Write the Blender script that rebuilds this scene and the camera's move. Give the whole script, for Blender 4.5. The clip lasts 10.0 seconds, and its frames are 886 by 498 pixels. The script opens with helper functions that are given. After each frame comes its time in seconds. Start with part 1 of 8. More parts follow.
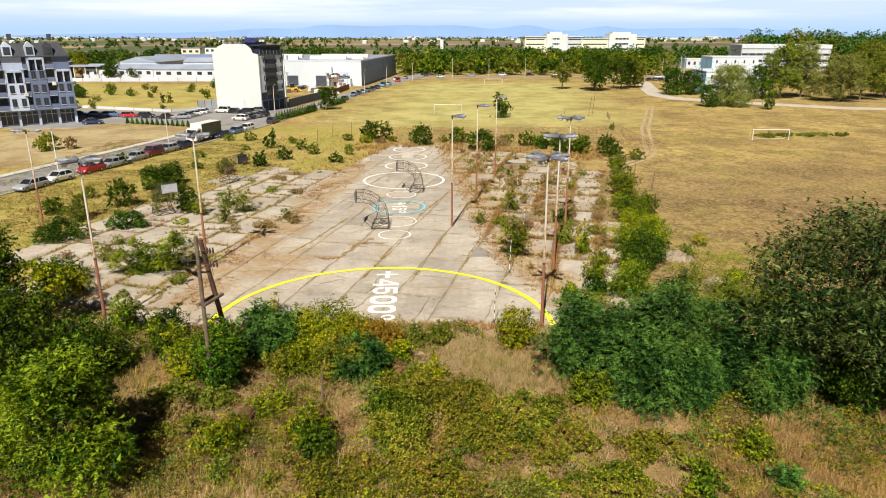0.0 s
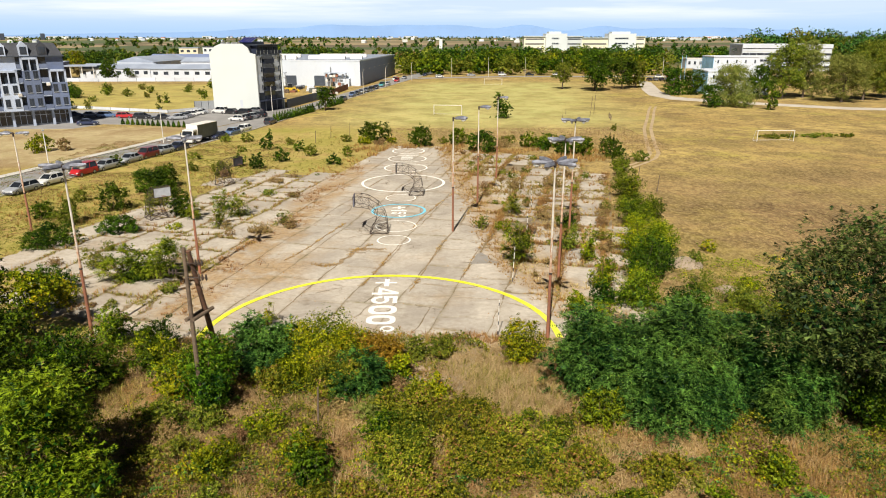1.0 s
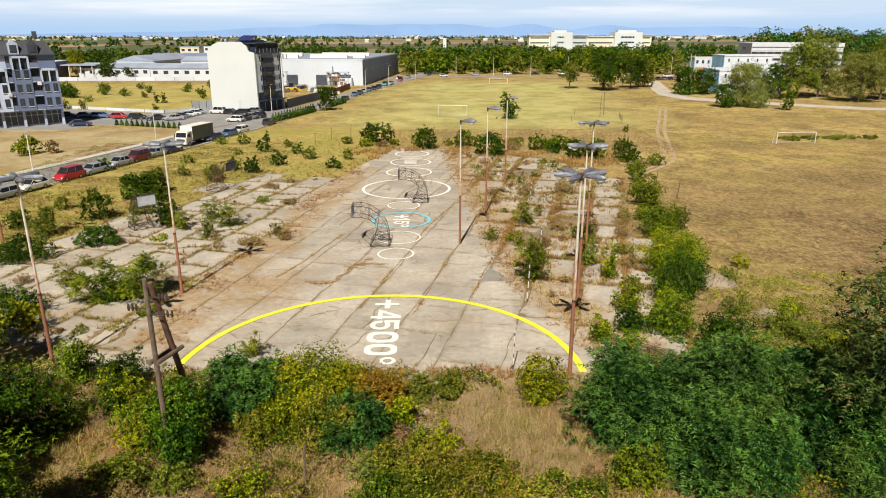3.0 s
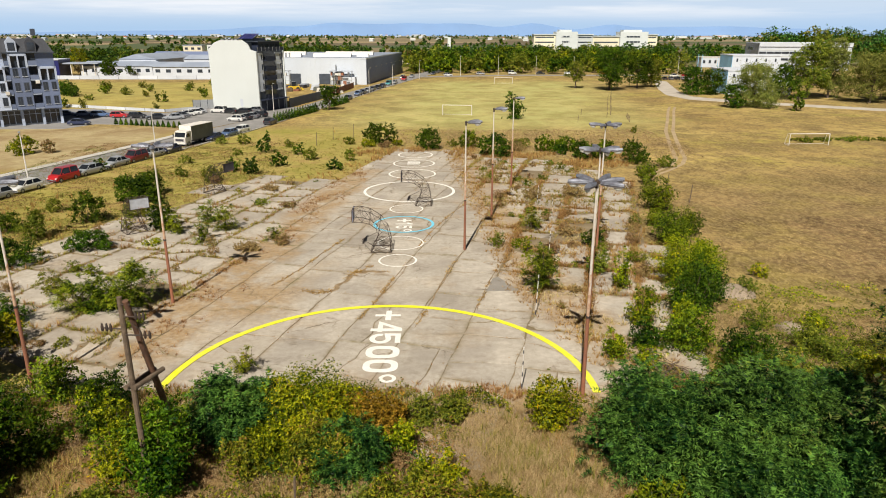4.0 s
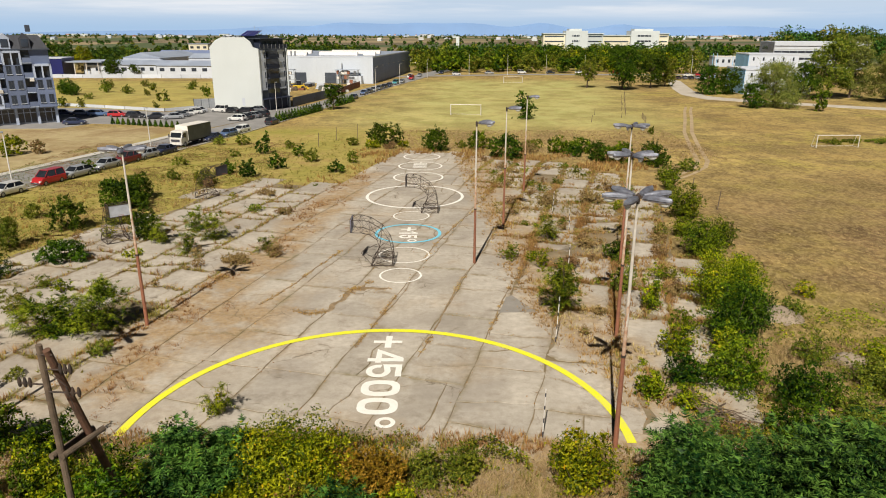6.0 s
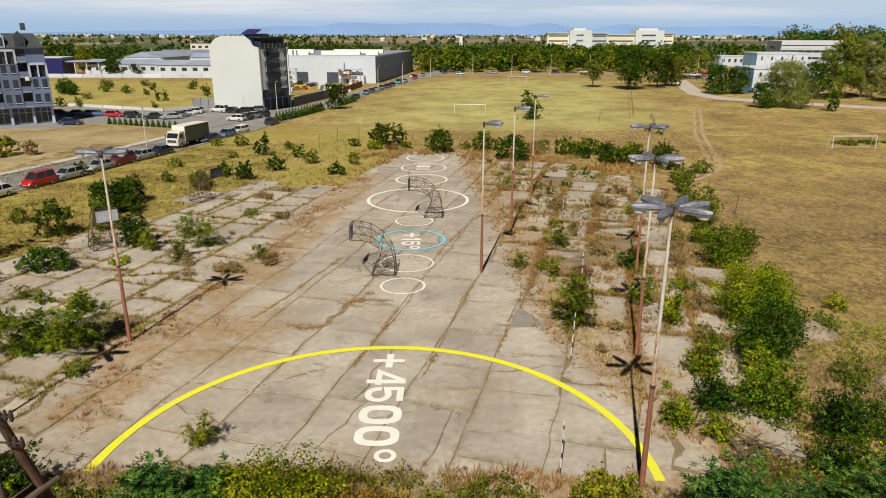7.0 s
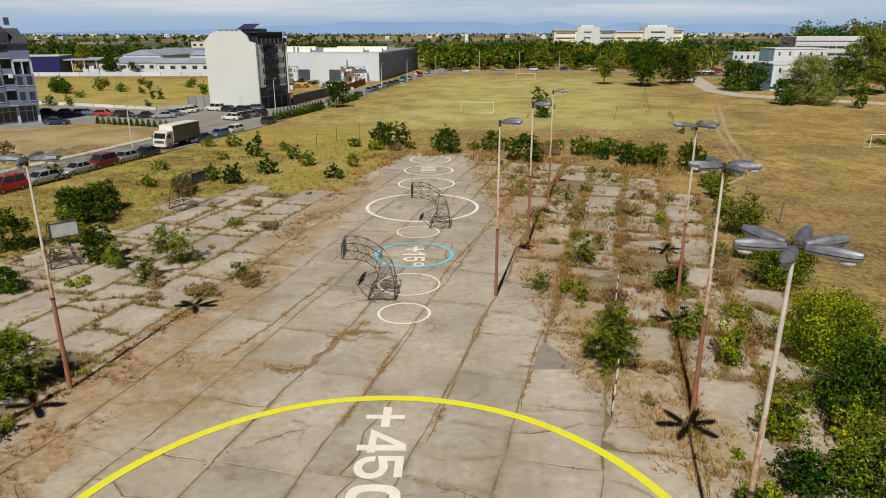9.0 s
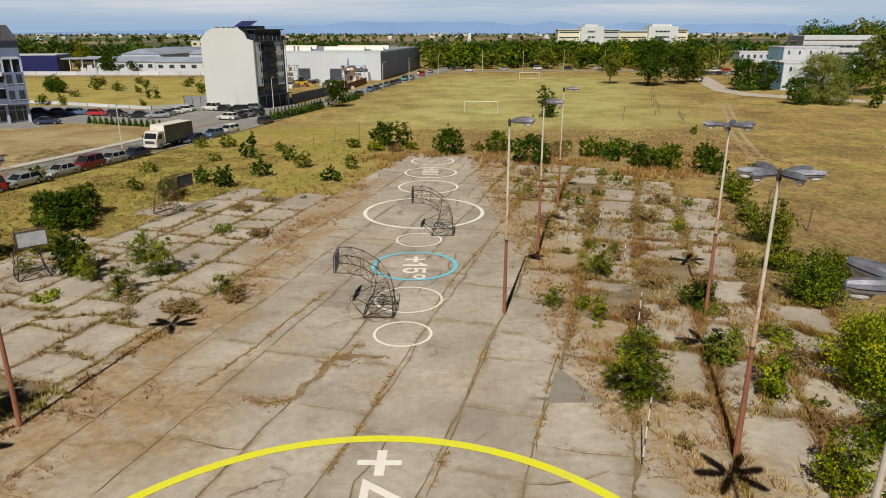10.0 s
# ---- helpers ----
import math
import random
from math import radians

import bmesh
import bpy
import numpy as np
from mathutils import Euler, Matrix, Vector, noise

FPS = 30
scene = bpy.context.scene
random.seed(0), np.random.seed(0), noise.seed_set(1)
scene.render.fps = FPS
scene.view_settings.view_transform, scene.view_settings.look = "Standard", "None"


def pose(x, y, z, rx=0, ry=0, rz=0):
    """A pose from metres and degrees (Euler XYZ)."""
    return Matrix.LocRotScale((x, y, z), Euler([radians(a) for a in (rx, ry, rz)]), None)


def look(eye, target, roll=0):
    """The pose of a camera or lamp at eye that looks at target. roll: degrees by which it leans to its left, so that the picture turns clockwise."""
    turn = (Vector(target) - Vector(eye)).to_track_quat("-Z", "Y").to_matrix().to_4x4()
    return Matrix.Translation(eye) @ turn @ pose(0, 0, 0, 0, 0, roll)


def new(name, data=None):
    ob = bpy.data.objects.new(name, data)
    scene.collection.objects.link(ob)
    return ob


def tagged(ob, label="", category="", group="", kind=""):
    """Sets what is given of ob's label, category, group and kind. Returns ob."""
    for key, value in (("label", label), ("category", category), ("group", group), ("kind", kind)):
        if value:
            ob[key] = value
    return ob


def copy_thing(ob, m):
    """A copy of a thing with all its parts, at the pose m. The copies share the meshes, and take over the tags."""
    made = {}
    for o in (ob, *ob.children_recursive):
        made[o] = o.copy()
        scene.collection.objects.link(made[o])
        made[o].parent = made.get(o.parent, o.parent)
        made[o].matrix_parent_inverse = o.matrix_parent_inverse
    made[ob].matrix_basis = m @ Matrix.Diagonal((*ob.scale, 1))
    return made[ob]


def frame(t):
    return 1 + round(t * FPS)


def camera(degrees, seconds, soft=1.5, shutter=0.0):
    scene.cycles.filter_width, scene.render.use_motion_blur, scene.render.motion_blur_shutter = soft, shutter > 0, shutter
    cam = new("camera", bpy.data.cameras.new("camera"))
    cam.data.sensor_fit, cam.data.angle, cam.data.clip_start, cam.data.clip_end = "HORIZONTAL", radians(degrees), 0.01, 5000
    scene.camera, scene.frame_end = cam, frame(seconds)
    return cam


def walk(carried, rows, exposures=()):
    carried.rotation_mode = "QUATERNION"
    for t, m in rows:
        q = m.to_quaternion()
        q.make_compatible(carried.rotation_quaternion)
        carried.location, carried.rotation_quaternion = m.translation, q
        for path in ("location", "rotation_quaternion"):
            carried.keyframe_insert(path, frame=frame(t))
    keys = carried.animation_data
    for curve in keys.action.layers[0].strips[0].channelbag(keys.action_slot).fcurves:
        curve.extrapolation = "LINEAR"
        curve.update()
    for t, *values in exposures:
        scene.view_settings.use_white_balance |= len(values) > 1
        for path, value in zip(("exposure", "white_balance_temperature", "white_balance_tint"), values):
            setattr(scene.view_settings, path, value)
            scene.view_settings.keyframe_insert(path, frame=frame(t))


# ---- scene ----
cam = camera(67.0, 10.0, 1.0)
PATH = [
    (0, (0.598, -3.201, 20.01), (0.636, -1.297, 19.4), -0.0),
    (0.5, (0.533, -2.225, 19.973), (0.572, -0.321, 19.362), 0.0),
    (1, (0.461, -1.067, 19.995), (0.502, 0.837, 19.384), 0.0),
    (1.5, (0.384, 0.236, 19.952), (0.424, 2.14, 19.341), 0.1),
    (2, (0.335, 1.589, 19.89), (0.375, 3.493, 19.278), 0.1),
    (2.5, (0.307, 3.147, 19.752), (0.343, 5.05, 19.14), -0.0),
    (4, (0.315, 7.364, 19.464), (0.335, 9.268, 18.849), 0.1),
    (4.5, (0.355, 8.785, 19.27), (0.369, 10.688, 18.656), 0.1),
    (5, (0.355, 10.159, 19.112), (0.364, 12.062, 18.498), 0.1),
    (5.5, (0.393, 11.645, 18.959), (0.396, 13.548, 18.344), 0.1),
    (7, (0.189, 16.526, 18.4), (0.178, 18.429, 17.785), 0.1),
    (7.5, (0.125, 18.315, 18.212), (0.11, 20.217, 17.595), 0.0),
    (8, (0.086, 20.151, 17.9), (0.067, 22.054, 17.283), -0.0),
    (8.5, (0.017, 22.129, 17.702), (-0.006, 24.031, 17.085), -0.0),
    (9, (-0.056, 24.321, 17.382), (-0.083, 26.222, 16.764), -0.1),
    (9.5, (-0.098, 26.482, 17.063), (-0.129, 28.384, 16.445), -0.1),
    (10, (-0.158, 28.719, 16.77), (-0.192, 30.621, 16.152), -0.1),
]
walk(cam, [(t, look(eye, target, roll)) for t, eye, target, roll in PATH],
     [(0, 0.59), (2.5, 0.49), (4.5, 0.32), (5.5, 0.27), (7.5, 0.05), (10, -0.09)])
# (end of the walk)

# ---- sky, sun ----
world = bpy.data.worlds.new("sky")
scene.world = world
world.use_nodes = True
wn, wl = world.node_tree.nodes, world.node_tree.links
wn.clear()
w_out = wn.new("ShaderNodeOutputWorld")
w_bg = wn.new("ShaderNodeBackground")
w_sky = wn.new("ShaderNodeTexSky")
w_sky.sky_type = "NISHITA"
w_sky.sun_disc = False
SUN_HEADING, SUN_HEIGHT = 12.5, 46.5
w_sky.sun_elevation = radians(SUN_HEIGHT)
w_sky.sun_rotation = radians(180 + SUN_HEADING)
w_sky.air_density, w_sky.dust_density, w_sky.ozone_density = 0.10, 0.05, 1.5
w_bg.inputs["Strength"].default_value = 0.05
# thin cloud bands drifting over the plain
w_tc = wn.new("ShaderNodeTexCoord")
w_map = wn.new("ShaderNodeMapping")
w_map.inputs["Scale"].default_value = (2.6, 2.6, 44.0)
w_map.inputs["Location"].default_value = (0.4, 0.0, 0.35)
w_noise = wn.new("ShaderNodeTexNoise")
w_noise.inputs["Scale"].default_value = 1.3
w_noise.inputs["Detail"].default_value = 7
w_noise.inputs["Roughness"].default_value = 0.58
w_ramp = wn.new("ShaderNodeValToRGB")
w_ramp.color_ramp.elements[0].position, w_ramp.color_ramp.elements[1].position = 0.42, 0.66
w_mix = wn.new("ShaderNodeMix")
w_mix.data_type = "RGBA"
w_mix.inputs["B"].default_value = (13.8, 14.4, 15.3, 1)
wl.new(w_tc.outputs["Generated"], w_map.inputs["Vector"])
wl.new(w_map.outputs["Vector"], w_noise.inputs["Vector"])
wl.new(w_noise.outputs["Fac"], w_ramp.inputs["Fac"])
w_sep = wn.new("ShaderNodeSeparateXYZ")
wl.new(w_tc.outputs["Generated"], w_sep.inputs[0])
w_lift = wn.new("ShaderNodeMapRange")
w_lift.inputs["From Min"].default_value, w_lift.inputs["From Max"].default_value = 0.014, 0.034
wl.new(w_sep.outputs["Z"], w_lift.inputs["Value"])
w_mul = wn.new("ShaderNodeMath")
w_mul.operation = "MULTIPLY"
wl.new(w_lift.outputs["Result"], w_mul.inputs[0])
wl.new(w_ramp.outputs["Color"], w_mul.inputs[1])
w_top = wn.new("ShaderNodeMapRange")
w_top.inputs["From Min"].default_value, w_top.inputs["From Max"].default_value = 0.09, 0.22
w_top.inputs["To Min"].default_value, w_top.inputs["To Max"].default_value = 1.0, 0.03
wl.new(w_sep.outputs["Z"], w_top.inputs["Value"])
w_few = wn.new("ShaderNodeMath")
w_few.operation = "MULTIPLY"
wl.new(w_mul.outputs[0], w_few.inputs[0])
wl.new(w_top.outputs["Result"], w_few.inputs[1])
wl.new(w_few.outputs[0], w_mix.inputs["Factor"])
# pale blue haze low over the plain
w_haze = wn.new("ShaderNodeMix")
w_haze.data_type = "RGBA"
w_pale = wn.new("ShaderNodeMix")
w_pale.data_type = "RGBA"
w_pale.inputs["A"].default_value, w_pale.inputs["B"].default_value = (7.2, 10.1, 13.8, 1), (9.8, 11.8, 14.2, 1)
w_rise = wn.new("ShaderNodeMapRange")
w_rise.inputs["From Min"].default_value, w_rise.inputs["From Max"].default_value = 0.006, 0.032
wl.new(w_sep.outputs["Z"], w_rise.inputs["Value"])
wl.new(w_rise.outputs["Result"], w_pale.inputs["Factor"])
wl.new(w_pale.outputs["Result"], w_haze.inputs["B"])
w_low = wn.new("ShaderNodeMapRange")
w_low.inputs["From Min"].default_value, w_low.inputs["From Max"].default_value = 0.045, 0.11
w_low.inputs["To Min"].default_value, w_low.inputs["To Max"].default_value = 0.95, 0.0
wl.new(w_sep.outputs["Z"], w_low.inputs["Value"])
wl.new(w_low.outputs["Result"], w_haze.inputs["Factor"])
wl.new(w_sky.outputs["Color"], w_haze.inputs["A"])
wl.new(w_haze.outputs["Result"], w_mix.inputs["A"])
wl.new(w_mix.outputs["Result"], w_bg.inputs["Color"])
wl.new(w_bg.outputs["Background"], w_out.inputs["Surface"])

sun_data = bpy.data.lights.new("sun", "SUN")
sun_data.energy, sun_data.angle, sun_data.color = 5.0, radians(0.55), (1.0, 0.925, 0.81)
sun = new("sun", sun_data)
_h, _e = radians(SUN_HEADING), radians(SUN_HEIGHT)
sun.matrix_world = look((0, 0, 60), (math.sin(_h) * math.cos(_e), math.cos(_h) * math.cos(_e), 60 - math.sin(_e)))

# ---- materials ----
def graph(name):
    m = bpy.data.materials.new(name)
    m.use_nodes = True
    nt = m.node_tree
    return m, nt, nt.nodes["Principled BSDF"]


def nd(nt, kind, **values):
    n = nt.nodes.new("ShaderNode" + kind)
    for k, v in values.items():
        n.inputs[k.replace("_", " ")].default_value = v
    return n


def where(nt, world_space=True):
    return nt.nodes.new("ShaderNodeNewGeometry").outputs["Position"] if world_space else nt.nodes.new("ShaderNodeTexCoord").outputs["Object"]


def noisy(nt, vec, scale, detail=4.0, rough=0.55, low=0.35, high=0.65, stretch=None):
    """A noise value spread to 0..1."""
    if stretch:
        mp = nd(nt, "Mapping", Scale=stretch)
        nt.links.new(vec, mp.inputs["Vector"])
        vec = mp.outputs["Vector"]
    n = nd(nt, "TexNoise", Scale=scale, Detail=detail, Roughness=rough)
    nt.links.new(vec, n.inputs["Vector"])
    r = nd(nt, "MapRange", From_Min=low, From_Max=high)
    nt.links.new(n.outputs["Fac"], r.inputs["Value"])
    return r.outputs["Result"]


def mixed(nt, fac, a, b, blend="MIX"):
    n = nt.nodes.new("ShaderNodeMix")
    n.data_type, n.blend_type = "RGBA", blend
    for key, v in (("Factor", fac), ("A", a), ("B", b)):
        if isinstance(v, (int, float)):
            n.inputs[key].default_value = v
        elif isinstance(v, tuple):
            n.inputs[key].default_value = (*v, 1)
        else:
            nt.links.new(v, n.inputs[key])
    return n.outputs["Result"]


def calc(nt, op, a, b=0.0, clamp=False):
    n = nt.nodes.new("ShaderNodeMath")
    n.operation, n.use_clamp = op, clamp
    for i, v in enumerate((a, b)):
        if isinstance(v, (int, float)):
            n.inputs[i].default_value = v
        else:
            nt.links.new(v, n.inputs[i])
    return n.outputs["Value"]


def bumped(nt, bsdf, height, strength=0.3, distance=0.02):
    b = nd(nt, "Bump", Strength=strength, Distance=distance)
    nt.links.new(height, b.inputs["Height"])
    nt.links.new(b.outputs["Normal"], bsdf.inputs["Normal"])


def surface(name, a, b, rough=0.8, metal=0.0, scale=1.0, fine=14.0, c=None, bump=0.25, vary=0.12, world_space=False, spec=None):
    """A plain material with stains at a large scale, grain at a small one and a little change from thing to thing."""
    m, nt, p = graph(name)
    vec = where(nt, world_space)
    col = mixed(nt, noisy(nt, vec, scale), a, b)
    grain = noisy(nt, vec, scale * fine, 6)
    col = mixed(nt, calc(nt, "MULTIPLY", grain, 0.35), col, c or tuple(v * 0.55 for v in a))
    if vary:
        rnd = nt.nodes.new("ShaderNodeObjectInfo").outputs["Random"]
        hsv = nd(nt, "HueSaturation")
        nt.links.new(calc(nt, "ADD", calc(nt, "MULTIPLY", rnd, 2 * vary), 1 - vary), hsv.inputs["Value"])
        nt.links.new(col, hsv.inputs["Color"])
        col = hsv.outputs["Color"]
    nt.links.new(col, p.inputs["Base Color"])
    p.inputs["Roughness"].default_value, p.inputs["Metallic"].default_value = rough, metal
    if spec is not None:
        p.inputs["Specular IOR Level"].default_value = spec
    if bump:
        bumped(nt, p, grain, bump)
    return m


def leafy(name, dark, light, odd=None, odd_share=0.0, shine=0.09, clump=0.5):
    """Leaves: each one its own shade, with lighter and duller patches over the crown."""
    m, nt, p = graph(name)
    geo = nt.nodes.new("ShaderNodeNewGeometry")
    isl = geo.outputs["Random Per Island"]
    patch = noisy(nt, geo.outputs["Position"], clump, 3, 0.5, 0.3, 0.7)
    fac = calc(nt, "ADD", calc(nt, "MULTIPLY", isl, 0.6), calc(nt, "MULTIPLY", patch, 0.4))
    spread = nd(nt, "MapRange", From_Min=0.22 if shine >= 0.3 else 0.30, From_Max=0.82 if shine >= 0.3 else 0.84)
    nt.links.new(fac, spread.inputs["Value"])
    col = mixed(nt, spread.outputs["Result"], dark, light)
    if odd:
        pick = calc(nt, "GREATER_THAN", calc(nt, "ADD", calc(nt, "MULTIPLY", isl, 0.7), calc(nt, "MULTIPLY", patch, 0.3)), 1.0 - odd_share)
        col = mixed(nt, pick, col, odd)
    rnd = nt.nodes.new("ShaderNodeObjectInfo").outputs["Random"]
    hsv = nd(nt, "HueSaturation")
    nt.links.new(calc(nt, "ADD", calc(nt, "MULTIPLY", rnd, 0.3), 0.85), hsv.inputs["Value"])
    nt.links.new(calc(nt, "ADD", calc(nt, "MULTIPLY", rnd, 0.03), 0.485), hsv.inputs["Hue"])
    nt.links.new(col, hsv.inputs["Color"])
    col = hsv.outputs["Color"]
    nt.links.new(col, p.inputs["Base Color"])
    p.inputs["Roughness"].default_value = 0.52
    p.inputs["Specular IOR Level"].default_value = 0.10
    tr = nt.nodes.new("ShaderNodeBsdfTranslucent")
    nt.links.new(col, tr.inputs["Color"])
    mx = nt.nodes.new("ShaderNodeMixShader")
    mx.inputs[0].default_value = shine
    nt.links.new(p.outputs[0], mx.inputs[1])
    nt.links.new(tr.outputs[0], mx.inputs[2])
    nt.links.new(mx.outputs[0], nt.nodes["Material Output"].inputs["Surface"])
    return m


def glass(name, tint, rough=0.06):
    m, nt, p = graph(name)
    vec = where(nt)
    nt.links.new(mixed(nt, noisy(nt, vec, 0.35), tint, tuple(v * 0.5 for v in tint)), p.inputs["Base Color"])
    p.inputs["Roughness"].default_value, p.inputs["IOR"].default_value = rough, 1.5
    return m


MAT = {}
MAT["leaf_A"] = leafy("leaf_green", (0.010, 0.034, 0.001), (0.225, 0.285, 0.010), (0.34, 0.28, 0.02), 0.08)
MAT["leaf_B"] = leafy("leaf_olive", (0.050, 0.080, 0.006), (0.255, 0.265, 0.026), (0.28, 0.19, 0.05), 0.12)
MAT["leaf_C"] = leafy("leaf_dry", (0.165, 0.098, 0.040), (0.430, 0.295, 0.130), (0.13, 0.14, 0.02), 0.20)
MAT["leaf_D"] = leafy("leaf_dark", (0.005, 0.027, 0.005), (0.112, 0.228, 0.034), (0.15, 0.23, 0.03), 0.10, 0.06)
MAT["leaf_P"] = leafy("leaf_sucker", (0.016, 0.042, 0.002), (0.280, 0.315, 0.016), (0.24, 0.24, 0.04), 0.10)
MAT["leaf_E"] = leafy("leaf_browning", (0.006, 0.022, 0.004), (0.120, 0.160, 0.034), (0.22, 0.165, 0.065), 0.12, 0.06, 0.30)
MAT["leaf_F"] = leafy("leaf_deep", (0.004, 0.021, 0.001), (0.105, 0.180, 0.006), (0.20, 0.21, 0.02), 0.10, 0.10)
MAT["leaf_Y"] = leafy("leaf_yellow_green", (0.036, 0.072, 0.001), (0.380, 0.395, 0.009), (0.52, 0.36, 0.01), 0.12)
MAT["leaf_R"] = leafy("leaf_bramble", (0.034, 0.058, 0.003), (0.350, 0.335, 0.022), (0.27, 0.145, 0.045), 0.20)
MAT["leaf_O"] = leafy("leaf_orange", (0.160, 0.110, 0.006), (0.480, 0.300, 0.030), (0.20, 0.22, 0.02), 0.20)
MAT["leaf_W"] = leafy("leaf_grey_green", (0.090, 0.115, 0.018), (0.300, 0.320, 0.070), (0.26, 0.22, 0.06), 0.12)
MAT["dry_grass"] = leafy("dry_grass", (0.310, 0.215, 0.100), (0.630, 0.490, 0.250), (0.27, 0.26, 0.07), 0.16, 0.3, 0.16)
MAT["brown_weed"] = leafy("brown_weed", (0.225, 0.115, 0.042), (0.540, 0.330, 0.125), (0.50, 0.39, 0.12), 0.18, 0.3, 0.25)
MAT["green_grass"] = leafy("green_grass", (0.170, 0.165, 0.028), (0.450, 0.370, 0.110), (0.48, 0.36, 0.11), 0.25, 0.3, 0.12)
MAT["bark"] = surface("bark", (0.15, 0.11, 0.08), (0.08, 0.06, 0.045), 0.95, scale=3, bump=0.6)
MAT["twig"] = surface("twig", (0.17, 0.12, 0.08), (0.10, 0.07, 0.05), 0.95, scale=3)
MAT["old_wood"] = surface("old_wood", (0.195, 0.142, 0.096), (0.105, 0.074, 0.050), 0.92, scale=2.2, fine=20, bump=0.6)
MAT["brown_wood"] = surface("brown_wood", (0.17, 0.085, 0.050), (0.085, 0.046, 0.030), 0.9, scale=2.2, fine=20, bump=0.6)
MAT["rust_paint"] = surface("rust_red_paint", (0.29, 0.100, 0.050), (0.18, 0.066, 0.036), 0.8, scale=1.3, c=(0.33, 0.20, 0.13))


def pole_paint():
    """Pale paint that rust has eaten into from below, in streaks and patches."""
    m, nt, p = graph("flaking_pole_paint")
    vec = where(nt, False)
    sep = nt.nodes.new("ShaderNodeSeparateXYZ")
    nt.links.new(vec, sep.inputs[0])
    reach = nd(nt, "MapRange", From_Min=4.4, From_Max=9.6, To_Min=0.85, To_Max=0.12)
    nt.links.new(sep.outputs["Z"], reach.inputs["Value"])
    eaten = calc(nt, "LESS_THAN", noisy(nt, vec, 2.6, 6, 0.7, 0.30, 0.70, (3.0, 3.0, 0.7)), reach.outputs["Result"])
    col = mixed(nt, noisy(nt, vec, 1.6), (0.64, 0.60, 0.54), (0.50, 0.45, 0.38))
    rust = mixed(nt, noisy(nt, vec, 5.0, 5), (0.36, 0.150, 0.062), (0.52, 0.36, 0.24))
    nt.links.new(mixed(nt, calc(nt, "MULTIPLY", eaten, 0.85), col, rust), p.inputs["Base Color"])
    p.inputs["Roughness"].default_value = 0.75
    return m


MAT["pole_paint"] = pole_paint()
MAT["lamp_shell"] = surface("weathered_lamp_shell", (0.32, 0.36, 0.43), (0.18, 0.20, 0.25), 0.42, 0.45, scale=3.5, c=(0.16, 0.09, 0.07))
MAT["lamp_rim"] = surface("lamp_rim", (0.06, 0.06, 0.065), (0.10, 0.08, 0.07), 0.6, scale=4)
MAT["lamp_bowl"] = surface("lamp_bowl", (0.75, 0.75, 0.72), (0.60, 0.60, 0.56), 0.35, scale=4)
MAT["iron"] = surface("rusty_iron", (0.085, 0.055, 0.04), (0.05, 0.042, 0.038), 0.75, 0.3, scale=3)
MAT["board_blue"] = surface("faded_board", (0.30, 0.31, 0.40), (0.22, 0.22, 0.30), 0.7, scale=2)
MAT["board_dark"] = surface("dark_board", (0.06, 0.06, 0.075), (0.04, 0.04, 0.05), 0.7, scale=2)
MAT["board_pale"] = surface("pale_board", (0.50, 0.53, 0.58), (0.40, 0.42, 0.46), 0.6, scale=2)
MAT["white_metal"] = surface("white_metal", (0.75, 0.75, 0.72), (0.62, 0.60, 0.55), 0.5, scale=2, c=(0.45, 0.35, 0.28))
MAT["grey_metal"] = surface("grey_metal", (0.42, 0.44, 0.46), (0.34, 0.36, 0.38), 0.45, 0.5, scale=2)
MAT["asphalt"] = surface("asphalt", (0.30, 0.29, 0.28), (0.22, 0.215, 0.21), 0.9, scale=0.25, fine=40, vary=0, world_space=True)
MAT["gravel"] = surface("pale_gravel", (0.55, 0.50, 0.43), (0.42, 0.37, 0.30), 0.95, scale=0.3, fine=30, vary=0, world_space=True)
MAT["patch"] = surface("grey_patch", (0.310, 0.285, 0.250), (0.250, 0.230, 0.202), 0.85, scale=0.8, fine=20, vary=0, world_space=True)
MAT["kerb"] = surface("kerb_concrete", (0.52, 0.50, 0.46), (0.42, 0.40, 0.36), 0.9, scale=0.6)
MAT["mound"] = surface("dumped_earth", (0.36, 0.29, 0.215), (0.25, 0.19, 0.135), 0.95, scale=0.8, fine=14, vary=0, world_space=True, bump=0.6)
MAT["sand"] = surface("bare_earth", (0.47, 0.36, 0.215), (0.34, 0.25, 0.145), 0.95, scale=0.4, fine=25, vary=0, world_space=True)
MAT["white_plaster"] = surface("white_plaster", (0.575, 0.610, 0.605), (0.54, 0.575, 0.57), 0.85, scale=0.12, fine=30, c=(0.50, 0.53, 0.53), bump=0.1)
MAT["grey_plaster"] = surface("shaded_blue_grey_plaster", (0.145, 0.185, 0.30), (0.125, 0.16, 0.26), 0.85, scale=0.2, fine=30, bump=0.1)
MAT["pale_plaster"] = surface("pale_plaster", (0.60, 0.645, 0.72), (0.53, 0.57, 0.64), 0.85, scale=0.2, fine=30, bump=0.1)
MAT["cool_plaster"] = surface("cool_pale_plaster", (0.47, 0.54, 0.68), (0.41, 0.475, 0.61), 0.85, scale=0.2, fine=30, bump=0.1)
MAT["cream_plaster"] = surface("cream_plaster", (0.80, 0.74, 0.56), (0.72, 0.66, 0.50), 0.85, scale=0.1, fine=30, bump=0.1)
MAT["slate"] = surface("dark_roof", (0.050, 0.055, 0.070), (0.034, 0.037, 0.046), 0.6, scale=0.8)
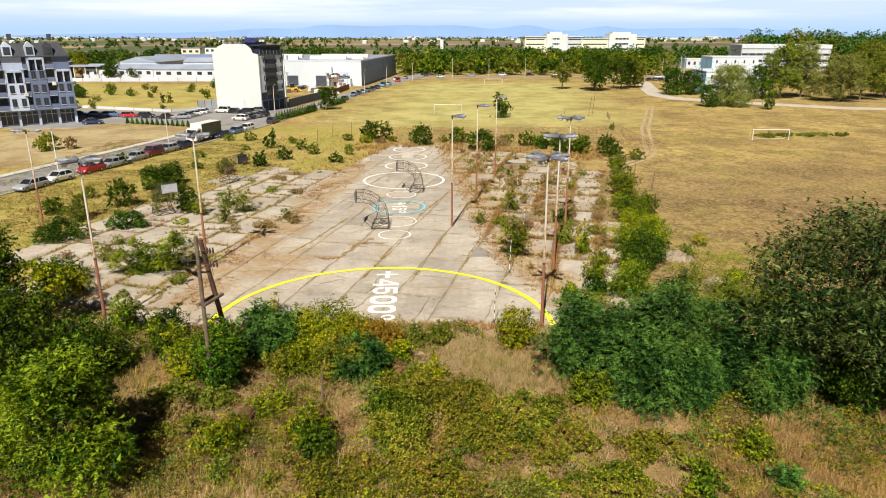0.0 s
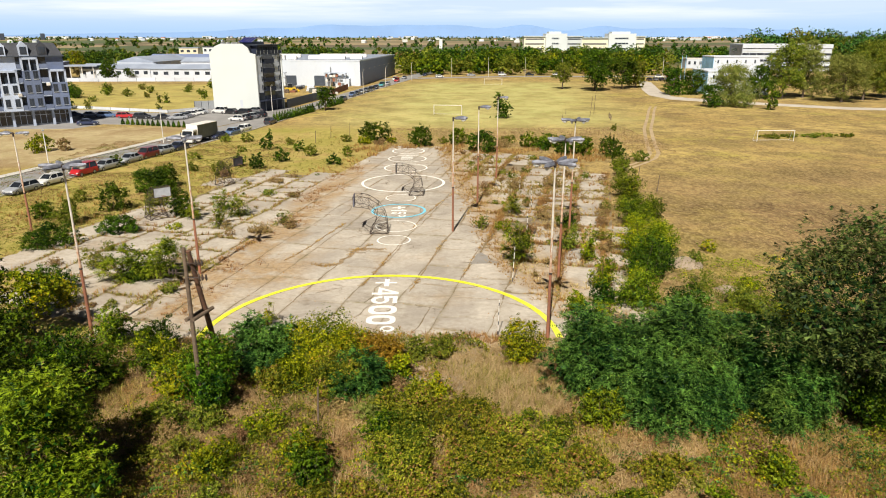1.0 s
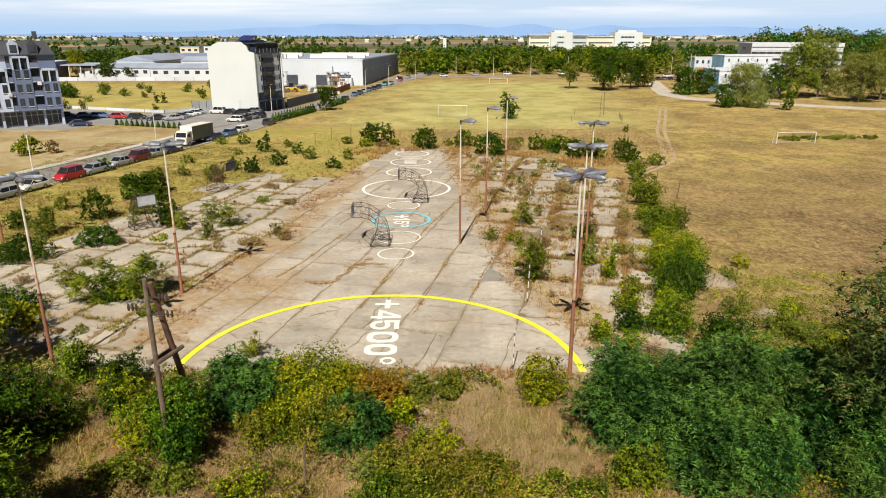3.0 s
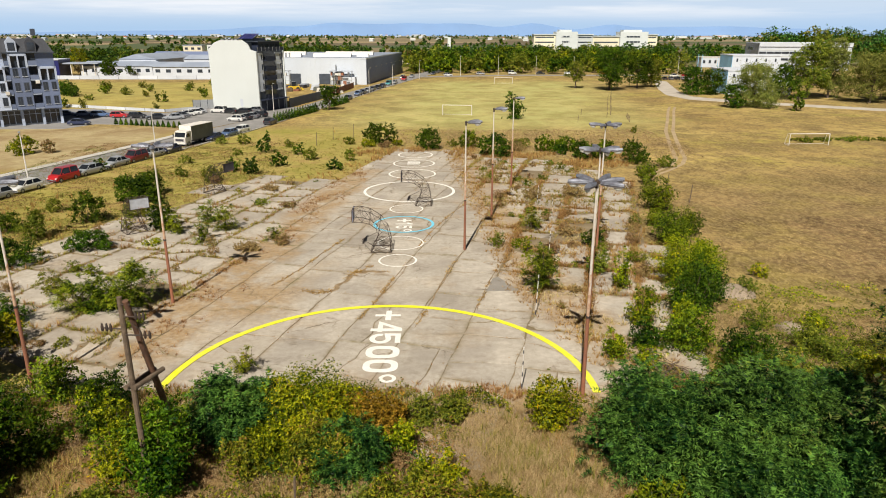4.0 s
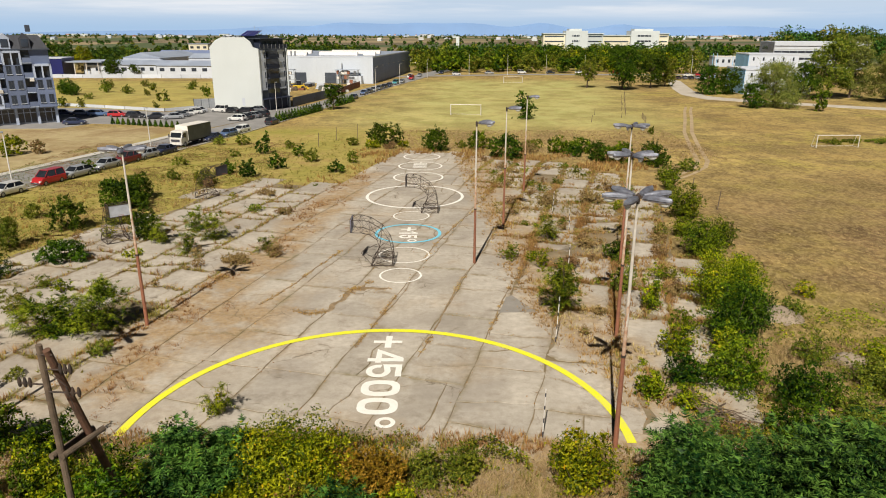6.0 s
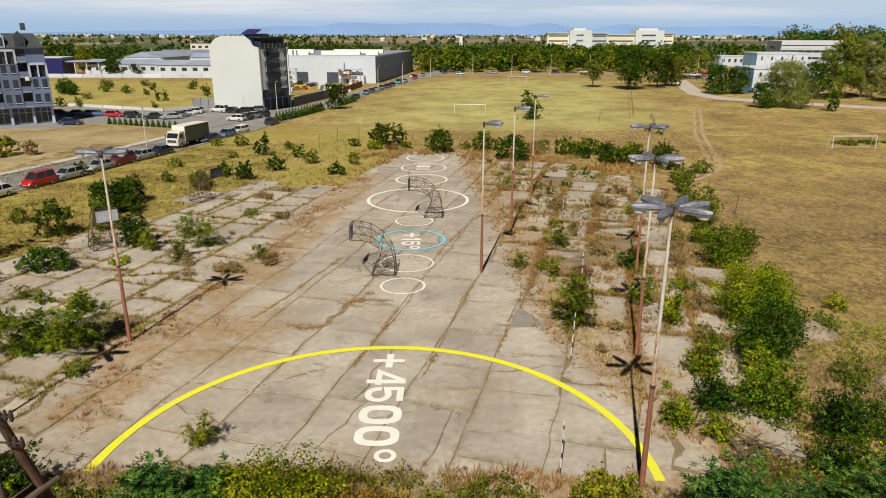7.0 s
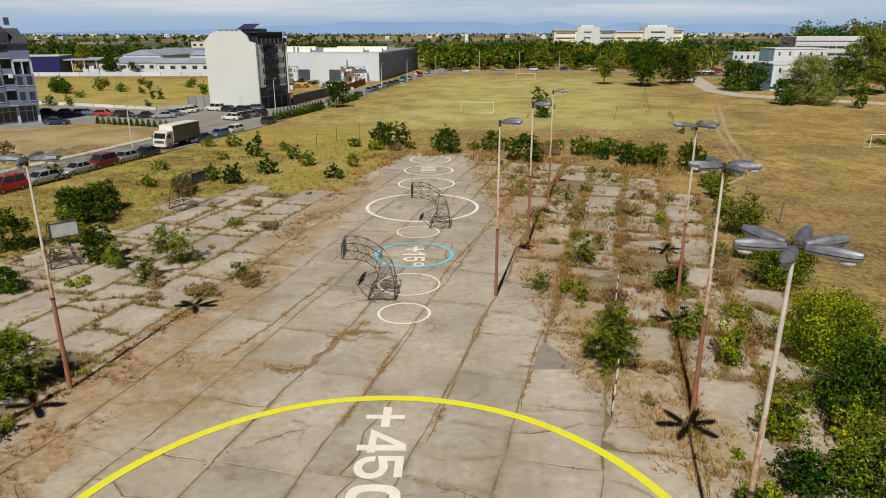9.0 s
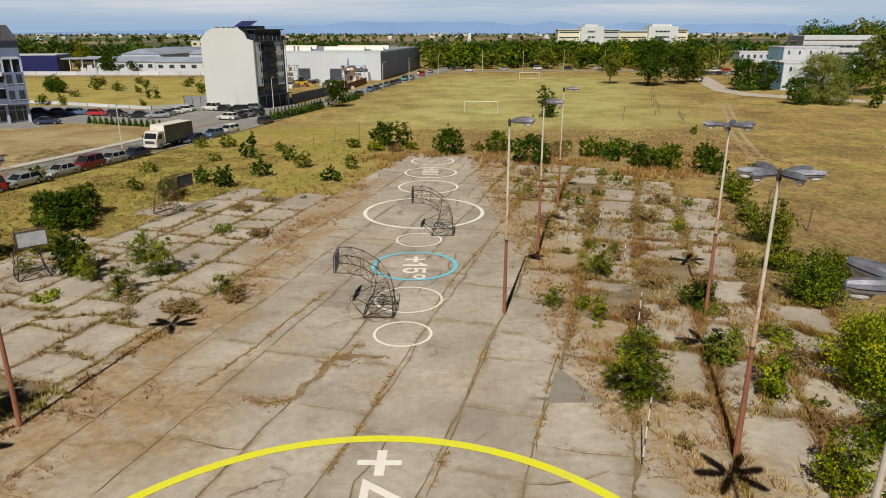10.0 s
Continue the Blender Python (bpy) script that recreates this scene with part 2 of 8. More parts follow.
MAT["dark_panel"] = surface("dark_panel", (0.058, 0.072, 0.098), (0.042, 0.052, 0.070), 0.5, scale=0.5)
MAT["navy_panel"] = surface("navy_panel", (0.016, 0.024, 0.052), (0.010, 0.016, 0.036), 0.65, scale=0.5)
MAT["grey_panel"] = surface("grey_panel", (0.33, 0.355, 0.40), (0.27, 0.29, 0.33), 0.6, scale=0.5)
MAT["metal_wall"] = surface("light_metal_cladding", (0.56, 0.61, 0.68), (0.52, 0.565, 0.63), 0.5, scale=0.1, fine=40)
MAT["blue_wall"] = surface("slate_blue_cladding", (0.20, 0.25, 0.40), (0.17, 0.21, 0.34), 0.5, scale=0.1, fine=40)
MAT["deep_blue"] = surface("deep_blue_cladding", (0.012, 0.016, 0.125), (0.010, 0.013, 0.095), 0.4, scale=0.2)
MAT["tile_blue"] = surface("light_blue_wall", (0.30, 0.60, 0.90), (0.26, 0.53, 0.82), 0.5, scale=0.2)
MAT["roof_grey"] = surface("grey_sheet_roof", (0.34, 0.39, 0.48), (0.26, 0.30, 0.38), 0.6, scale=0.12, fine=30)
MAT["roof_red"] = surface("red_tile_roof", (0.42, 0.16, 0.09), (0.33, 0.13, 0.08), 0.85, scale=0.3)
MAT["window"] = glass("window_glass", (0.045, 0.055, 0.075))
MAT["tyre"] = surface("tyre", (0.02, 0.02, 0.021), (0.03, 0.028, 0.026), 0.85, scale=3)
MAT["rim"] = surface("alloy_rim", (0.42, 0.43, 0.45), (0.30, 0.31, 0.32), 0.4, 0.7, scale=4)
MAT["car_glass"] = glass("car_glass", (0.02, 0.024, 0.03), 0.05)
MAT["headlight"] = glass("headlight_glass", (0.7, 0.72, 0.75), 0.1)
MAT["taillight"] = glass("taillight_glass", (0.35, 0.02, 0.02), 0.15)
MAT["plate"] = surface("plate", (0.7, 0.7, 0.68), (0.6, 0.6, 0.58), 0.5)
MAT["yellow_paint"] = surface("yellow_machine_paint", (0.72, 0.48, 0.03), (0.6, 0.4, 0.03), 0.5)
MAT["tarp"] = surface("truck_tarp", (0.13, 0.14, 0.12), (0.09, 0.095, 0.08), 0.7, scale=0.7)


def paintwork(name, colour, metal=0.2):
    m, nt, p = graph(name)
    vec = where(nt, False)
    nt.links.new(mixed(nt, noisy(nt, vec, 1.5), colour, tuple(v * 0.85 + 0.01 for v in colour)), p.inputs["Base Color"])
    p.inputs["Roughness"].default_value, p.inputs["Metallic"].default_value = 0.28, metal
    p.inputs["Coat Weight"].default_value = 0.5
    return m


for _n, _c in dict(silver=(0.42, 0.44, 0.47), white=(0.78, 0.78, 0.76), red=(0.50, 0.02, 0.025), maroon=(0.20, 0.025, 0.03), navy=(0.025, 0.035, 0.085),
                   black=(0.022, 0.023, 0.027), grey=(0.16, 0.17, 0.19), blue=(0.10, 0.17, 0.33), teal=(0.08, 0.33, 0.36)).items():
    MAT["car_" + _n] = paintwork(_n + "_car_paint", _c)


def line_paint(name, colour):
    """Road paint, worn through in specks to the concrete."""
    m, nt, p = graph(name)
    vec = where(nt)
    wear = calc(nt, "MULTIPLY", noisy(nt, vec, 9.0, 8, 0.7, 0.56, 0.72), noisy(nt, vec, 0.5, 3, 0.5, 0.3, 0.7))
    col = mixed(nt, wear, colour, (0.42, 0.385, 0.33))
    col = mixed(nt, calc(nt, "MULTIPLY", noisy(nt, vec, 1.2), 0.18), col, (0.45, 0.41, 0.35))
    nt.links.new(col, p.inputs["Base Color"])
    p.inputs["Roughness"].default_value = 0.7
    return m


MAT["line_white"] = line_paint("white_line_paint", (0.86, 0.84, 0.78))
MAT["line_yellow"] = line_paint("yellow_line_paint", (0.80, 0.79, 0.01))
MAT["line_cyan"] = line_paint("cyan_line_paint", (0.16, 0.60, 0.80))


def zone(nt, xyz, x0, x1, y0, y1, soft, lean=0.0):
    """1 inside a block of the plan, fading over soft metres; lean: how far x drifts for each metre of y."""
    x = calc(nt, "SUBTRACT", xyz.outputs["X"], calc(nt, "MULTIPLY", xyz.outputs["Y"], lean)) if lean else xyz.outputs["X"]
    value = None
    for v, a, b in ((x, x0, 1), (x, x1, -1), (xyz.outputs["Y"], y0, 1), (xyz.outputs["Y"], y1, -1)):
        r = nd(nt, "MapRange", From_Min=a - soft * 0.5, From_Max=a + soft * 0.5)
        if b < 0:
            r.inputs["To Min"].default_value, r.inputs["To Max"].default_value = 1.0, 0.0
        nt.links.new(v, r.inputs["Value"])
        value = r.outputs["Result"] if value is None else calc(nt, "MULTIPLY", value, r.outputs["Result"])
    return value


def warped(nt, amount, scale):
    """World place, pushed about so that borders of patches wander."""
    vec = where(nt)
    n = nd(nt, "TexNoise", Scale=scale, Detail=4.0)
    nt.links.new(vec, n.inputs["Vector"])
    sub = nt.nodes.new("ShaderNodeVectorMath")
    sub.operation = "SUBTRACT"
    sub.inputs[1].default_value = (0.5, 0.5, 0.5)
    nt.links.new(n.outputs["Color"], sub.inputs[0])
    sc = nt.nodes.new("ShaderNodeVectorMath")
    sc.operation = "SCALE"
    sc.inputs["Scale"].default_value = amount
    nt.links.new(sub.outputs[0], sc.inputs[0])
    add = nt.nodes.new("ShaderNodeVectorMath")
    add.operation = "ADD"
    nt.links.new(vec, add.inputs[0])
    nt.links.new(sc.outputs[0], add.inputs[1])
    out = nt.nodes.new("ShaderNodeSeparateXYZ")
    nt.links.new(add.outputs[0], out.inputs[0])
    return out, vec


def field_colour(nt, xyz, vec):
    """Straw, olive, gold and purple-brown stretches of the dry field."""
    flat = lambda x, y: (x, y, 1.0)  # noqa: E731
    streak = noisy(nt, vec, 0.085, 5, 0.62, 0.40, 0.60, flat(0.9, 0.9))
    wide = noisy(nt, vec, 0.022, 5, 0.6, 0.40, 0.60, flat(0.8, 1.5))
    blotch = noisy(nt, vec, 0.13, 6, 0.66, 0.45, 0.60, flat(0.9, 0.75))
    small = noisy(nt, vec, 0.62, 5, 0.68, 0.45, 0.58, flat(0.9, 0.65))
    fine = noisy(nt, vec, 2.4, 5, 0.7, 0.44, 0.58, flat(1.0, 0.6))
    golden = noisy(nt, vec, 0.055, 4, 0.6, 0.50, 0.62, flat(0.9, 1.0))
    green = (0.310, 0.330, 0.110)
    col = mixed(nt, wide, (0.55, 0.405, 0.140), (0.375, 0.250, 0.085))
    col = mixed(nt, calc(nt, "MULTIPLY", golden, 0.92), col, mixed(nt, streak, (0.47, 0.385, 0.085), (0.31, 0.275, 0.060)))
    col = mixed(nt, calc(nt, "MULTIPLY", blotch, 0.92), col, mixed(nt, streak, (0.140, 0.092, 0.042), (0.235, 0.175, 0.060)))
    col = mixed(nt, calc(nt, "MULTIPLY", small, 0.62), col, (0.185, 0.125, 0.058))
    # the scorched part of the field beside the slabs
    scorched = calc(nt, "MULTIPLY", zone(nt, xyz, 24, 170, 42, 100, 30), 0.92)
    burnt = mixed(nt, blotch, (0.270, 0.172, 0.086), (0.105, 0.062, 0.032))
    burnt = mixed(nt, calc(nt, "MULTIPLY", golden, 0.7), burnt, (0.300, 0.225, 0.070))
    burnt = mixed(nt, calc(nt, "MULTIPLY", small, 0.45), burnt, (0.135, 0.090, 0.054))
    col = mixed(nt, scorched, col, burnt)
    col = mixed(nt, calc(nt, "MULTIPLY", fine, 0.6), col, mixed(nt, 0.6, col, (0.60, 0.465, 0.20)))
    fleck = noisy(nt, vec, 1.15, 4, 0.65, 0.54, 0.64, flat(1.0, 0.6))
    col = mixed(nt, calc(nt, "MULTIPLY", fleck, 0.5), col, (0.145, 0.098, 0.045))
    return col, streak, blotch, green


def field_grass_material():
    """Short grass that takes the shade of the stretch of field it grows on."""
    m, nt, p = graph("field_grass")
    xyz, vec = warped(nt, 14.0, 0.06)
    col = field_colour(nt, xyz, vec)[0]
    isl = nt.nodes.new("ShaderNodeNewGeometry").outputs["Random Per Island"]
    hsv = nd(nt, "HueSaturation")
    nt.links.new(calc(nt, "ADD", calc(nt, "MULTIPLY", isl, 0.55), 0.78), hsv.inputs["Value"])
    nt.links.new(col, hsv.inputs["Color"])
    nt.links.new(hsv.outputs["Color"], p.inputs["Base Color"])
    p.inputs["Roughness"].default_value = 0.8
    p.inputs["Specular IOR Level"].default_value = 0.15
    return m


def ground_material():
    m, nt, p = graph("dry_ground")
    xyz, vec = warped(nt, 14.0, 0.06)
    n1 = noisy(nt, vec, 0.05, 5, 0.6)
    n2 = noisy(nt, vec, 0.6, 6, 0.65)
    n3 = noisy(nt, vec, 4.5, 6, 0.7)
    col, streak, blotch, green = field_colour(nt, xyz, vec)
    # the mown pitch
    pitch = calc(nt, "MULTIPLY", zone(nt, xyz, -34, 34, 150, 300, 26, 0.09), calc(nt, "ADD", calc(nt, "MULTIPLY", streak, 0.35), 0.65))
    col = mixed(nt, calc(nt, "MULTIPLY", pitch, 0.92), col, mixed(nt, blotch, mixed(nt, n1, (0.56, 0.51, 0.205), (0.47, 0.465, 0.175)), mixed(nt, n2, (0.35, 0.355, 0.105), (0.44, 0.38, 0.15))))
    # grass between the slabs and the street
    verge = zone(nt, xyz, -80, -25, 56, 150, 10, 0.16)
    col = mixed(nt, calc(nt, "MULTIPLY", verge, 0.85), col, mixed(nt, n2, mixed(nt, streak, (0.52, 0.430, 0.135), (0.385, 0.350, 0.085)), mixed(nt, blotch, (0.285, 0.265, 0.055), (0.44, 0.295, 0.115))))
    # bare lot beyond the street
    far_meadow = zone(nt, xyz, -190, -60, 186, 290, 12)
    col = mixed(nt, calc(nt, "MULTIPLY", far_meadow, 0.8), col, mixed(nt, blotch, mixed(nt, n1, (0.50, 0.41, 0.125), (0.42, 0.385, 0.115)), mixed(nt, n2, (0.30, 0.29, 0.075), (0.43, 0.32, 0.11))))
    lot = zone(nt, xyz, -98, -60, 104, 154, 6, 0.05)
    col = mixed(nt, calc(nt, "MULTIPLY", lot, 0.85), col, mixed(nt, blotch, mixed(nt, n2, (0.49, 0.400, 0.245), (0.43, 0.355, 0.19)), (0.33, 0.235, 0.125)))
    # browner ground under the thicket
    near = zone(nt, xyz, -60, 60, -60, 40, 6)
    col = mixed(nt, calc(nt, "MULTIPLY", near, 0.75), col, mixed(nt, n2, (0.40, 0.265, 0.115), (0.20, 0.130, 0.050)))
    # far fields
    far = nd(nt, "MapRange", From_Min=380.0, From_Max=520.0)
    nt.links.new(xyz.outputs["Y"], far.inputs["Value"])
    vor = nd(nt, "TexVoronoi", Scale=0.0042, Randomness=0.9)
    mp = nd(nt, "Mapping", Scale=(0.45, 1.0, 1.0))
    nt.links.new(vec, mp.inputs["Vector"])
    nt.links.new(mp.outputs["Vector"], vor.inputs["Vector"])
    ramp = nt.nodes.new("ShaderNodeValToRGB")
    ramp.color_ramp.interpolation = "CONSTANT"
    for i, (pos, c) in enumerate(((0.0, (0.24, 0.20, 0.125)), (0.25, (0.095, 0.125, 0.065)), (0.45, (0.34, 0.27, 0.165)), (0.62, (0.155, 0.13, 0.09)), (0.78, (0.115, 0.145, 0.07)))):
        e = ramp.color_ramp.elements[i] if i < 2 else ramp.color_ramp.elements.new(pos)
        e.position, e.color = pos, (*c, 1)
    sep = nt.nodes.new("ShaderNodeSeparateColor")
    nt.links.new(vor.outputs["Color"], sep.inputs["Color"])
    nt.links.new(sep.outputs[0], ramp.inputs["Fac"])
    col = mixed(nt, far.outputs["Result"], col, ramp.outputs["Color"])
    col = mixed(nt, calc(nt, "MULTIPLY", n3, 0.40), col, mixed(nt, 0.5, col, (0.07, 0.05, 0.02)))
    col = mixed(nt, calc(nt, "MULTIPLY", n2, 0.22), col, mixed(nt, 0.5, col, (0.10, 0.085, 0.03)))
    nt.links.new(col, p.inputs["Base Color"])
    p.inputs["Roughness"].default_value = 0.95
    p.inputs["Specular IOR Level"].default_value = 0.1
    bumped(nt, p, n3, 0.5, 0.06)
    return m


def slab_material():
    """Old cast concrete, with drifts of dry earth lying over it."""
    m, nt, p = graph("old_concrete")
    xyz, vec = warped(nt, 5.0, 0.22)
    rnd = nt.nodes.new("ShaderNodeObjectInfo").outputs["Random"]
    n1 = noisy(nt, vec, 0.28, 5, 0.62)
    n2 = noisy(nt, vec, 2.2, 6, 0.6)
    n3 = noisy(nt, vec, 22.0, 5, 0.7)
    col = mixed(nt, n1, (0.515, 0.470, 0.400), (0.375, 0.335, 0.278))
    col = mixed(nt, calc(nt, "MULTIPLY", n2, 0.50), col, (0.25, 0.212, 0.165))
    col = mixed(nt, calc(nt, "MULTIPLY", n3, 0.32), col, (0.60, 0.545, 0.46))
    soot = noisy(nt, vec, 0.17, 4, 0.55, 0.48, 0.66)
    col = mixed(nt, calc(nt, "MULTIPLY", soot, 0.55), col, (0.265, 0.232, 0.196))
    dark = noisy(nt, vec, 0.5, 7, 0.72, 0.55, 0.70)
    col = mixed(nt, calc(nt, "MULTIPLY", dark, 0.55), col, (0.20, 0.160, 0.115))
    hsv = nd(nt, "HueSaturation")
    nt.links.new(calc(nt, "ADD", calc(nt, "MULTIPLY", rnd, 0.18), 0.91), hsv.inputs["Value"])
    nt.links.new(col, hsv.inputs["Color"])
    col = hsv.outputs["Color"]
    earth = mixed(nt, n2, (0.410, 0.290, 0.155), (0.285, 0.190, 0.096))
    drift = zone(nt, xyz, -26.6, -21.9, 44, 106, 1.8, 0.13)
    litter = calc(nt, "MAXIMUM", zone(nt, xyz, -20, -10.8, 51.0, 59.5, 3.5), calc(nt, "MULTIPLY", zone(nt, xyz, -24, -12, 42, 52, 4.0), 0.28))
    drift = calc(nt, "MAXIMUM", drift, calc(nt, "MULTIPLY", litter, 0.95))
    edge = calc(nt, "MAXIMUM", zone(nt, xyz, 9.6, 14.5, 57, 118, 2.0, -0.06), zone(nt, xyz, 25.6, 30.5, 43, 58, 2.0, -0.34))
    rim = zone(nt, xyz, -24, 12, 36, 41.2, 1.0)
    lie = calc(nt, "MAXIMUM", calc(nt, "MAXIMUM", drift, calc(nt, "MULTIPLY", edge, 0.8)), rim)
    lie = calc(nt, "MULTIPLY", lie, noisy(nt, vec, 0.40, 6, 0.65, 0.33, 0.52), True)
    thin = calc(nt, "MULTIPLY", noisy(nt, vec, 0.16, 6, 0.65, 0.54, 0.68), 0.42)
    lie = calc(nt, "MAXIMUM", lie, thin)
    lie = calc(nt, "MULTIPLY", lie, calc(nt, "ADD", calc(nt, "MULTIPLY", noisy(nt, vec, 5.0, 5, 0.7, 0.38, 0.56), 0.40), 0.60))
    col = mixed(nt, lie, col, earth)
    # dirt and moss gathered along the joints
    rim = nt.nodes.new("ShaderNodeAttribute")
    rim.attribute_name = "rim"
    soak = calc(nt, "MULTIPLY", calc(nt, "POWER", rim.outputs["Fac"], 2.2), noisy(nt, vec, 0.33, 5, 0.65, 0.40, 0.60))
    soak = calc(nt, "MULTIPLY", soak, calc(nt, "ADD", calc(nt, "MULTIPLY", n2, 0.6), 0.4))
    col = mixed(nt, calc(nt, "MULTIPLY", soak, 0.9), col, mixed(nt, noisy(nt, vec, 0.14, 3), (0.225, 0.155, 0.085), (0.190, 0.165, 0.080)))
    # hairline cracks
    wob = nd(nt, "TexNoise", Scale=0.9, Detail=5.0)
    nt.links.new(vec, wob.inputs["Vector"])
    add = nt.nodes.new("ShaderNodeVectorMath")
    add.operation = "MULTIPLY_ADD"
    add.inputs[1].default_value = (1.6, 1.6, 0.0)
    nt.links.new(wob.outputs["Color"], add.inputs[0])
    nt.links.new(vec, add.inputs[2])
    vor = nd(nt, "TexVoronoi", Scale=0.30)
    vor.feature = "DISTANCE_TO_EDGE"
    nt.links.new(add.outputs[0], vor.inputs["Vector"])
    hair = nd(nt, "MapRange", From_Min=0.004, From_Max=0.016, To_Min=1.0, To_Max=0.0)
    nt.links.new(vor.outputs["Distance"], hair.inputs["Value"])
    halo = nd(nt, "MapRange", From_Min=0.0, From_Max=0.09, To_Min=1.0, To_Max=0.0)
    nt.links.new(vor.outputs["Distance"], halo.inputs["Value"])
    some = noisy(nt, vec, 0.2, 4, 0.6, 0.54, 0.66)
    col = mixed(nt, calc(nt, "MULTIPLY", calc(nt, "MULTIPLY", halo.outputs["Result"], some), calc(nt, "MULTIPLY", n2, 0.6)), col, (0.22, 0.165, 0.11))
    col = mixed(nt, calc(nt, "MULTIPLY", calc(nt, "MULTIPLY", hair.outputs["Result"], some), 0.8), col, (0.10, 0.075, 0.045))
    nt.links.new(col, p.inputs["Base Color"])
    p.inputs["Roughness"].default_value = 0.9
    p.inputs["Specular IOR Level"].default_value = 0.25
    bumped(nt, p, calc(nt, "ADD", n3, n2), 0.3, 0.02)
    return m


MAT["ground"] = ground_material()
MAT["field_grass"] = field_grass_material()
MAT["slab"] = slab_material()
MAT["seam_soil"] = surface("seam_soil", (0.36, 0.255, 0.150), (0.205, 0.140, 0.078), 0.95, scale=1.3, fine=14, c=(0.13, 0.11, 0.045), vary=0, world_space=True, bump=0.6)
MAT["soil"] = surface("joint_soil", (0.285, 0.220, 0.140), (0.165, 0.122, 0.072), 0.95, scale=0.5, fine=18, c=(0.14, 0.12, 0.04), vary=0, world_space=True)

# ---- building tools ----
def mesh_of(name, verts, faces, material):
    me = bpy.data.meshes.new(name)
    me.from_pydata([tuple(v) for v in verts], [], [tuple(f) for f in faces])
    me.materials.append(material)
    me.update()
    return me


def quick_mesh(name, verts, corners, material):
    """Many faces of one corner count at once, from arrays."""
    me = bpy.data.meshes.new(name)
    nf, k = corners.shape
    me.vertices.add(len(verts))
    me.vertices.foreach_set("co", np.ascontiguousarray(verts, dtype=np.float32).ravel())
    me.loops.add(nf * k)
    me.loops.foreach_set("vertex_index", np.ascontiguousarray(corners, dtype=np.int32).ravel())
    me.polygons.add(nf)
    me.polygons.foreach_set("loop_start", np.arange(0, nf * k, k, dtype=np.int32))
    me.materials.append(material)
    me.update(calc_edges=True)
    return me


def part(name, bm, material, parent, label=""):
    """Links a bmesh, or a finished mesh, as one object under a thing or a part."""
    if isinstance(bm, bmesh.types.BMesh):
        me = bpy.data.meshes.new(name)
        bmesh.ops.recalc_face_normals(bm, faces=bm.faces)
        bm.to_mesh(me)
        bm.free()
        me.materials.append(material)
    else:
        me = bm
    ob = new(name, me)
    ob.parent = parent
    if label:
        ob["label"] = label
    return ob


def thing(name, label, category, m=None, group="", kind=""):
    ob = new(name)
    ob.empty_display_size = 0.3
    if m is not None:
        ob.matrix_basis = m
    return tagged(ob, label, category, group, kind)


def box(bm, x0, x1, y0, y1, z0, z1, bevel=0.0, m=None):
    vs = [bm.verts.new((x, y, z)) for z in (z0, z1) for x, y in ((x0, y0), (x1, y0), (x1, y1), (x0, y1))]
    fs = [bm.faces.new([vs[i] for i in f]) for f in ((3, 2, 1, 0), (4, 5, 6, 7), (0, 1, 5, 4), (1, 2, 6, 5), (2, 3, 7, 6), (3, 0, 4, 7))]
    if bevel:
        edges = list({e for f in fs for e in f.edges})
        out = bmesh.ops.bevel(bm, geom=edges, offset=bevel, segments=1, affect="EDGES")
        vs = list({v for f in out["faces"] for v in f.verts} | {v for v in vs if v.is_valid})
    if m is not None:
        bmesh.ops.transform(bm, matrix=m, verts=[v for v in vs if v.is_valid])
    return bm


def boxes(*specs, bevel=0.0):
    bm = bmesh.new()
    for s in specs:
        box(bm, *s, bevel=bevel)
    return bm


def tube(bm, pts, radii, sides=8, cap=True):
    """A tube through points, with a radius for each."""
    rings = []
    pts = [Vector(p) for p in pts]
    for i, p in enumerate(pts):
        d = (pts[min(i + 1, len(pts) - 1)] - pts[max(i - 1, 0)]).normalized()
        a = d.cross(Vector((0, 0, 1)) if abs(d.z) < 0.9 else Vector((1, 0, 0))).normalized()
        b = d.cross(a)
        rings.append([bm.verts.new(p + radii[i] * (math.cos(t) * a + math.sin(t) * b)) for t in (2 * math.pi * k / sides for k in range(sides))])
    for r, s in zip(rings, rings[1:]):
        for k in range(sides):
            bm.faces.new((r[k], r[(k + 1) % sides], s[(k + 1) % sides], s[k]))
    if cap:
        bm.faces.new(rings[0][::-1])
        bm.faces.new(rings[-1])
    return bm


def rod(*segments, r=0.02, sides=6):
    bm = bmesh.new()
    for a, b in segments:
        tube(bm, (a, b), (r, r), sides)
    return bm


def prism(outline, z0, z1, bm=None):
    """An upright block over a plan outline given counter-clockwise."""
    bm = bm or bmesh.new()
    low = [bm.verts.new((x, y, z0)) for x, y in outline]
    top = [bm.verts.new((x, y, z1)) for x, y in outline]
    n = len(outline)
    for i in range(n):
        bm.faces.new((low[i], low[(i + 1) % n], top[(i + 1) % n], top[i]))
    bm.faces.new(top)
    bm.faces.new(low[::-1])
    return bm


def unit(v):
    return v / np.maximum(np.linalg.norm(v, axis=-1, keepdims=True), 1e-9)


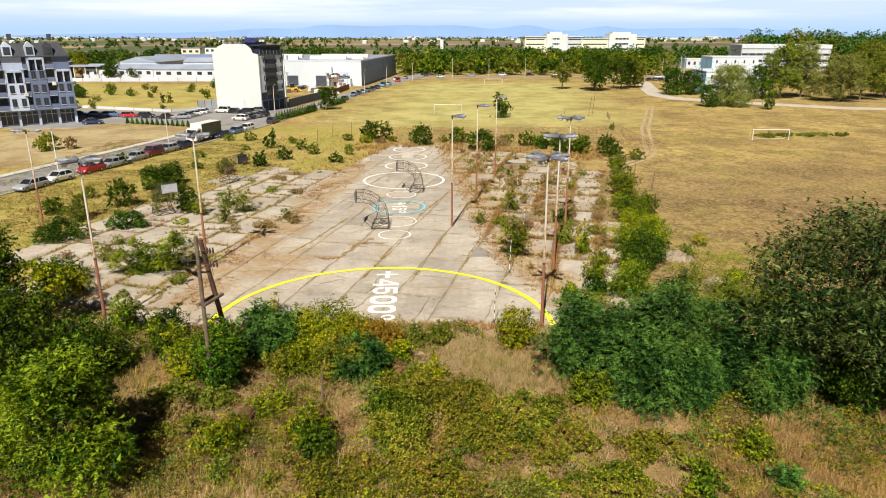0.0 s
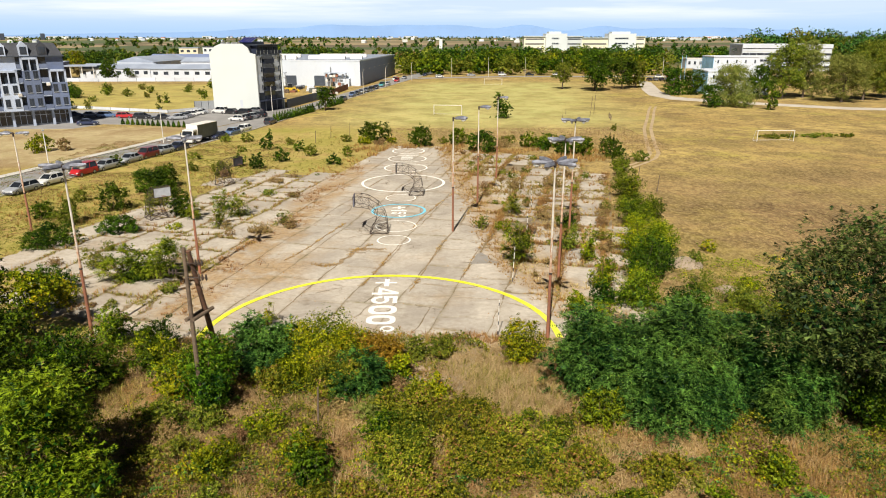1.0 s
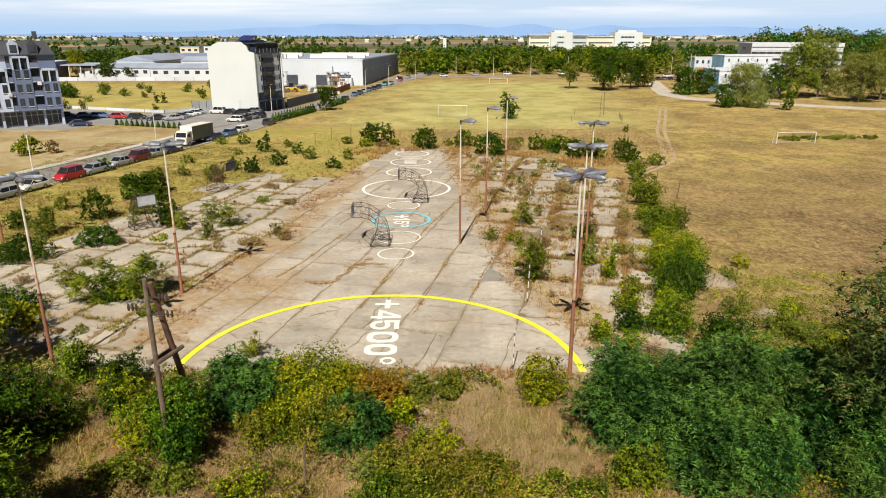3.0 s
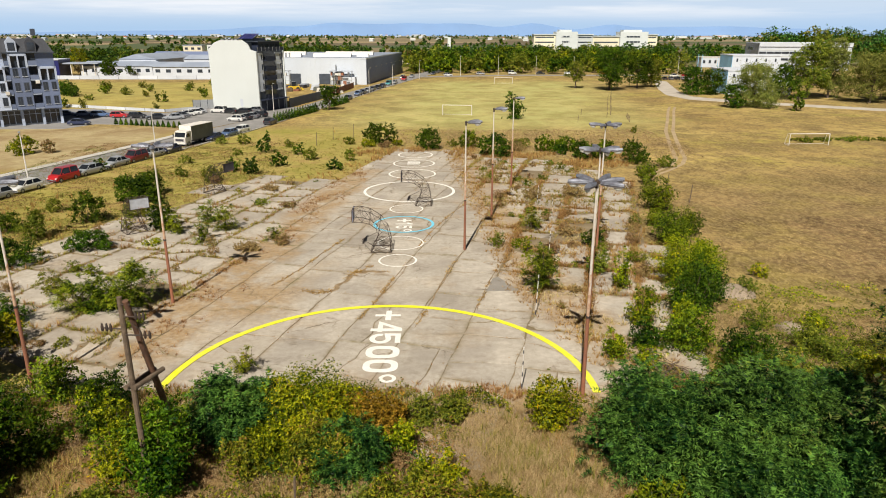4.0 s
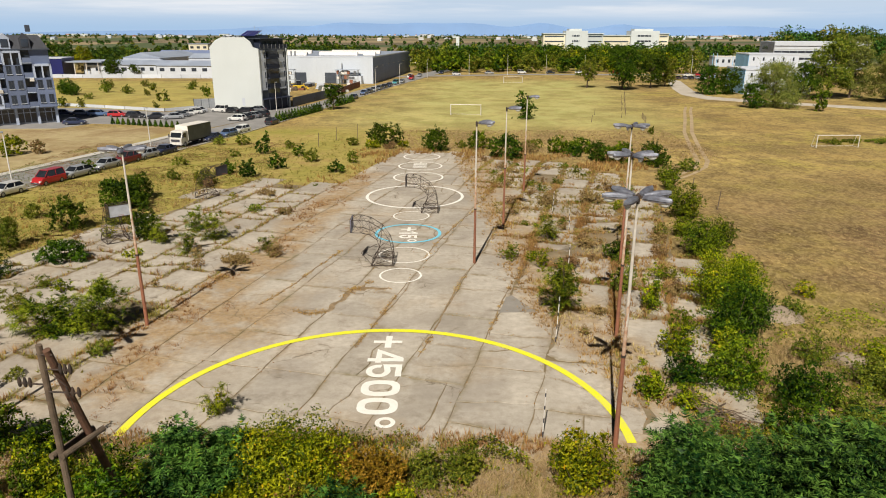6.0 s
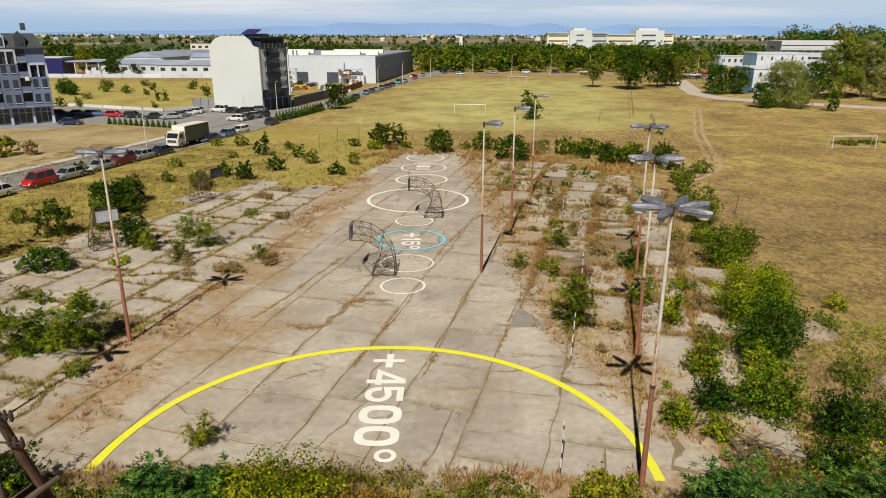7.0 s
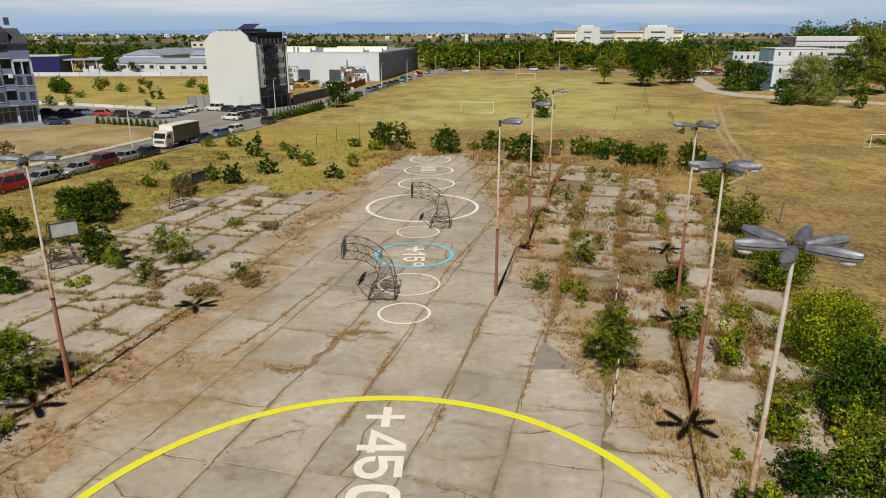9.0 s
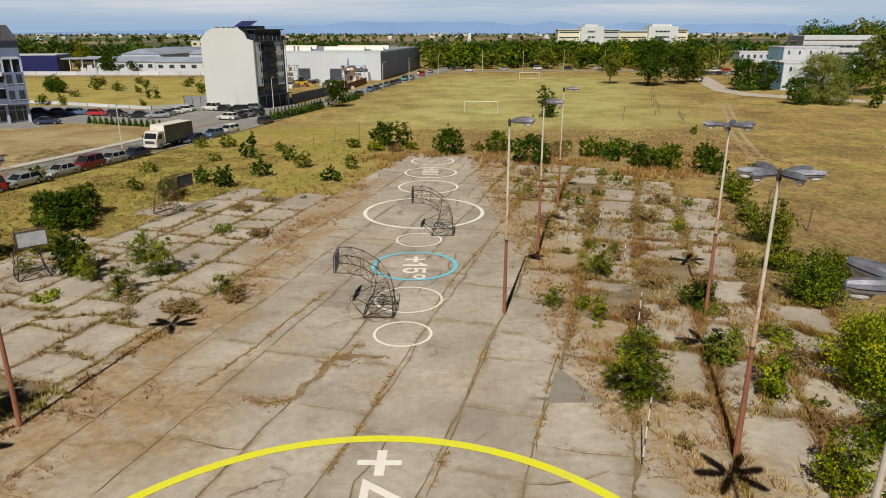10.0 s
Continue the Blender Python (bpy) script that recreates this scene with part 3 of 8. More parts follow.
def leaf_mesh(name, rng, place, facing, size, material, slim=0.5):
    """One four-cornered leaf at each place, bent a little along its rib."""
    n = len(place)
    facing = unit(facing)
    along = unit(np.cross(facing, rng.normal(size=(n, 3))))
    side = np.cross(facing, along)
    ln = (size * rng.uniform(0.65, 1.35, n))[:, None]
    base, tip = place - along * ln * 0.5, place + along * ln * 0.5 - facing * ln * 0.10
    wide = side * ln * slim * 0.5
    verts = np.stack([base - wide, base + wide, tip], 1).reshape(-1, 3)
    return quick_mesh(name, verts, np.arange(3 * n).reshape(-1, 3), material)


def frond_mesh(name, rng, place, facing, length, material, pairs=5, leaflet=0.2, slim=0.36):
    """Feathered leaves: a drooping rib at each place with slim leaflets down both sides and one at its tip."""
    n = len(place)
    way = unit(facing + rng.normal(0, 0.35, (n, 3)))
    across = unit(np.cross(way, (0.0, 0.0, 1.0)) + 1e-6)
    ln = (length * rng.uniform(0.6, 1.3, n))[:, None]
    tris = []
    for k in range(pairs + 1):
        s = 0.18 + 0.82 * k / pairs
        at = place + way * ln * s - np.array((0, 0, 1.0)) * ln * 0.42 * s * s
        ahead = unit(way - np.array((0, 0, 0.84)) * s)
        size = leaflet * ln / length * (1.0 - 0.35 * abs(s - 0.45))
        if k == pairs:
            tris.append(np.stack([at - across * size * slim * 0.5, at + across * size * slim * 0.5, at + ahead * size], 1))
            continue
        for flip in (-1, 1):
            out = unit(across * flip + ahead * 0.45 + rng.normal(0, 0.26, (n, 3)) - (0, 0, 0.10))
            tris.append(np.stack([at - ahead * size * slim * 0.5, at + ahead * size * slim * 0.5, at + out * size], 1))
    verts = np.concatenate(tris).reshape(-1, 3)
    return quick_mesh(name, verts, np.arange(len(verts)).reshape(-1, 3), material)


def spray_points(rng, r, h, count, stems):
    """Places and ways of leaves along many stems fanning up from one root, tapering to their tips."""
    a = rng.uniform(0, 6.283, stems)
    q = np.sqrt(rng.uniform(0.0, 1.0, stems))
    top = h * (1.0 - 0.50 * q ** 3) * rng.uniform(0.72, 1.05, stems) * (1.0 - 0.16 * np.cos(a - rng.uniform(0, 6.283)))
    tip = np.stack([r * q * np.cos(a), r * q * np.sin(a), top], 1)
    bunch = 9
    knots = max(6, count // bunch)
    pick = rng.choice(stems, size=knots, p=top / top.sum())
    s = 1.0 - rng.beta(1.1, 1.5, knots) * 0.94
    t, out = tip[pick], unit(tip[pick] * (1, 1, 0.15) + 1e-6)
    axis = np.stack([t[:, 0] * s ** 0.8, t[:, 1] * s ** 0.8, t[:, 2] * s ** 1.15], 1)
    wide = (min(r, h) * 0.26 * np.sqrt(np.clip(1.06 - s, 0, 1)) + 0.03)[:, None]
    off = rng.normal(size=(knots, 3)) * (1, 1, 0.8)
    p = axis + off * wide
    way = unit(unit(off) * 0.8 + out * 0.4 + (0, 0, 0.35))
    p = (p[:, None] + rng.normal(size=(knots, bunch, 3)) * np.clip(0.055 * min(r, h), 0.05, 0.4) * (1, 1, 0.7)).reshape(-1, 3)
    way = unit((way[:, None] + rng.normal(0, 0.7, (knots, bunch, 3))).reshape(-1, 3))
    keep = p[:, 2] > 0.03
    return p[keep], way[keep], tip


def ripple(p, rng, scale):
    """A cheap smooth unevenness from -1 to 1 over places."""
    out = np.zeros(len(p))
    for k in range(4):
        w = rng.normal(size=3) * scale * (1.0 + 0.7 * k)
        out += np.sin(p @ w + rng.uniform(0, 6.283)) / (1.0 + 0.5 * k)
    return out / 2.4


def crown_points(rng, blobs, count, rough=0.22, shoots=True, bunch=14):
    """Places and outward ways of leaves, in bunches at the twig ends over a heap of clumps, with hollows and shoots."""
    blobs = np.array(blobs, float)
    area = blobs[:, 3] * blobs[:, 4]
    size = float(np.mean(blobs[:, 3]))
    tips = max(8, int(count / bunch * 1.7))
    pick = rng.choice(len(blobs), size=tips, p=area / area.sum())
    b = blobs[pick]
    d = unit(rng.normal(size=(tips, 3)) + (0, 0, 0.35))
    rad = np.stack([b[:, 3], b[:, 3], b[:, 4]], 1)
    p = b[:, :3] + d * rad
    wave = ripple(p, rng, 2.6 / max(size, 0.2))
    reach = 1.0 - np.abs(rng.normal(0, 0.26, tips)) + 0.32 * wave + rng.normal(0, rough * 0.35, tips)
    p = b[:, :3] + d * rad * reach[:, None]
    deep = np.full(len(p), 9.0)
    for x, y, z, r, h in blobs:
        q = (p - (x, y, z)) / (r, r, h)
        deep = np.minimum(deep, np.linalg.norm(q, axis=1))
    keep = (deep > 0.55) & (p[:, 2] > 0.03)
    p, d = p[keep][: max(4, count // bunch)], unit(d / rad)[keep][: max(4, count // bunch)]
    # the leaves of a twig hang about its end
    spread = np.clip(size * 0.12, 0.06, 0.7) * rng.uniform(0.6, 1.4, len(p))
    leaves = p[:, None] + rng.normal(size=(len(p), bunch, 3)) * spread[:, None, None] * (1, 1, 0.7)
    ways = d[:, None] + rng.normal(0, 0.45, (len(p), bunch, 3))
    leaves, ways = leaves.reshape(-1, 3), unit(ways.reshape(-1, 3))
    if shoots:
        n = max(6, len(leaves) // 110)
        root = rng.integers(0, len(leaves), n)
        way = unit(ways[root] + rng.normal(0, 0.3, (n, 3)) + (0, 0, 0.8))
        per = 8
        along = np.linspace(0.1, 1.0, per)[None, :, None] * (size * rng.uniform(0.3, 0.9, n))[:, None, None]
        shoot = (leaves[root][:, None] + way[:, None] * along + rng.normal(0, 0.05 * size, (n, per, 3))).reshape(-1, 3)
        leaves = np.concatenate([leaves, shoot])
        ways = np.concatenate([ways, unit(np.repeat(way, per, 0) + rng.normal(0, 0.8, (n * per, 3)))])
    keep = leaves[:, 2] > 0.03
    return leaves[keep], ways[keep]


def heap(rng, r, h, k, low=0.25):
    """Clumps of many sizes piled into an uneven bush r wide and h high, on the ground."""
    out = [(0, 0, h * 0.36, r * 0.55, h * 0.4)]
    lop = rng.uniform(0, 6.283)
    for i in range(k):
        a, q = rng.uniform(0, 6.283), math.sqrt(rng.uniform(0.02, 1.0)) * 0.74
        s = rng.uniform(0.20, 0.44)
        tilt = 1.0 - 0.22 * (0.5 + 0.5 * math.cos(a - lop)) * q / 0.74
        top = h * (1.0 - 0.45 * q * q) * rng.uniform(0.66, 1.06) * tilt
        hh = min(h * s * rng.uniform(0.9, 1.5), top * 0.5)
        out.append((r * q * math.cos(a), r * q * math.sin(a), max(top - hh, hh * 0.75), r * s, hh))
        if rng.random() < 0.6:
            g = rng.uniform(0.95, 1.18)
            out.append((r * q * g * math.cos(a), r * q * g * math.sin(a), h * low, r * s * 0.8, h * low * 0.95))
    return out


def stems_mesh(rng, tips, r0, bm=None, material=None, name="stems"):
    bm = bm or bmesh.new()
    for t in tips:
        a = Vector((rng.uniform(-0.12, 0.12), rng.uniform(-0.12, 0.12), -0.1))
        b = Vector(t)
        m1 = a.lerp(b, 0.45) + Vector(rng.normal(0, 0.06, 3).tolist())
        tube(bm, (a, m1, b), (r0, r0 * 0.65, r0 * 0.2), 5)
    return bm


LEAF = dict(A=(0.15, 0.55), B=(0.14, 0.45), C=(0.13, 0.4), D=(0.20, 0.42), E=(0.20, 0.45), P=(0.19, 0.34), F=(0.16, 0.5), Y=(0.125, 0.6), R=(0.13, 0.6), O=(0.13, 0.6), W=(0.2, 0.35))
SEEN_AS = dict(A="green leafy", B="thin olive-green", C="dry brown", D="dark green feathery-leaved", E="browning dark green", F="deep green", P="open feathery-leaved green", Y="yellow-green", R="bramble", O="orange-yellow turning", W="grey-green willowy")


def shrub(kind, x, y, r, h, dense=1.0, name="shrub", label=None, clumps=None, bare=0.0, leaf=None, group="", compact=False):
    rng = np.random.default_rng(int(abs(x * 131 + y * 717 + r * 37)) + 5)
    size, slim = LEAF[kind]
    size = leaf or size
    cover = 2 * math.pi * r * (r + h) * 0.55
    seen = label or f"{SEEN_AS[kind]} shrub on rough ground"
    ob = thing(name, seen, "shrub", pose(x, y, -0.04), group)
    if kind == "D":
        # big feathered leaves over a heap of clumps, with a dense inside
        blobs = heap(rng, r, h, clumps or int(9 + r * 3))
        grow = size / LEAF["D"][0]
        p, f = crown_points(rng, blobs, int(dense * 30 * cover / grow ** 2), 0.3, False, 1)
        f = unit(f + rng.normal(0, 0.3, p.shape) + (0, 0, 0.55))
        part("foliage", frond_mesh("foliage", rng, p, f, 0.62 * grow, MAT["leaf_D"], 5, size, 0.36), None, ob)
        p, f = crown_points(rng, [(b[0], b[1], b[2] * 0.94, b[3] * 0.80, b[4] * 0.80) for b in blobs], int(dense * 24 * cover), 0.1, False)
        part("inner_foliage", leaf_mesh("inner_foliage", rng, p, f, 0.25, MAT["leaf_D"], 0.7), None, ob)
        tips = [(b[0], b[1], b[2]) for b in blobs[:6]]
    elif kind == "P":
        # open suckers with long feathered leaves
        grow = size / LEAF["P"][0]
        p, f, tip = spray_points(rng, r * 0.85, h, int(dense * 20 * cover / grow ** 2), int(7 + 7 * r))
        f = unit(f * (1, 1, 0.5) + (0, 0, 0.45))
        part("foliage", frond_mesh("foliage", rng, p, f, 0.6 * grow, MAT["leaf_P"], 5, size, 0.34), None, ob)
        tips = tip * 0.95
    elif compact or kind in "RO" or h < r * 0.8:
        blobs = heap(rng, r, h, clumps or int(7 + r * 3))
        p, f = crown_points(rng, blobs, int(min(24000, dense * 2.3 * cover / (size * size * slim))))
        f = unit(f + rng.normal(0, 0.62, p.shape) + (0, 0, 0.25))
        part("foliage", leaf_mesh("foliage", rng, p, f, size, MAT["leaf_" + kind], slim), None, ob)
        tips = [(b[0], b[1], b[2]) for b in blobs[:5]]
    else:
        count = int(min(30000, dense * 2.0 * cover / (size * size * slim)))
        size *= 1.07
        p, f, tip = spray_points(rng, r, h, count, int(16 + 14 * r))
        part("foliage", leaf_mesh("foliage", rng, p, f, size, MAT["leaf_" + kind], slim), None, ob)
        tips = tip[:10] * 0.92
    if name == "shrub":
        part("branchwork", stems_mesh(rng, [tuple(t) for t in tips], 0.016 + 0.010 * r), MAT["twig"], ob)
    return ob


def tree(kind, x, y, r, h, trunk, dense=1.0, leaf=None, name="tree", label="", count=None, bottom=None, fronds=0.0):
    """A tree with a bole, limbs and a crown of clumps. bottom: where the crown begins."""
    rng = np.random.default_rng(int(abs(x * 97 + y * 511)) + 11)
    size, slim = LEAF[kind]
    size = leaf or size
    z0 = h * 0.22 if bottom is None else bottom
    blobs, tips = [], []
    k = int(10 + r * 1.6)
    for i in range(k):
        a = i * 2.399 + rng.uniform(-0.4, 0.4)
        lift = rng.uniform(0.12, 0.93)
        wide = math.sin(math.pi * min(0.98, 0.18 + 0.72 * lift)) ** 0.8
        q = r * wide * rng.uniform(0.30, 0.72)
        s = r * rng.uniform(0.26, 0.44)
        z = z0 + (h - z0) * lift
        z = min(z, h - s * 0.7)
        c = (q * math.cos(a), q * math.sin(a), max(z, s * 0.6))
        blobs.append((*c, s, s * 0.78))
        tips.append(c)
    blobs.append((0, 0, z0 + (h - z0) * 0.55, r * 0.55, (h - z0) * 0.38))
    cover = sum(b[3] * b[4] for b in blobs) * 5
    n = count or int(min(26000, dense * 2.2 * cover / (size * size * slim * 0.5) * 0.5))
    p, f = crown_points(rng, blobs, n, 0.35)
    f = unit(f + rng.normal(0, 0.62, p.shape) + (0, 0, 0.25))
    ob = thing(name, label or f"{SEEN_AS[kind]} tree with a rounded uneven crown", "tree", pose(x, y, -0.05))
    if fronds:
        q, g = crown_points(rng, blobs, int(len(p) * 0.22), 0.35, True, 1)
        g = unit(g + rng.normal(0, 0.3, q.shape) + (0, 0, 0.5))
        part("crown", frond_mesh("crown", rng, q, g, fronds, MAT["leaf_" + kind], 4, size, 0.42), None, ob)
        p, f = p[::5], f[::5]
        part("inner_crown", leaf_mesh("inner_crown", rng, p, f, size * 1.4, MAT["leaf_" + kind], 0.6), None, ob)
    else:
        part("crown", leaf_mesh("crown", rng, p, f, size, MAT["leaf_" + kind], slim), None, ob)
    bm = bmesh.new()
    top = Vector((rng.uniform(-0.3, 0.3), rng.uniform(-0.3, 0.3), h * 0.72))
    tube(bm, ((0, 0, -0.15), (0, 0, 0.3), (0.05, 0.04, z0 * 0.8), top), (trunk * 1.35, trunk, trunk * 0.8, trunk * 0.2), 8)
    for t in tips:
        at = Vector((0.04, 0.03, 0)).lerp(top, 0.0) + Vector((0, 0, min(t[2] * 0.6, h * 0.6)))
        tube(bm, (at, Vector(t) * 0.5 + at * 0.5 + Vector((0, 0, 0.15)), t), (trunk * 0.4, trunk * 0.25, trunk * 0.08), 5)
    part("trunk", bm, MAT["bark"], ob)
    return ob


def tufts(name, label, category, rng, place, height, spread, blades, material, wide=0.035):
    """A field of grass tufts: slim bent blades fanning out of each place, in one mesh of stuff."""
    # none grows on the broad painted ring
    off = np.abs(np.hypot(place[:, 0] + 3.05, place[:, 1] - 41.2) - 12.5)
    keep = (off > 0.55) | (place[:, 1] < 41.6)
    keep &= (np.abs(place[:, 0] + 3.1) > 1.5) | (place[:, 1] < 41.5) | (place[:, 1] > 53.2)
    place, height, spread = place[keep], height[keep], spread[keep]
    n = len(place)
    root = np.repeat(place, blades, 0)
    a = rng.uniform(0, 6.283, n * blades)
    out = np.stack([np.cos(a), np.sin(a), 0 * a], 1)
    hgt = np.repeat(height, blades) * rng.uniform(0.55, 1.15, n * blades)
    lean = rng.uniform(0.15, 1.0, n * blades)[:, None] * np.repeat(spread, blades)[:, None]
    root = root + out * lean * 0.45
    tip = root + out * lean + np.stack([0 * a, 0 * a, hgt], 1)
    side = np.stack([-np.sin(a), np.cos(a), 0 * a], 1) * (wide * rng.uniform(0.6, 1.4, n * blades))[:, None]
    verts = np.stack([root - side, root + side, tip], 1).reshape(-1, 3)
    ob = new(name, quick_mesh(name, verts, np.arange(3 * n * blades).reshape(-1, 3), material))
    return tagged(ob, label, category, kind="stuff")

# ---- ground ----
GROUND_Z = -0.06
bm = bmesh.new()
edge = 4800.0
rings_x = [-edge, -1500, -500, -200, -80, -40, 0, 40, 80, 200, 500, 1500, edge]
rings_y = [-600, -120, -20, 20, 60, 100, 140, 200, 300, 500, 900, 2000, edge]
grid = [[bm.verts.new((gx, gy, GROUND_Z)) for gx in rings_x] for gy in rings_y]
for r0, r1 in zip(grid, grid[1:]):
    for i in range(len(rings_x) - 1):
        bm.faces.new((r0[i], r0[i + 1], r1[i + 1], r1[i]))
ground = part("ground", bm, MAT["ground"], None)
tagged(ground, "dry straw-coloured open ground with patches of green", "ground", kind="structure")

# the old slab yard lies turned against the line of painted rings
YARD = radians(14.5)
LONG, WIDE = (math.sin(YARD), math.cos(YARD)), (math.cos(YARD), -math.sin(YARD))


def yard(u, v):
    """A place from metres along and across the yard's joints."""
    return (u * LONG[0] + v * WIDE[0], u * LONG[1] + v * WIDE[1])


YARD_EDGE = [(-20.4, 40.8), (-9, 41.6), (-2, 41.3), (5, 41.0), (11.5, 40.2), (15.5, 44), (19.5, 60), (21, 70), (24, 82), (26, 90), (25, 100), (20.5, 109), (13, 117.5),
             (3.5, 117), (1.2, 121.6), (-6.8, 121.6), (-9.0, 112), (-11, 103.5), (-12.6, 97), (-24.5, 99.5), (-28.5, 95), (-29.5, 86), (-33, 79), (-38, 70), (-39, 60), (-30, 47)]


def inside(x, y, outline):
    hit = False
    for (x0, y0), (x1, y1) in zip(outline, outline[1:] + outline[:1]):
        if (y0 > y) != (y1 > y) and x < (x1 - x0) * (y - y0) / (y1 - y0) + x0:
            hit = not hit
    return hit


def court_edge(y):
    """Where the swept court ends towards the field; it widens at its near end."""
    return 6.3 - 0.06 * (y - 57) if y > 57 else 6.3 + 0.34 * (57 - y)


def weedy(x, y):
    """0 on the swept court, 1 where weeds have broken the joints open."""
    left, right = -24.8 + 0.13 * y, court_edge(y)
    return min(1.0, max(0.0, (left - x) / 3.0, (x - right) / 2.5))


bm = bmesh.new()
cx, cy = -5.0, 80.0
soil = prism([(cx + (x - cx) * 0.99, cy + (y - cy) * 0.99) for x, y in YARD_EDGE], -0.3, -0.035)
yard_bed = part("yard_bed", soil, MAT["soil"], None)
tagged(yard_bed, "dark soil and weeds showing in the joints of the slabs", "ground", kind="structure")
bm.free()

# ---- painted rings and figures on the court ----
COURT_X = -3.15


def ring(name, x, y, r, wide, material, label, a0=0.0, a1=2 * math.pi, z=0.024):
    bm = bmesh.new()
    n = 96
    pairs = []
    closed = a1 - a0 > 6.28
    for i in range(n if closed else n + 1):
        a = a0 + (a1 - a0) * i / n
        pairs.append([bm.verts.new((x + q * math.cos(a), y + q * math.sin(a), z)) for q in (r - wide, r)])
    for i in range(n):
        p, q = pairs[i], pairs[(i + 1) % len(pairs)]
        bm.faces.new((p[0], p[1], q[1], q[0]))
    return tagged(part(name, bm, material, None), label, "road marking", kind="structure")


ring("painted_ring", COURT_X + 0.1, 41.2, 12.72, 0.46, MAT["line_yellow"], "broad yellow painted ring on old concrete", radians(-1), radians(179))
for ry, rr, rw in ((64.27, 1.74, 0.17), (69.55, 2.27, 0.17), (82.77, 1.97, 0.17), (92.0, 5.9, 0.36), (103.1, 3.44, 0.26), (111.2, 3.28, 0.26), (119.0, 2.95, 0.26)):
    ring("painted_ring", COURT_X, ry, rr, rw, MAT["line_white"], "white painted ring on old concrete")
ring("painted_ring", COURT_X, 76.28, 3.26, 0.30, MAT["line_cyan"], "light blue painted ring on old concrete")


def brush_line(bm, pts, wide, z):
    """A flat stroke of even width along points of the plan, mitred at its corners."""
    pts = [Vector(p) for p in pts]
    rows = []
    for i, p in enumerate(pts):
        a = (p - pts[i - 1]).normalized() if i else (pts[1] - p).normalized()
        b = (pts[i + 1] - p).normalized() if i < len(pts) - 1 else a
        n = Vector((-a.y - b.y, a.x + b.x)).normalized()
        k = wide * 0.5 / max(0.5, n.dot(Vector((-a.y, a.x))))
        rows.append([bm.verts.new((*(p + n * k), z)), bm.verts.new((*(p - n * k), z))])
    for p, q in zip(rows, rows[1:]):
        bm.faces.new((p[0], p[1], q[1], q[0]))


def slot(bm, cx, cy, rx, ry, wide, power, z):
    """A painted nought: a band round a rounded oblong."""
    n, rows = 48, []
    for k in range(n):
        t = 6.28319 * k / n
        c, d = math.cos(t), math.sin(t)
        u, v = math.copysign(abs(c) ** (2 / power), c), math.copysign(abs(d) ** (2 / power), d)
        rows.append([bm.verts.new((cx + u * q * rx, cy + v * w * ry, z)) for q, w in ((1, 1), ((rx - wide) / rx, (ry - wide) / ry))])
    for k in range(n):
        p, q = rows[k], rows[(k + 1) % n]
        bm.faces.new((p[0], p[1], q[1], q[0]))


def painted_figures(words, x0, x1, places, wide):
    """Figures reading towards -y with their tops to +x, between x0 and x1; places: the start and end of each along y."""
    bm = bmesh.new()
    h, z = x1 - x0, 0.012
    for ch, (ya, yb) in zip(words, places):
        at = lambda u, v: (x0 + h * v, ya + (yb - ya) * u)  # noqa: E731
        my, hw = (ya + yb) / 2, wide / 2
        if ch == "+":
            brush_line(bm, [at(0.5, 0.06), at(0.5, 0.90)], wide * 0.8, z)
            brush_line(bm, [at(0.0, 0.50), at(1.0, 0.50)], wide * 0.95, z + 0.0015)
        elif ch == "4":
            brush_line(bm, [at(0.78, 0.0), at(0.78, 1.0)], wide, z)
            brush_line(bm, [at(0.70, 0.95), at(0.12, 0.30), at(1.0, 0.30)], wide * 0.82, z + 0.0015)
        elif ch == "5":
            bowl = [at(0.52 + 0.36 * math.sin(t), 0.36 + 0.25 * math.cos(t)) for t in (k * math.pi / 12 for k in range(0, 20))]
            brush_line(bm, [at(0.92, 0.90), at(0.14, 0.90), at(0.14, 0.56)] + bowl, wide * 0.84, z)
        elif ch == "0":
            slot(bm, (x0 + x1) / 2, my, h / 2, abs(yb - ya) / 2, wide, 2.8, z)
        elif ch == "1":
            brush_line(bm, [at(0.6, 0.0), at(0.6, 1.0)], wide, z)
            brush_line(bm, [at(0.55, 0.92), at(0.0, 0.66)], wide * 0.8, z + 0.0015)
        else:
            slot(bm, x1 - h * 0.25, my, h * 0.24, abs(yb - ya) / 2, wide * 0.56, 2.0, z)
    bmesh.ops.recalc_face_normals(bm, faces=bm.faces)
    if sum(f.normal.z for f in bm.faces) < 0:
        bmesh.ops.reverse_faces(bm, faces=bm.faces)
    me = bpy.data.meshes.new("painted_figures")
    bm.to_mesh(me)
    bm.free()
    me.materials.append(MAT["line_white"])
    return tagged(part("painted_figures", me, None, None), f"white painted figures {words} on old concrete", "road marking", kind="structure")


painted_figures("+4500\u00b0", -4.22, -2.05, ((52.85, 51.15), (50.85, 49.15), (48.98, 47.35), (47.02, 45.3), (45.1, 43.45), (43.2, 42.2)), 0.43)
painted_figures("+15\u00b0", -4.05, -2.2, ((78.35, 77.0), (76.8, 76.0), (75.7, 74.6), (74.3, 73.4)), 0.34)
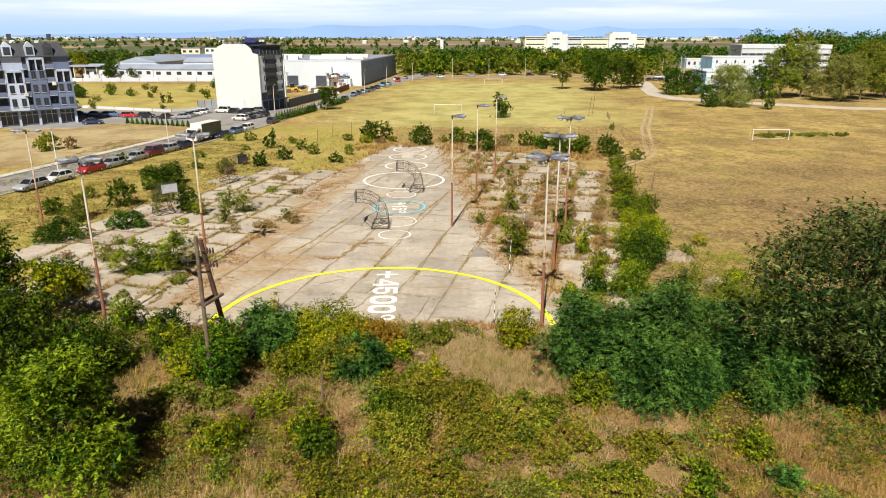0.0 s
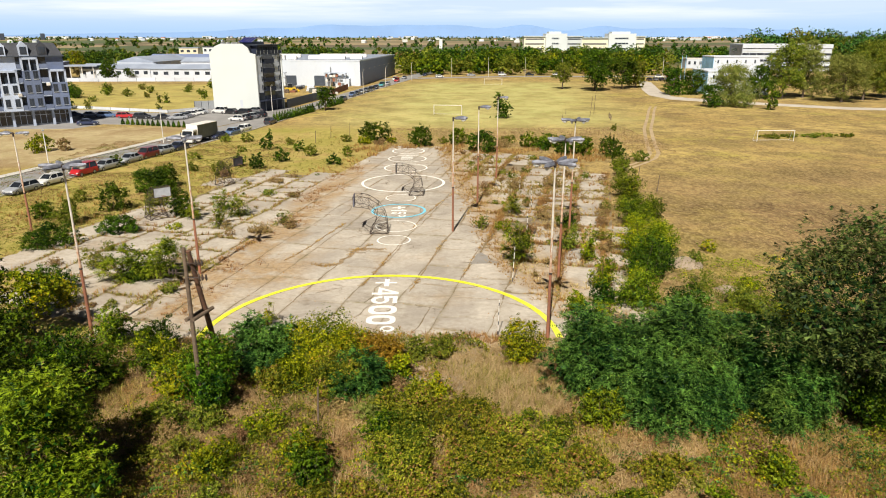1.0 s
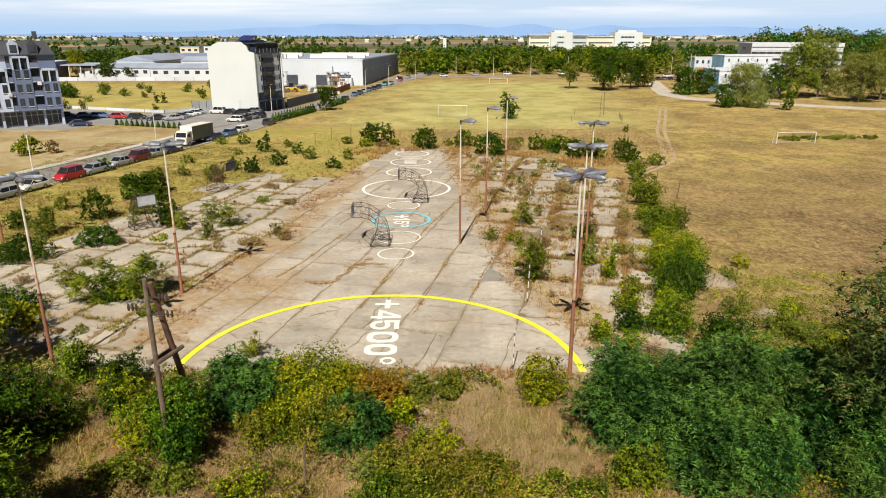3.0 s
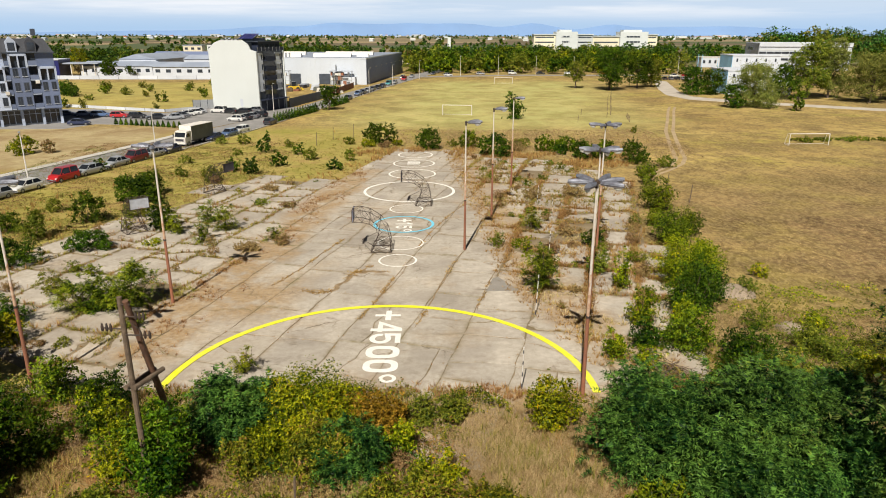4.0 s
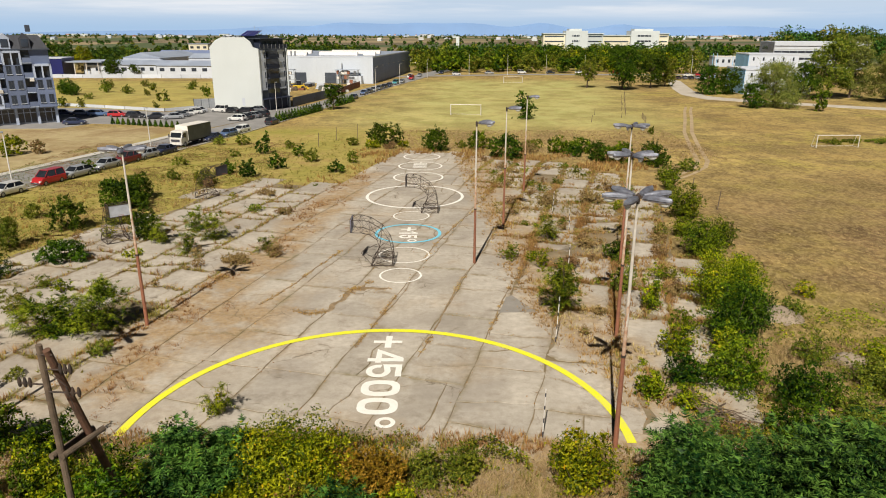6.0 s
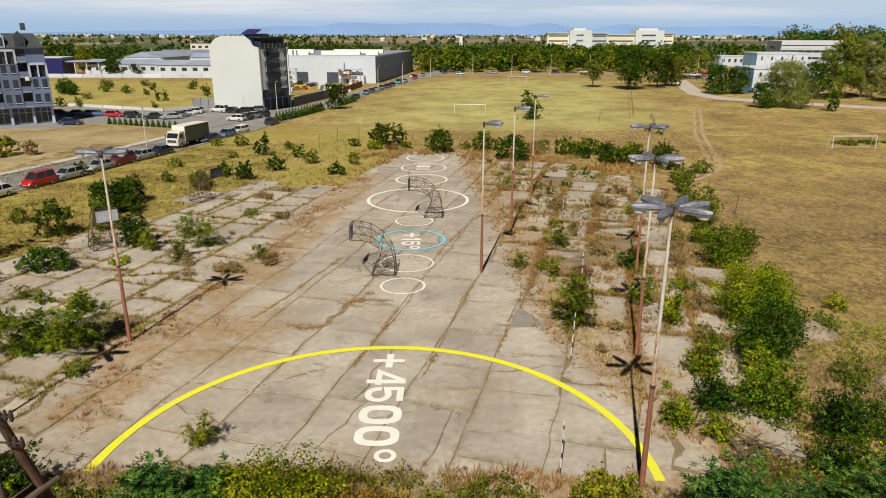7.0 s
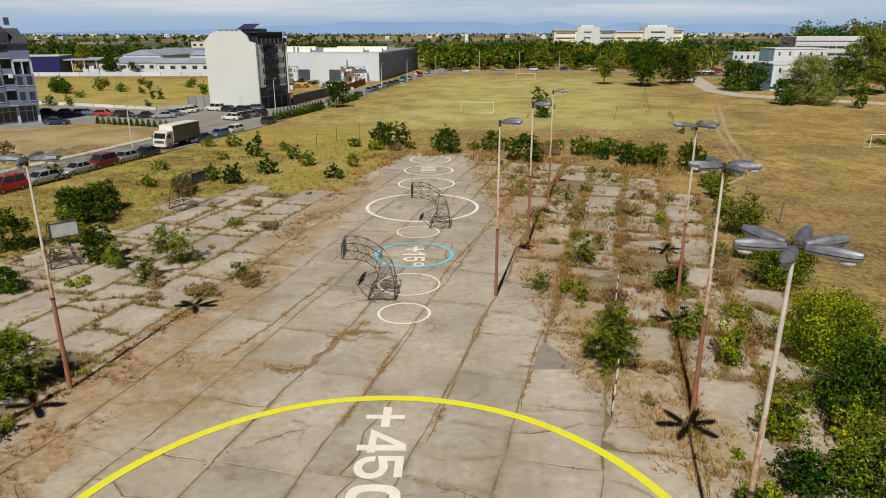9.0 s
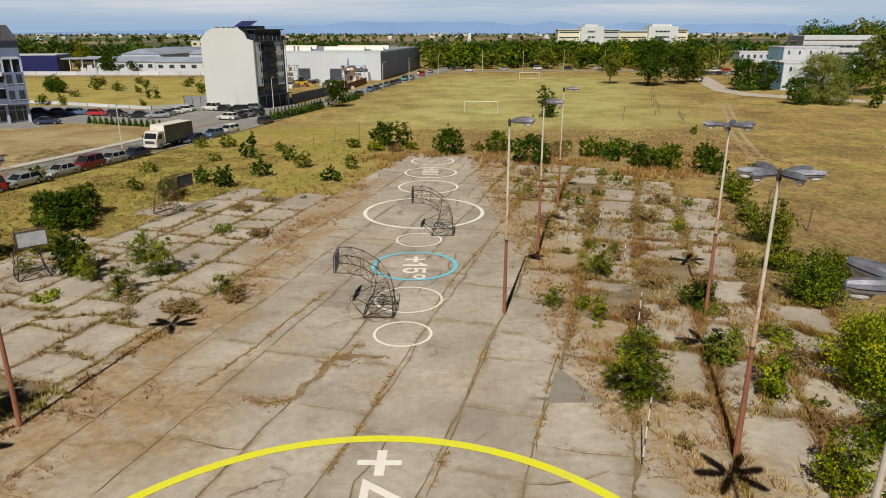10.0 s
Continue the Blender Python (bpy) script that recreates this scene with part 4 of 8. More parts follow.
# the third group of figures is too worn to read
for k, (y0, y1) in enumerate(((114.2, 113.8), (113.2, 112.85), (112.35, 111.8), (111.2, 110.75), (110.1, 109.85))):
    bar = boxes((-4.2 + (0.9 if k == 0 else 0), -2.2 - (0.8 if k == 0 else 0), y1, y0, 0.004, 0.012))
    tagged(part("painted_bar", bar, MAT["line_white"], None), "worn white painted bar on old concrete", "road marking", kind="structure")

# ---- plan of the slabs ----
rng_s = random.Random(42)
SLAB_PLAN = []


def drift_off(x, y):
    """The joints have crept out of line over the years."""
    a = noise.noise(Vector((x * 0.11, y * 0.11, 1.3))) * 0.36 + noise.noise(Vector((x * 0.45, y * 0.45, 4.1))) * 0.16 + noise.noise(Vector((x * 1.6, y * 1.6, 2.2))) * 0.05
    b = noise.noise(Vector((x * 0.11, y * 0.11, 8.3))) * 0.36 + noise.noise(Vector((x * 0.45, y * 0.45, 6.1))) * 0.16 + noise.noise(Vector((x * 1.6, y * 1.6, 9.2))) * 0.05
    return x + a, y + b


lane = 3.95
for li in range(-14, 13):
    v0 = -17.9 + lane * li
    u = 30.0 + (li % 3) * 1.7
    while u < 128:
        ln = rng_s.choice((4.6, 5.8, 6.6, 8.2)) if abs(v0 + 12) < 16 else rng_s.choice((3.4, 3.9, 5.2) if v0 > -5 else (4.6, 5.8, 7.0))
        a, b = u, u + ln
        u = b
        mid = yard((a + b) / 2, v0 + lane / 2)
        if not inside(-5 + (mid[0] + 5) * 0.975, max(80 + (mid[1] - 80) * 0.975, min(mid[1] + 3.6, 43.0)), YARD_EDGE):
            continue
        # weeds have swallowed some slabs
        w = weedy(*mid)
        if w > 0.9 and rng_s.random() < (0.04 if mid[0] > 0 else 0.02):
            continue
        top = rng_s.uniform(-0.012, -0.001) if w < 0.5 else rng_s.uniform(-0.02, 0.008)
        corners = [(a, v0), (a, v0 + lane), (b, v0 + lane), (b, v0)]
        roll = rng_s.random()
        if roll < (0.34 if w < 0.5 else 0.45 if v0 > -5 else 0.16):
            # broken across, on a wandering line
            f0, f1 = rng_s.uniform(0.25, 0.75), rng_s.uniform(0.25, 0.75)
            line = [(a + ln * (f0 + (f1 - f0) * k / 4) + (0 if k in (0, 4) else rng_s.uniform(-0.5, 0.5)), v0 + lane * k / 4) for k in range(5)]
            pieces = [[(a, v0), (a, v0 + lane)] + line[::-1], line + [(b, v0 + lane), (b, v0)]]
        elif roll < (0.50 if w < 0.5 else 0.65 if v0 > -5 else 0.24):
            f0, f1 = rng_s.uniform(0.25, 0.75), rng_s.uniform(0.25, 0.75)
            line = [(a + ln * k / 4, v0 + lane * (f0 + (f1 - f0) * k / 4) + (0 if k in (0, 4) else rng_s.uniform(-0.5, 0.5))) for k in range(5)]
            pieces = [[(a, v0)] + line + [(b, v0)], [(a, v0 + lane), (b, v0 + lane)] + line[::-1]]
        else:
            pieces = [corners]
        for n, piece in enumerate(pieces):
            out = [yard(*p) for p in piece]
            s = sum(x0 * y1 - x1 * y0 for (x0, y0), (x1, y1) in zip(out, out[1:] + out[:1]))
            SLAB_PLAN.append((out if s > 0 else out[::-1], top - 0.004 * n))

# ---- lamp posts of the yard ----
def lamp_head(bm_shell, bm_rim):
    """A long drop-shaped street light, along +x from its arm."""
    rows = 9
    for bm, lift, scale in ((bm_shell, 0.0, 1.0), (bm_rim, -0.075, 1.03)):
        rings = []
        for i in range(rows):
            s = i / (rows - 1)
            x = 0.24 + 1.22 * s
            w = (0.070 + 0.105 * math.sin(math.pi * min(1.0, 0.12 + 0.80 * s)) ** 0.9) * scale * (0.62 if i == rows - 1 else 1.0)
            h = (0.07 + 0.11 * math.sin(math.pi * (0.1 + 0.78 * s))) if bm is bm_shell else 0.075
            zs = -0.02 + 0.05 * s + lift
            ring_pts = [(x, w, zs), (x, w * 0.86, zs + h * 0.55), (x, w * 0.45, zs + h * 0.93), (x, 0, zs + h), (x, -w * 0.45, zs + h * 0.93), (x, -w * 0.86, zs + h * 0.55), (x, -w, zs)]
            rings.append([bm.verts.new(p) for p in ring_pts])
        for a, b in zip(rings, rings[1:]):
            for k in range(7):
                bm.faces.new((a[k], a[(k + 1) % 7], b[(k + 1) % 7], b[k]))
        bm.faces.new(rings[0][::-1])
        bm.faces.new(rings[-1])


def lamp_post(x, y, h, heads, lean=(0.0, 0.0), red=0.42, grey_top=False):
    ob = thing("lamp_post", f"rusty pale lamp post with {('six' if len(heads) == 6 else 'few')} weathered grey heads", "lamp post",
               pose(x, y, 0) @ Matrix.Shear("XY", 4, lean), "lamp posts of the yard")
    hz = h * red
    rad = lambda z: 0.125 - 0.075 * z / h  # noqa: E731
    part("lower_pole", tube(bmesh.new(), ((0, 0, -0.2), (0, 0, hz * 0.5), (0, 0, hz)), (rad(0), rad(hz * 0.5), rad(hz)), 10), MAT["rust_paint"], ob, "rust-red painted lower pole")
    part("collar", tube(bmesh.new(), ((0, 0, hz - 0.06), (0, 0, hz + 0.06)), (rad(hz) + 0.018,) * 2, 10), MAT["iron"], ob)
    part("upper_pole", tube(bmesh.new(), ((0, 0, hz), (0, 0, h * 0.8), (0, 0, h - 0.05)), (rad(hz) - 0.006, rad(h * 0.8), rad(h)), 10),
         MAT["pole_paint"], ob, "pale flaking upper pole")
    part("hub", tube(bmesh.new(), ((0, 0, h - 0.3), (0, 0, h + 0.06), (0, 0, h + 0.14)), (0.085, 0.095, 0.03), 10), MAT["iron"], ob)
    for a in heads:
        turn = pose(0, 0, h, 0, 0, a)
        arm = rod(((0, 0, -0.05), (0.34, 0, 0.0)), r=0.035)
        bmesh.ops.transform(arm, matrix=turn, verts=arm.verts)
        part("arm", arm, MAT["iron"], ob)
        if "head" not in LAMP:
            shell, rim = bmesh.new(), bmesh.new()
            lamp_head(shell, rim)
            bowl = bmesh.new()
            bmesh.ops.create_icosphere(bowl, subdivisions=2, radius=1.0)
            bmesh.ops.transform(bowl, matrix=Matrix.LocRotScale((1.14, 0, -0.09), None, (0.25, 0.115, 0.17)), verts=bowl.verts)
            for key, b, mt in (("head", shell, "lamp_shell"), ("rim", rim, "lamp_rim"), ("bowl", bowl, "lamp_bowl")):
                me = bpy.data.meshes.new(key)
                bmesh.ops.recalc_face_normals(b, faces=b.faces)
                b.to_mesh(me)
                b.free()
                me.materials.append(MAT[mt])
                LAMP[key] = me
        head = part("lamp_head", LAMP["head"], None, ob)
        head.matrix_basis = turn
        part("rim", LAMP["rim"], None, head)
        part("diffuser", LAMP["bowl"], None, head, "milky glass bowl")
    return ob


LAMP = {}
lamp_post(8.53, 40.62, 12.35, (12, 52, 122, 176, 235, 318), lean=(-0.033, -0.10), red=0.40)
lamp_post(11.5, 52.6, 11.95, (20, 98, 172, 208, 278, 340), red=0.42)
lamp_post(15.35, 67.05, 11.75, (5, 60, 172, 190, 240, 300), red=0.45)
lamp_post(2.98, 67.45, 11.9, (-32, 2, 34), red=0.40)
lamp_post(6.45, 79.3, 11.8, (-28, 4, 40), red=0.5)
lamp_post(10.27, 94.6, 11.55, (-20, 14), red=0.4)
lamp_post(-19.6, 54.48, 11.85, (0, 35, 92, 150, 182, 290), red=0.42)
lamp_post(-22.9, 41.75, 12.0, (4, 70, 130, 185, 250, 312), red=0.42)
lamp_post(-40.0, 65.3, 10.8, (10, 150, 190), red=0.45)


# ---- basketball stands ----
def hoop_stand(m, board, label, ringed=True):
    ob = thing("basketball_stand", label, "basketball stand", m, "basketball stands of the yard")
    outer = [(-0.95, 0.05), (-0.98, 1.1), (-0.72, 2.2), (-0.1, 3.15), (0.9, 3.8), (1.7, 3.98), (2.42, 3.95)]
    inner = [(0.75, 0.05), (0.35, 0.9), (0.12, 1.6), (0.32, 2.2), (0.9, 2.65), (1.6, 2.85), (2.42, 2.9)]
    for side in (-1, 1):
        wid = [1.0, 0.85, 0.72, 0.68, 0.72, 0.82, 0.92]
        o = [Vector((x, side * w, z)) for (x, z), w in zip(outer, wid)]
        i = [Vector((x, side * w, z)) for (x, z), w in zip(inner, wid)]
        for row in (o, i):
            part("side_rib", tube(bmesh.new(), row, [0.028] * 7, 6), MAT["iron"], ob)
        for k in range(6):
            for a, b in ((o[k], i[k + 1]), (i[k], o[k + 1]), (i[k], o[k])):
                part("side_brace", rod((a, b), r=0.014, sides=5), MAT["iron"], ob)
    for row in (outer, inner):
        for k, (x, z) in enumerate(row):
            w = [1.0, 0.85, 0.72, 0.68, 0.72, 0.82, 0.92]
            part("cross_brace", rod(((x, -w[k], z), (x, w[k], z)), r=0.014, sides=5), MAT["iron"], ob)
            if k < 6:
                part("cross_brace", rod(((x, -w[k], z), (row[k + 1][0], w[k + 1], row[k + 1][1])), r=0.012, sides=5), MAT["iron"], ob)
    base = []
    for z in (0.05, 0.62):
        ring4 = [(-1.05, -1.05, z), (0.85, -1.05, z), (0.85, 1.05, z), (-1.05, 1.05, z)]
        if z > 0.1:
            ring4 = [(-1.0, -0.95, z), (0.55, -0.95, z), (0.55, 0.95, z), (-1.0, 0.95, z)]
        base += [(ring4[k], ring4[(k + 1) % 4]) for k in range(4)]
        if z < 0.1:
            low = ring4
        else:
            base += [(low[k], ring4[k]) for k in range(4)] + [(low[0], ring4[1]), (low[1], ring4[2]), (low[2], ring4[3])]
    part("base_frame", rod(*base, r=0.024), MAT["iron"], ob)
    part("stay", rod(((0.75, -0.9, 0.05), (1.7, -0.35, 0.9)), ((0.75, 0.9, 0.05), (1.7, 0.35, 0.9)), ((1.7, -0.35, 0.9), (1.7, 0.35, 0.9)), ((0.3, -0.6, 1.5), (1.7, -0.35, 0.9)), r=0.022), MAT["iron"], ob)
    bd = part("backboard", boxes((2.42, 2.47, -0.92, 0.92, 2.88, 3.96), bevel=0.01), MAT[board], ob, "faded backboard")
    part("board_frame", rod(((2.49, -0.93, 2.88), (2.49, 0.93, 2.88)), ((2.49, 0.93, 2.88), (2.49, 0.93, 3.96)), ((2.49, 0.93, 3.96), (2.49, -0.93, 3.96)), ((2.49, -0.93, 3.96), (2.49, -0.93, 2.88)), r=0.03), MAT["iron"], bd)
    if board == "board_blue":
        part("board_strip", boxes((2.475, 2.485, -0.14, 0.10, 2.9, 3.94)), MAT["board_dark"], bd, "dark strip down the board")
    if ringed:
        pts = [Vector((2.78 + 0.24 * math.cos(t), 0.24 * math.sin(t), 3.05)) for t in (k * math.pi / 8 for k in range(17))]
        part("rim", tube(bmesh.new(), pts, [0.014] * 17, 5, False), MAT["rust_paint"], ob)
    return ob


hoop_stand(pose(-4.95, 67.6, 0, 0, 0, 181), "board_blue", "curved lattice basketball stand of rusty iron tubes", True)
hoop_stand(pose(-1.30, 85.0, 0, 0, 0, 180), "board_dark", "curved lattice basketball stand with a dark board", True)
hoop_stand(pose(-30.6, 73.6, 0, 0, 0, -48), "board_pale", "rusty basketball stand with a pale board among bushes", True)
hoop_stand(pose(-27.9, 91.4, 0, 0, 0, -24), "board_dark", "rusty basketball stand with a dark board among bushes", True)


# ---- leaning pair of old line posts ----
def line_posts():
    ob = thing("utility_pole", "old wooden line pole with a leaning strut and a cross beam", "utility pole", pose(-12.4, 32.4, 0))
    a0, a1 = Vector((0.0, 0.05, -0.2)), Vector((0.22, -0.42, 9.55))
    b0, b1 = Vector((0.6, 2.85, -0.2)), Vector((0.46, -0.46, 9.4))
    part("post", tube(bmesh.new(), (a0, a0.lerp(a1, 0.5), a1), (0.13, 0.118, 0.10), 10), MAT["old_wood"], ob, "grey weathered upright post")
    part("strut", tube(bmesh.new(), (b0, b0.lerp(b1, 0.5), b1), (0.16, 0.145, 0.12), 10), MAT["brown_wood"], ob, "tarred brown leaning post")
    for dx in (-0.17, 0.19):
        part("cross_beam", tube(bmesh.new(), ((0.06 + dx, -0.42, 5.5), (0.62 + dx, 1.25, 5.52)), (0.11, 0.105), 9), MAT["old_wood"], ob, "grey weathered beam")
    part("bolt", rod(((0.12, -0.46, 9.25), (0.62, -0.46, 9.22)), r=0.03), MAT["iron"], ob)
    for z, d in ((8.7, 0.85), (8.15, -0.95), (7.9, 1.0)):
        arm = part("insulator_arm", rod(((0.25, -0.4, z), (0.25 + d, -0.4 - d * 0.1, z + 0.02)), r=0.03), MAT["iron"], ob)
        for f in (0.62, 0.8, 1.0):
            x, y = 0.25 + d * f, -0.4 - d * 0.1 * f
            part("insulator", tube(bmesh.new(), ((x, y, z - 0.12), (x, y, z - 0.05), (x, y, z + 0.08), (x, y, z + 0.22)), (0.03, 0.06, 0.06, 0.03), 8), MAT["iron"], arm)
    part("loose_wire", tube(bmesh.new(), ((0.3, -0.45, 8.7), (0.9, -0.55, 8.2), (1.0, -0.5, 7.4), (0.75, -0.45, 6.9)), (0.012,) * 4, 5), MAT["iron"], ob)
    return ob


line_posts()


# ---- striped survey stakes ----
def stake(x, y, h, lean=0.0, r=0.032):
    ob = thing("marker_stake", "thin stake banded in black and white", "stake", pose(x, y, 0, 0, lean, 0), "striped stakes of the yard")
    cuts = [0, 0.12, 0.30, 0.40, 0.58, 0.66, 0.84, 0.92, 1.0]
    for k in range(8):
        bm = tube(bmesh.new(), ((0, 0, h * cuts[k]), (0, 0, h * cuts[k + 1])), (r, r), 7)
        part("band", bm, MAT["white_metal" if k % 2 else "board_dark"], ob)
    return ob


stake(5.2, 41.48, 2.65, 1)
stake(7.5, 52.05, 3.1, 2)
stake(10.35, 63.95, 2.8, 1)
stake(12.9, 77.5, 2.6, -2)
stake(12.2, 84.0, 2.5, 2)

# ---- goals ----
def goal(x, y, turn, wide, high, deep=1.6):
    ob = thing("football_goal", "white metal football goal on dry grass", "goal", pose(x, y, -0.05, 0, 0, turn), "football goals")
    w = wide / 2
    for s in (-w, w):
        part("goal_post", rod(((s, 0, -0.1), (s, 0, high)), r=0.07, sides=8), MAT["white_metal"], ob)
        part("back_stay", rod(((s, 0, high), (s, deep * 0.5, high)), ((s, deep * 0.5, high), (s, deep, 0)), ((s, deep, 0.02), (s, 0, 0.02)), r=0.03), MAT["white_metal"], ob)
    part("crossbar", rod(((-w, 0, high), (w, 0, high)), r=0.07, sides=8), MAT["white_metal"], ob)
    part("ground_bar", rod(((-w, deep, 0.03), (w, deep, 0.03)), r=0.03), MAT["white_metal"], ob)
    return ob


goal(5.5, 176.2, -8, 7.3, 2.45)
goal(68.6, 129.35, 2, 7.4, 2.1)
goal(27.6, 286.0, 0, 7.4, 2.3)

patch = part("repair_patch", prism([(4.3, 56.75), (6.95, 56.85), (6.3, 58.2), (5.5, 60.0), (5.0, 59.6)], -0.02, 0.012), MAT["patch"], None)
tagged(patch, "smooth dark grey repair patch on the slabs", "patch", kind="structure")

# ---- shrubs and trees round the yard ----
def plants(rows, group, compact=False):
    for kind, x, y, r, h, *rest in rows:
        dense = rest[0] if rest else 1.0
        far = min(2.3, max(1.0, math.hypot(x, y - 15) / 62))
        shrub(kind, x, y, r, h, dense, leaf=LEAF[kind][0] * far, group=group, compact=compact)


# meadow between the yard and the street
plants([("F", -35.3, 90.0, 2.8, 3.5), ("B", -32.9, 79.6, 1.8, 1.8), ("F", -48.9, 104.8, 1.0, 2.3), ("B", -30.8, 98.3, 1.8, 2.4), ("C", -29.6, 96.6, 0.8, 1.6),
        ("F", -29.6, 105.2, 1.3, 2.2), ("F", -26.5, 103.3, 1.5, 3.0), ("F", -29.0, 121.7, 1.4, 3.7), ("F", -23.8, 109.1, 1.4, 2.5), ("F", -22.8, 119.3, 1.0, 2.5),
        ("B", -20.1, 114.8, 1.3, 2.4), ("F", -14.9, 106.4, 1.35, 1.9), ("B", -13.5, 114.1, 1.2, 2.0), ("B", -35.1, 130.9, 1.7, 2.1, 0.7), ("B", -39.1, 130.5, 1.2, 1.7),
        ("B", -38.8, 111.6, 1.3, 1.5, 0.7), ("F", -37.0, 77.2, 2.0, 3.8), ("F", -28.2, 74.4, 1.7, 3.7), ("P", -26.3, 73.2, 1.2, 2.4), ("F", -34.6, 86.0, 2.2, 3.4), ("B", -39.3, 71.2, 1.6, 3.3),
        ("F", -43.5, 73.5, 1.6, 2.4), ("Y", -69.0, 119.5, 2.5, 3.5), ("C", -65.2, 121.3, 1.3, 3.0), ("B", -36.0, 101.5, 1.4, 1.5, 0.6), ("B", -42.0, 96.0, 1.2, 1.2, 0.6),
        ("B", -43.0, 82.0, 1.4, 1.6, 0.7), ("B", -26.0, 127.0, 1.0, 1.6), ("B", -33.0, 119.0, 1.0, 1.3, 0.6), ("F", -32.5, 67.5, 2.2, 2.2), ("F", -37.0, 63.5, 2.6, 2.6), ("F", -36.4, 86.6, 2.6, 3.4)], "meadow shrubs", True)
# hedge at the far end of the yard
plants([("F", -10.0, 132.1, 3.2, 4.7), ("Y", -12.2, 127.5, 1.8, 1.5), ("C", -8.6, 127.0, 1.5, 1.3), ("Y", -6.6, 128.3, 1.3, 1.6), ("F", -0.8, 125.6, 2.8, 4.3, 1.2), ("A", 6.1, 126.7, 2.4, 3.8),
        ("F", 10.0, 118.2, 3.0, 4.6), ("C", 14.2, 123.0, 1.8, 2.0), ("A", 19.1, 123.2, 2.4, 3.1), ("A", 22.7, 123.4, 2.7, 2.9), ("F", 24.6, 115.8, 2.8, 3.6),
        ("A", 27.9, 114.2, 2.1, 3.6), ("F", 31.5, 112.2, 2.7, 3.8), ("B", 40.9, 144.8, 0.8, 1.6), ("B", 35.5, 108.5, 1.8, 2.0, 0.7), ("B", 3.2, 127.5, 1.1, 1.6), ("B", 15.5, 127.2, 1.6, 2.2),
        ("B", -15.5, 130.5, 1.3, 1.7), ("B", 28.5, 119.5, 2.0, 2.6), ("F", 21.0, 119.5, 1.6, 2.5)], "hedge behind the yard", True)
# row along the field
plants([("A", 29.0, 96.3, 1.5, 3.1), ("A", 26.1, 82.6, 2.1, 3.8), ("A", 23.2, 69.7, 2.3, 3.3), ("A", 25.6, 72.2, 1.7, 3.0), ("Y", 20.6, 58.2, 2.9, 4.2, 1.1), ("Y", 23.2, 61.0, 1.7, 3.2), ("F", 18.9, 52.3, 2.2, 4.0), ("F", 20.9, 54.6, 1.7, 3.2),
        ("A", 16.4, 46.4, 1.9, 3.0), ("F", 13.8, 46.9, 1.25, 2.2), ("Y", 11.7, 45.4, 1.0, 1.8), ("F", 19.4, 44.6, 1.9, 2.6), ("Y", 14.7, 50.6, 1.3, 3.0, 0.8), ("A", 23.9, 75.8, 1.5, 2.0), ("B", 27.0, 89.0, 1.4, 2.2), ("B", 30.2, 101.5, 1.5, 2.0),
        ("Y", 17.6, 50.0, 1.1, 2.4), ("B", 24.8, 56.5, 1.1, 1.3, 0.6), ("Y", 27.5, 60.0, 1.0, 1.2, 0.6), ("B", 22.6, 49.5, 1.3, 1.4, 0.7), ("Y", 13.2, 44.2, 1.0, 1.7, 0.7)], "shrubs along the field")
# self-sown among the slabs
plants([("P", 10.1, 74.3, 1.2, 2.5), ("P", 8.6, 57.0, 1.7, 3.9), ("B", 9.6, 61.0, 1.0, 2.4), ("Y", 8.7, 66.5, 0.7, 1.8, 0.6), ("F", 15.4, 68.6, 1.2, 2.1), ("B", 14.0, 60.9, 1.1, 2.3), ("Y", 15.2, 57.4, 1.1, 3.0, 0.7),
        ("B", 6.1, 68.6, 0.9, 1.4, 0.7), ("P", -24.2, 77.2, 1.3, 2.4, 0.8), ("P", -21.4, 74.2, 1.6, 2.5, 0.8), ("P", -15.6, 70.3, 0.9, 1.8, 0.8), ("P", -22.5, 70.1, 1.2, 2.2, 0.8),
        ("Y", -27.2, 69.3, 1.0, 0.7, 0.7), ("P", -22.7, 53.6, 2.7, 3.2, 1.1), ("P", -25.6, 53.0, 2.2, 2.6, 1.1), ("F", -24.2, 53.4, 1.6, 1.6), ("B", -29.6, 56.6, 1.3, 1.8, 0.7), ("Y", -28.6, 60.6, 0.9, 1.1, 0.6), ("Y", -25.4, 59.6, 0.6, 0.9, 0.6),
        ("C", -17.4, 67.4, 1.3, 0.9), ("C", -14.6, 69.4, 1.0, 1.0), ("C", 17.0, 72.0, 1.0, 1.0), ("C", 13.5, 72.0, 0.9, 1.2), ("C", 11.0, 66.5, 0.9, 1.1), ("C", 12.2, 88.0, 1.6, 1.4, 0.7), ("C", 17.5, 89.0, 1.8, 1.5, 0.7),
        ("C", 20.5, 96.0, 1.4, 1.0, 0.7), ("Y", -11.4, 43.7, 0.7, 1.1, 0.5), ("P", -11.2, 43.6, 0.8, 2.1, 0.22), ("C", 16.5, 54.6, 1.1, 0.9, 0.7), ("B", -20.6, 50.2, 0.9, 1.0, 0.7), ("C", 14.6, 41.6, 1.1, 0.9, 0.6),
        ("C", -21.4, 93.0, 1.2, 0.8, 0.6), ("C", -17.0, 84.0, 1.3, 0.8, 0.6), ("B", -20.5, 85.0, 1.1, 0.9, 0.6), ("B", 18.2, 63.8, 1.1, 1.2, 0.6), ("C", 8.2, 98.0, 1.1, 0.9, 0.6)], "shrubs among the slabs")
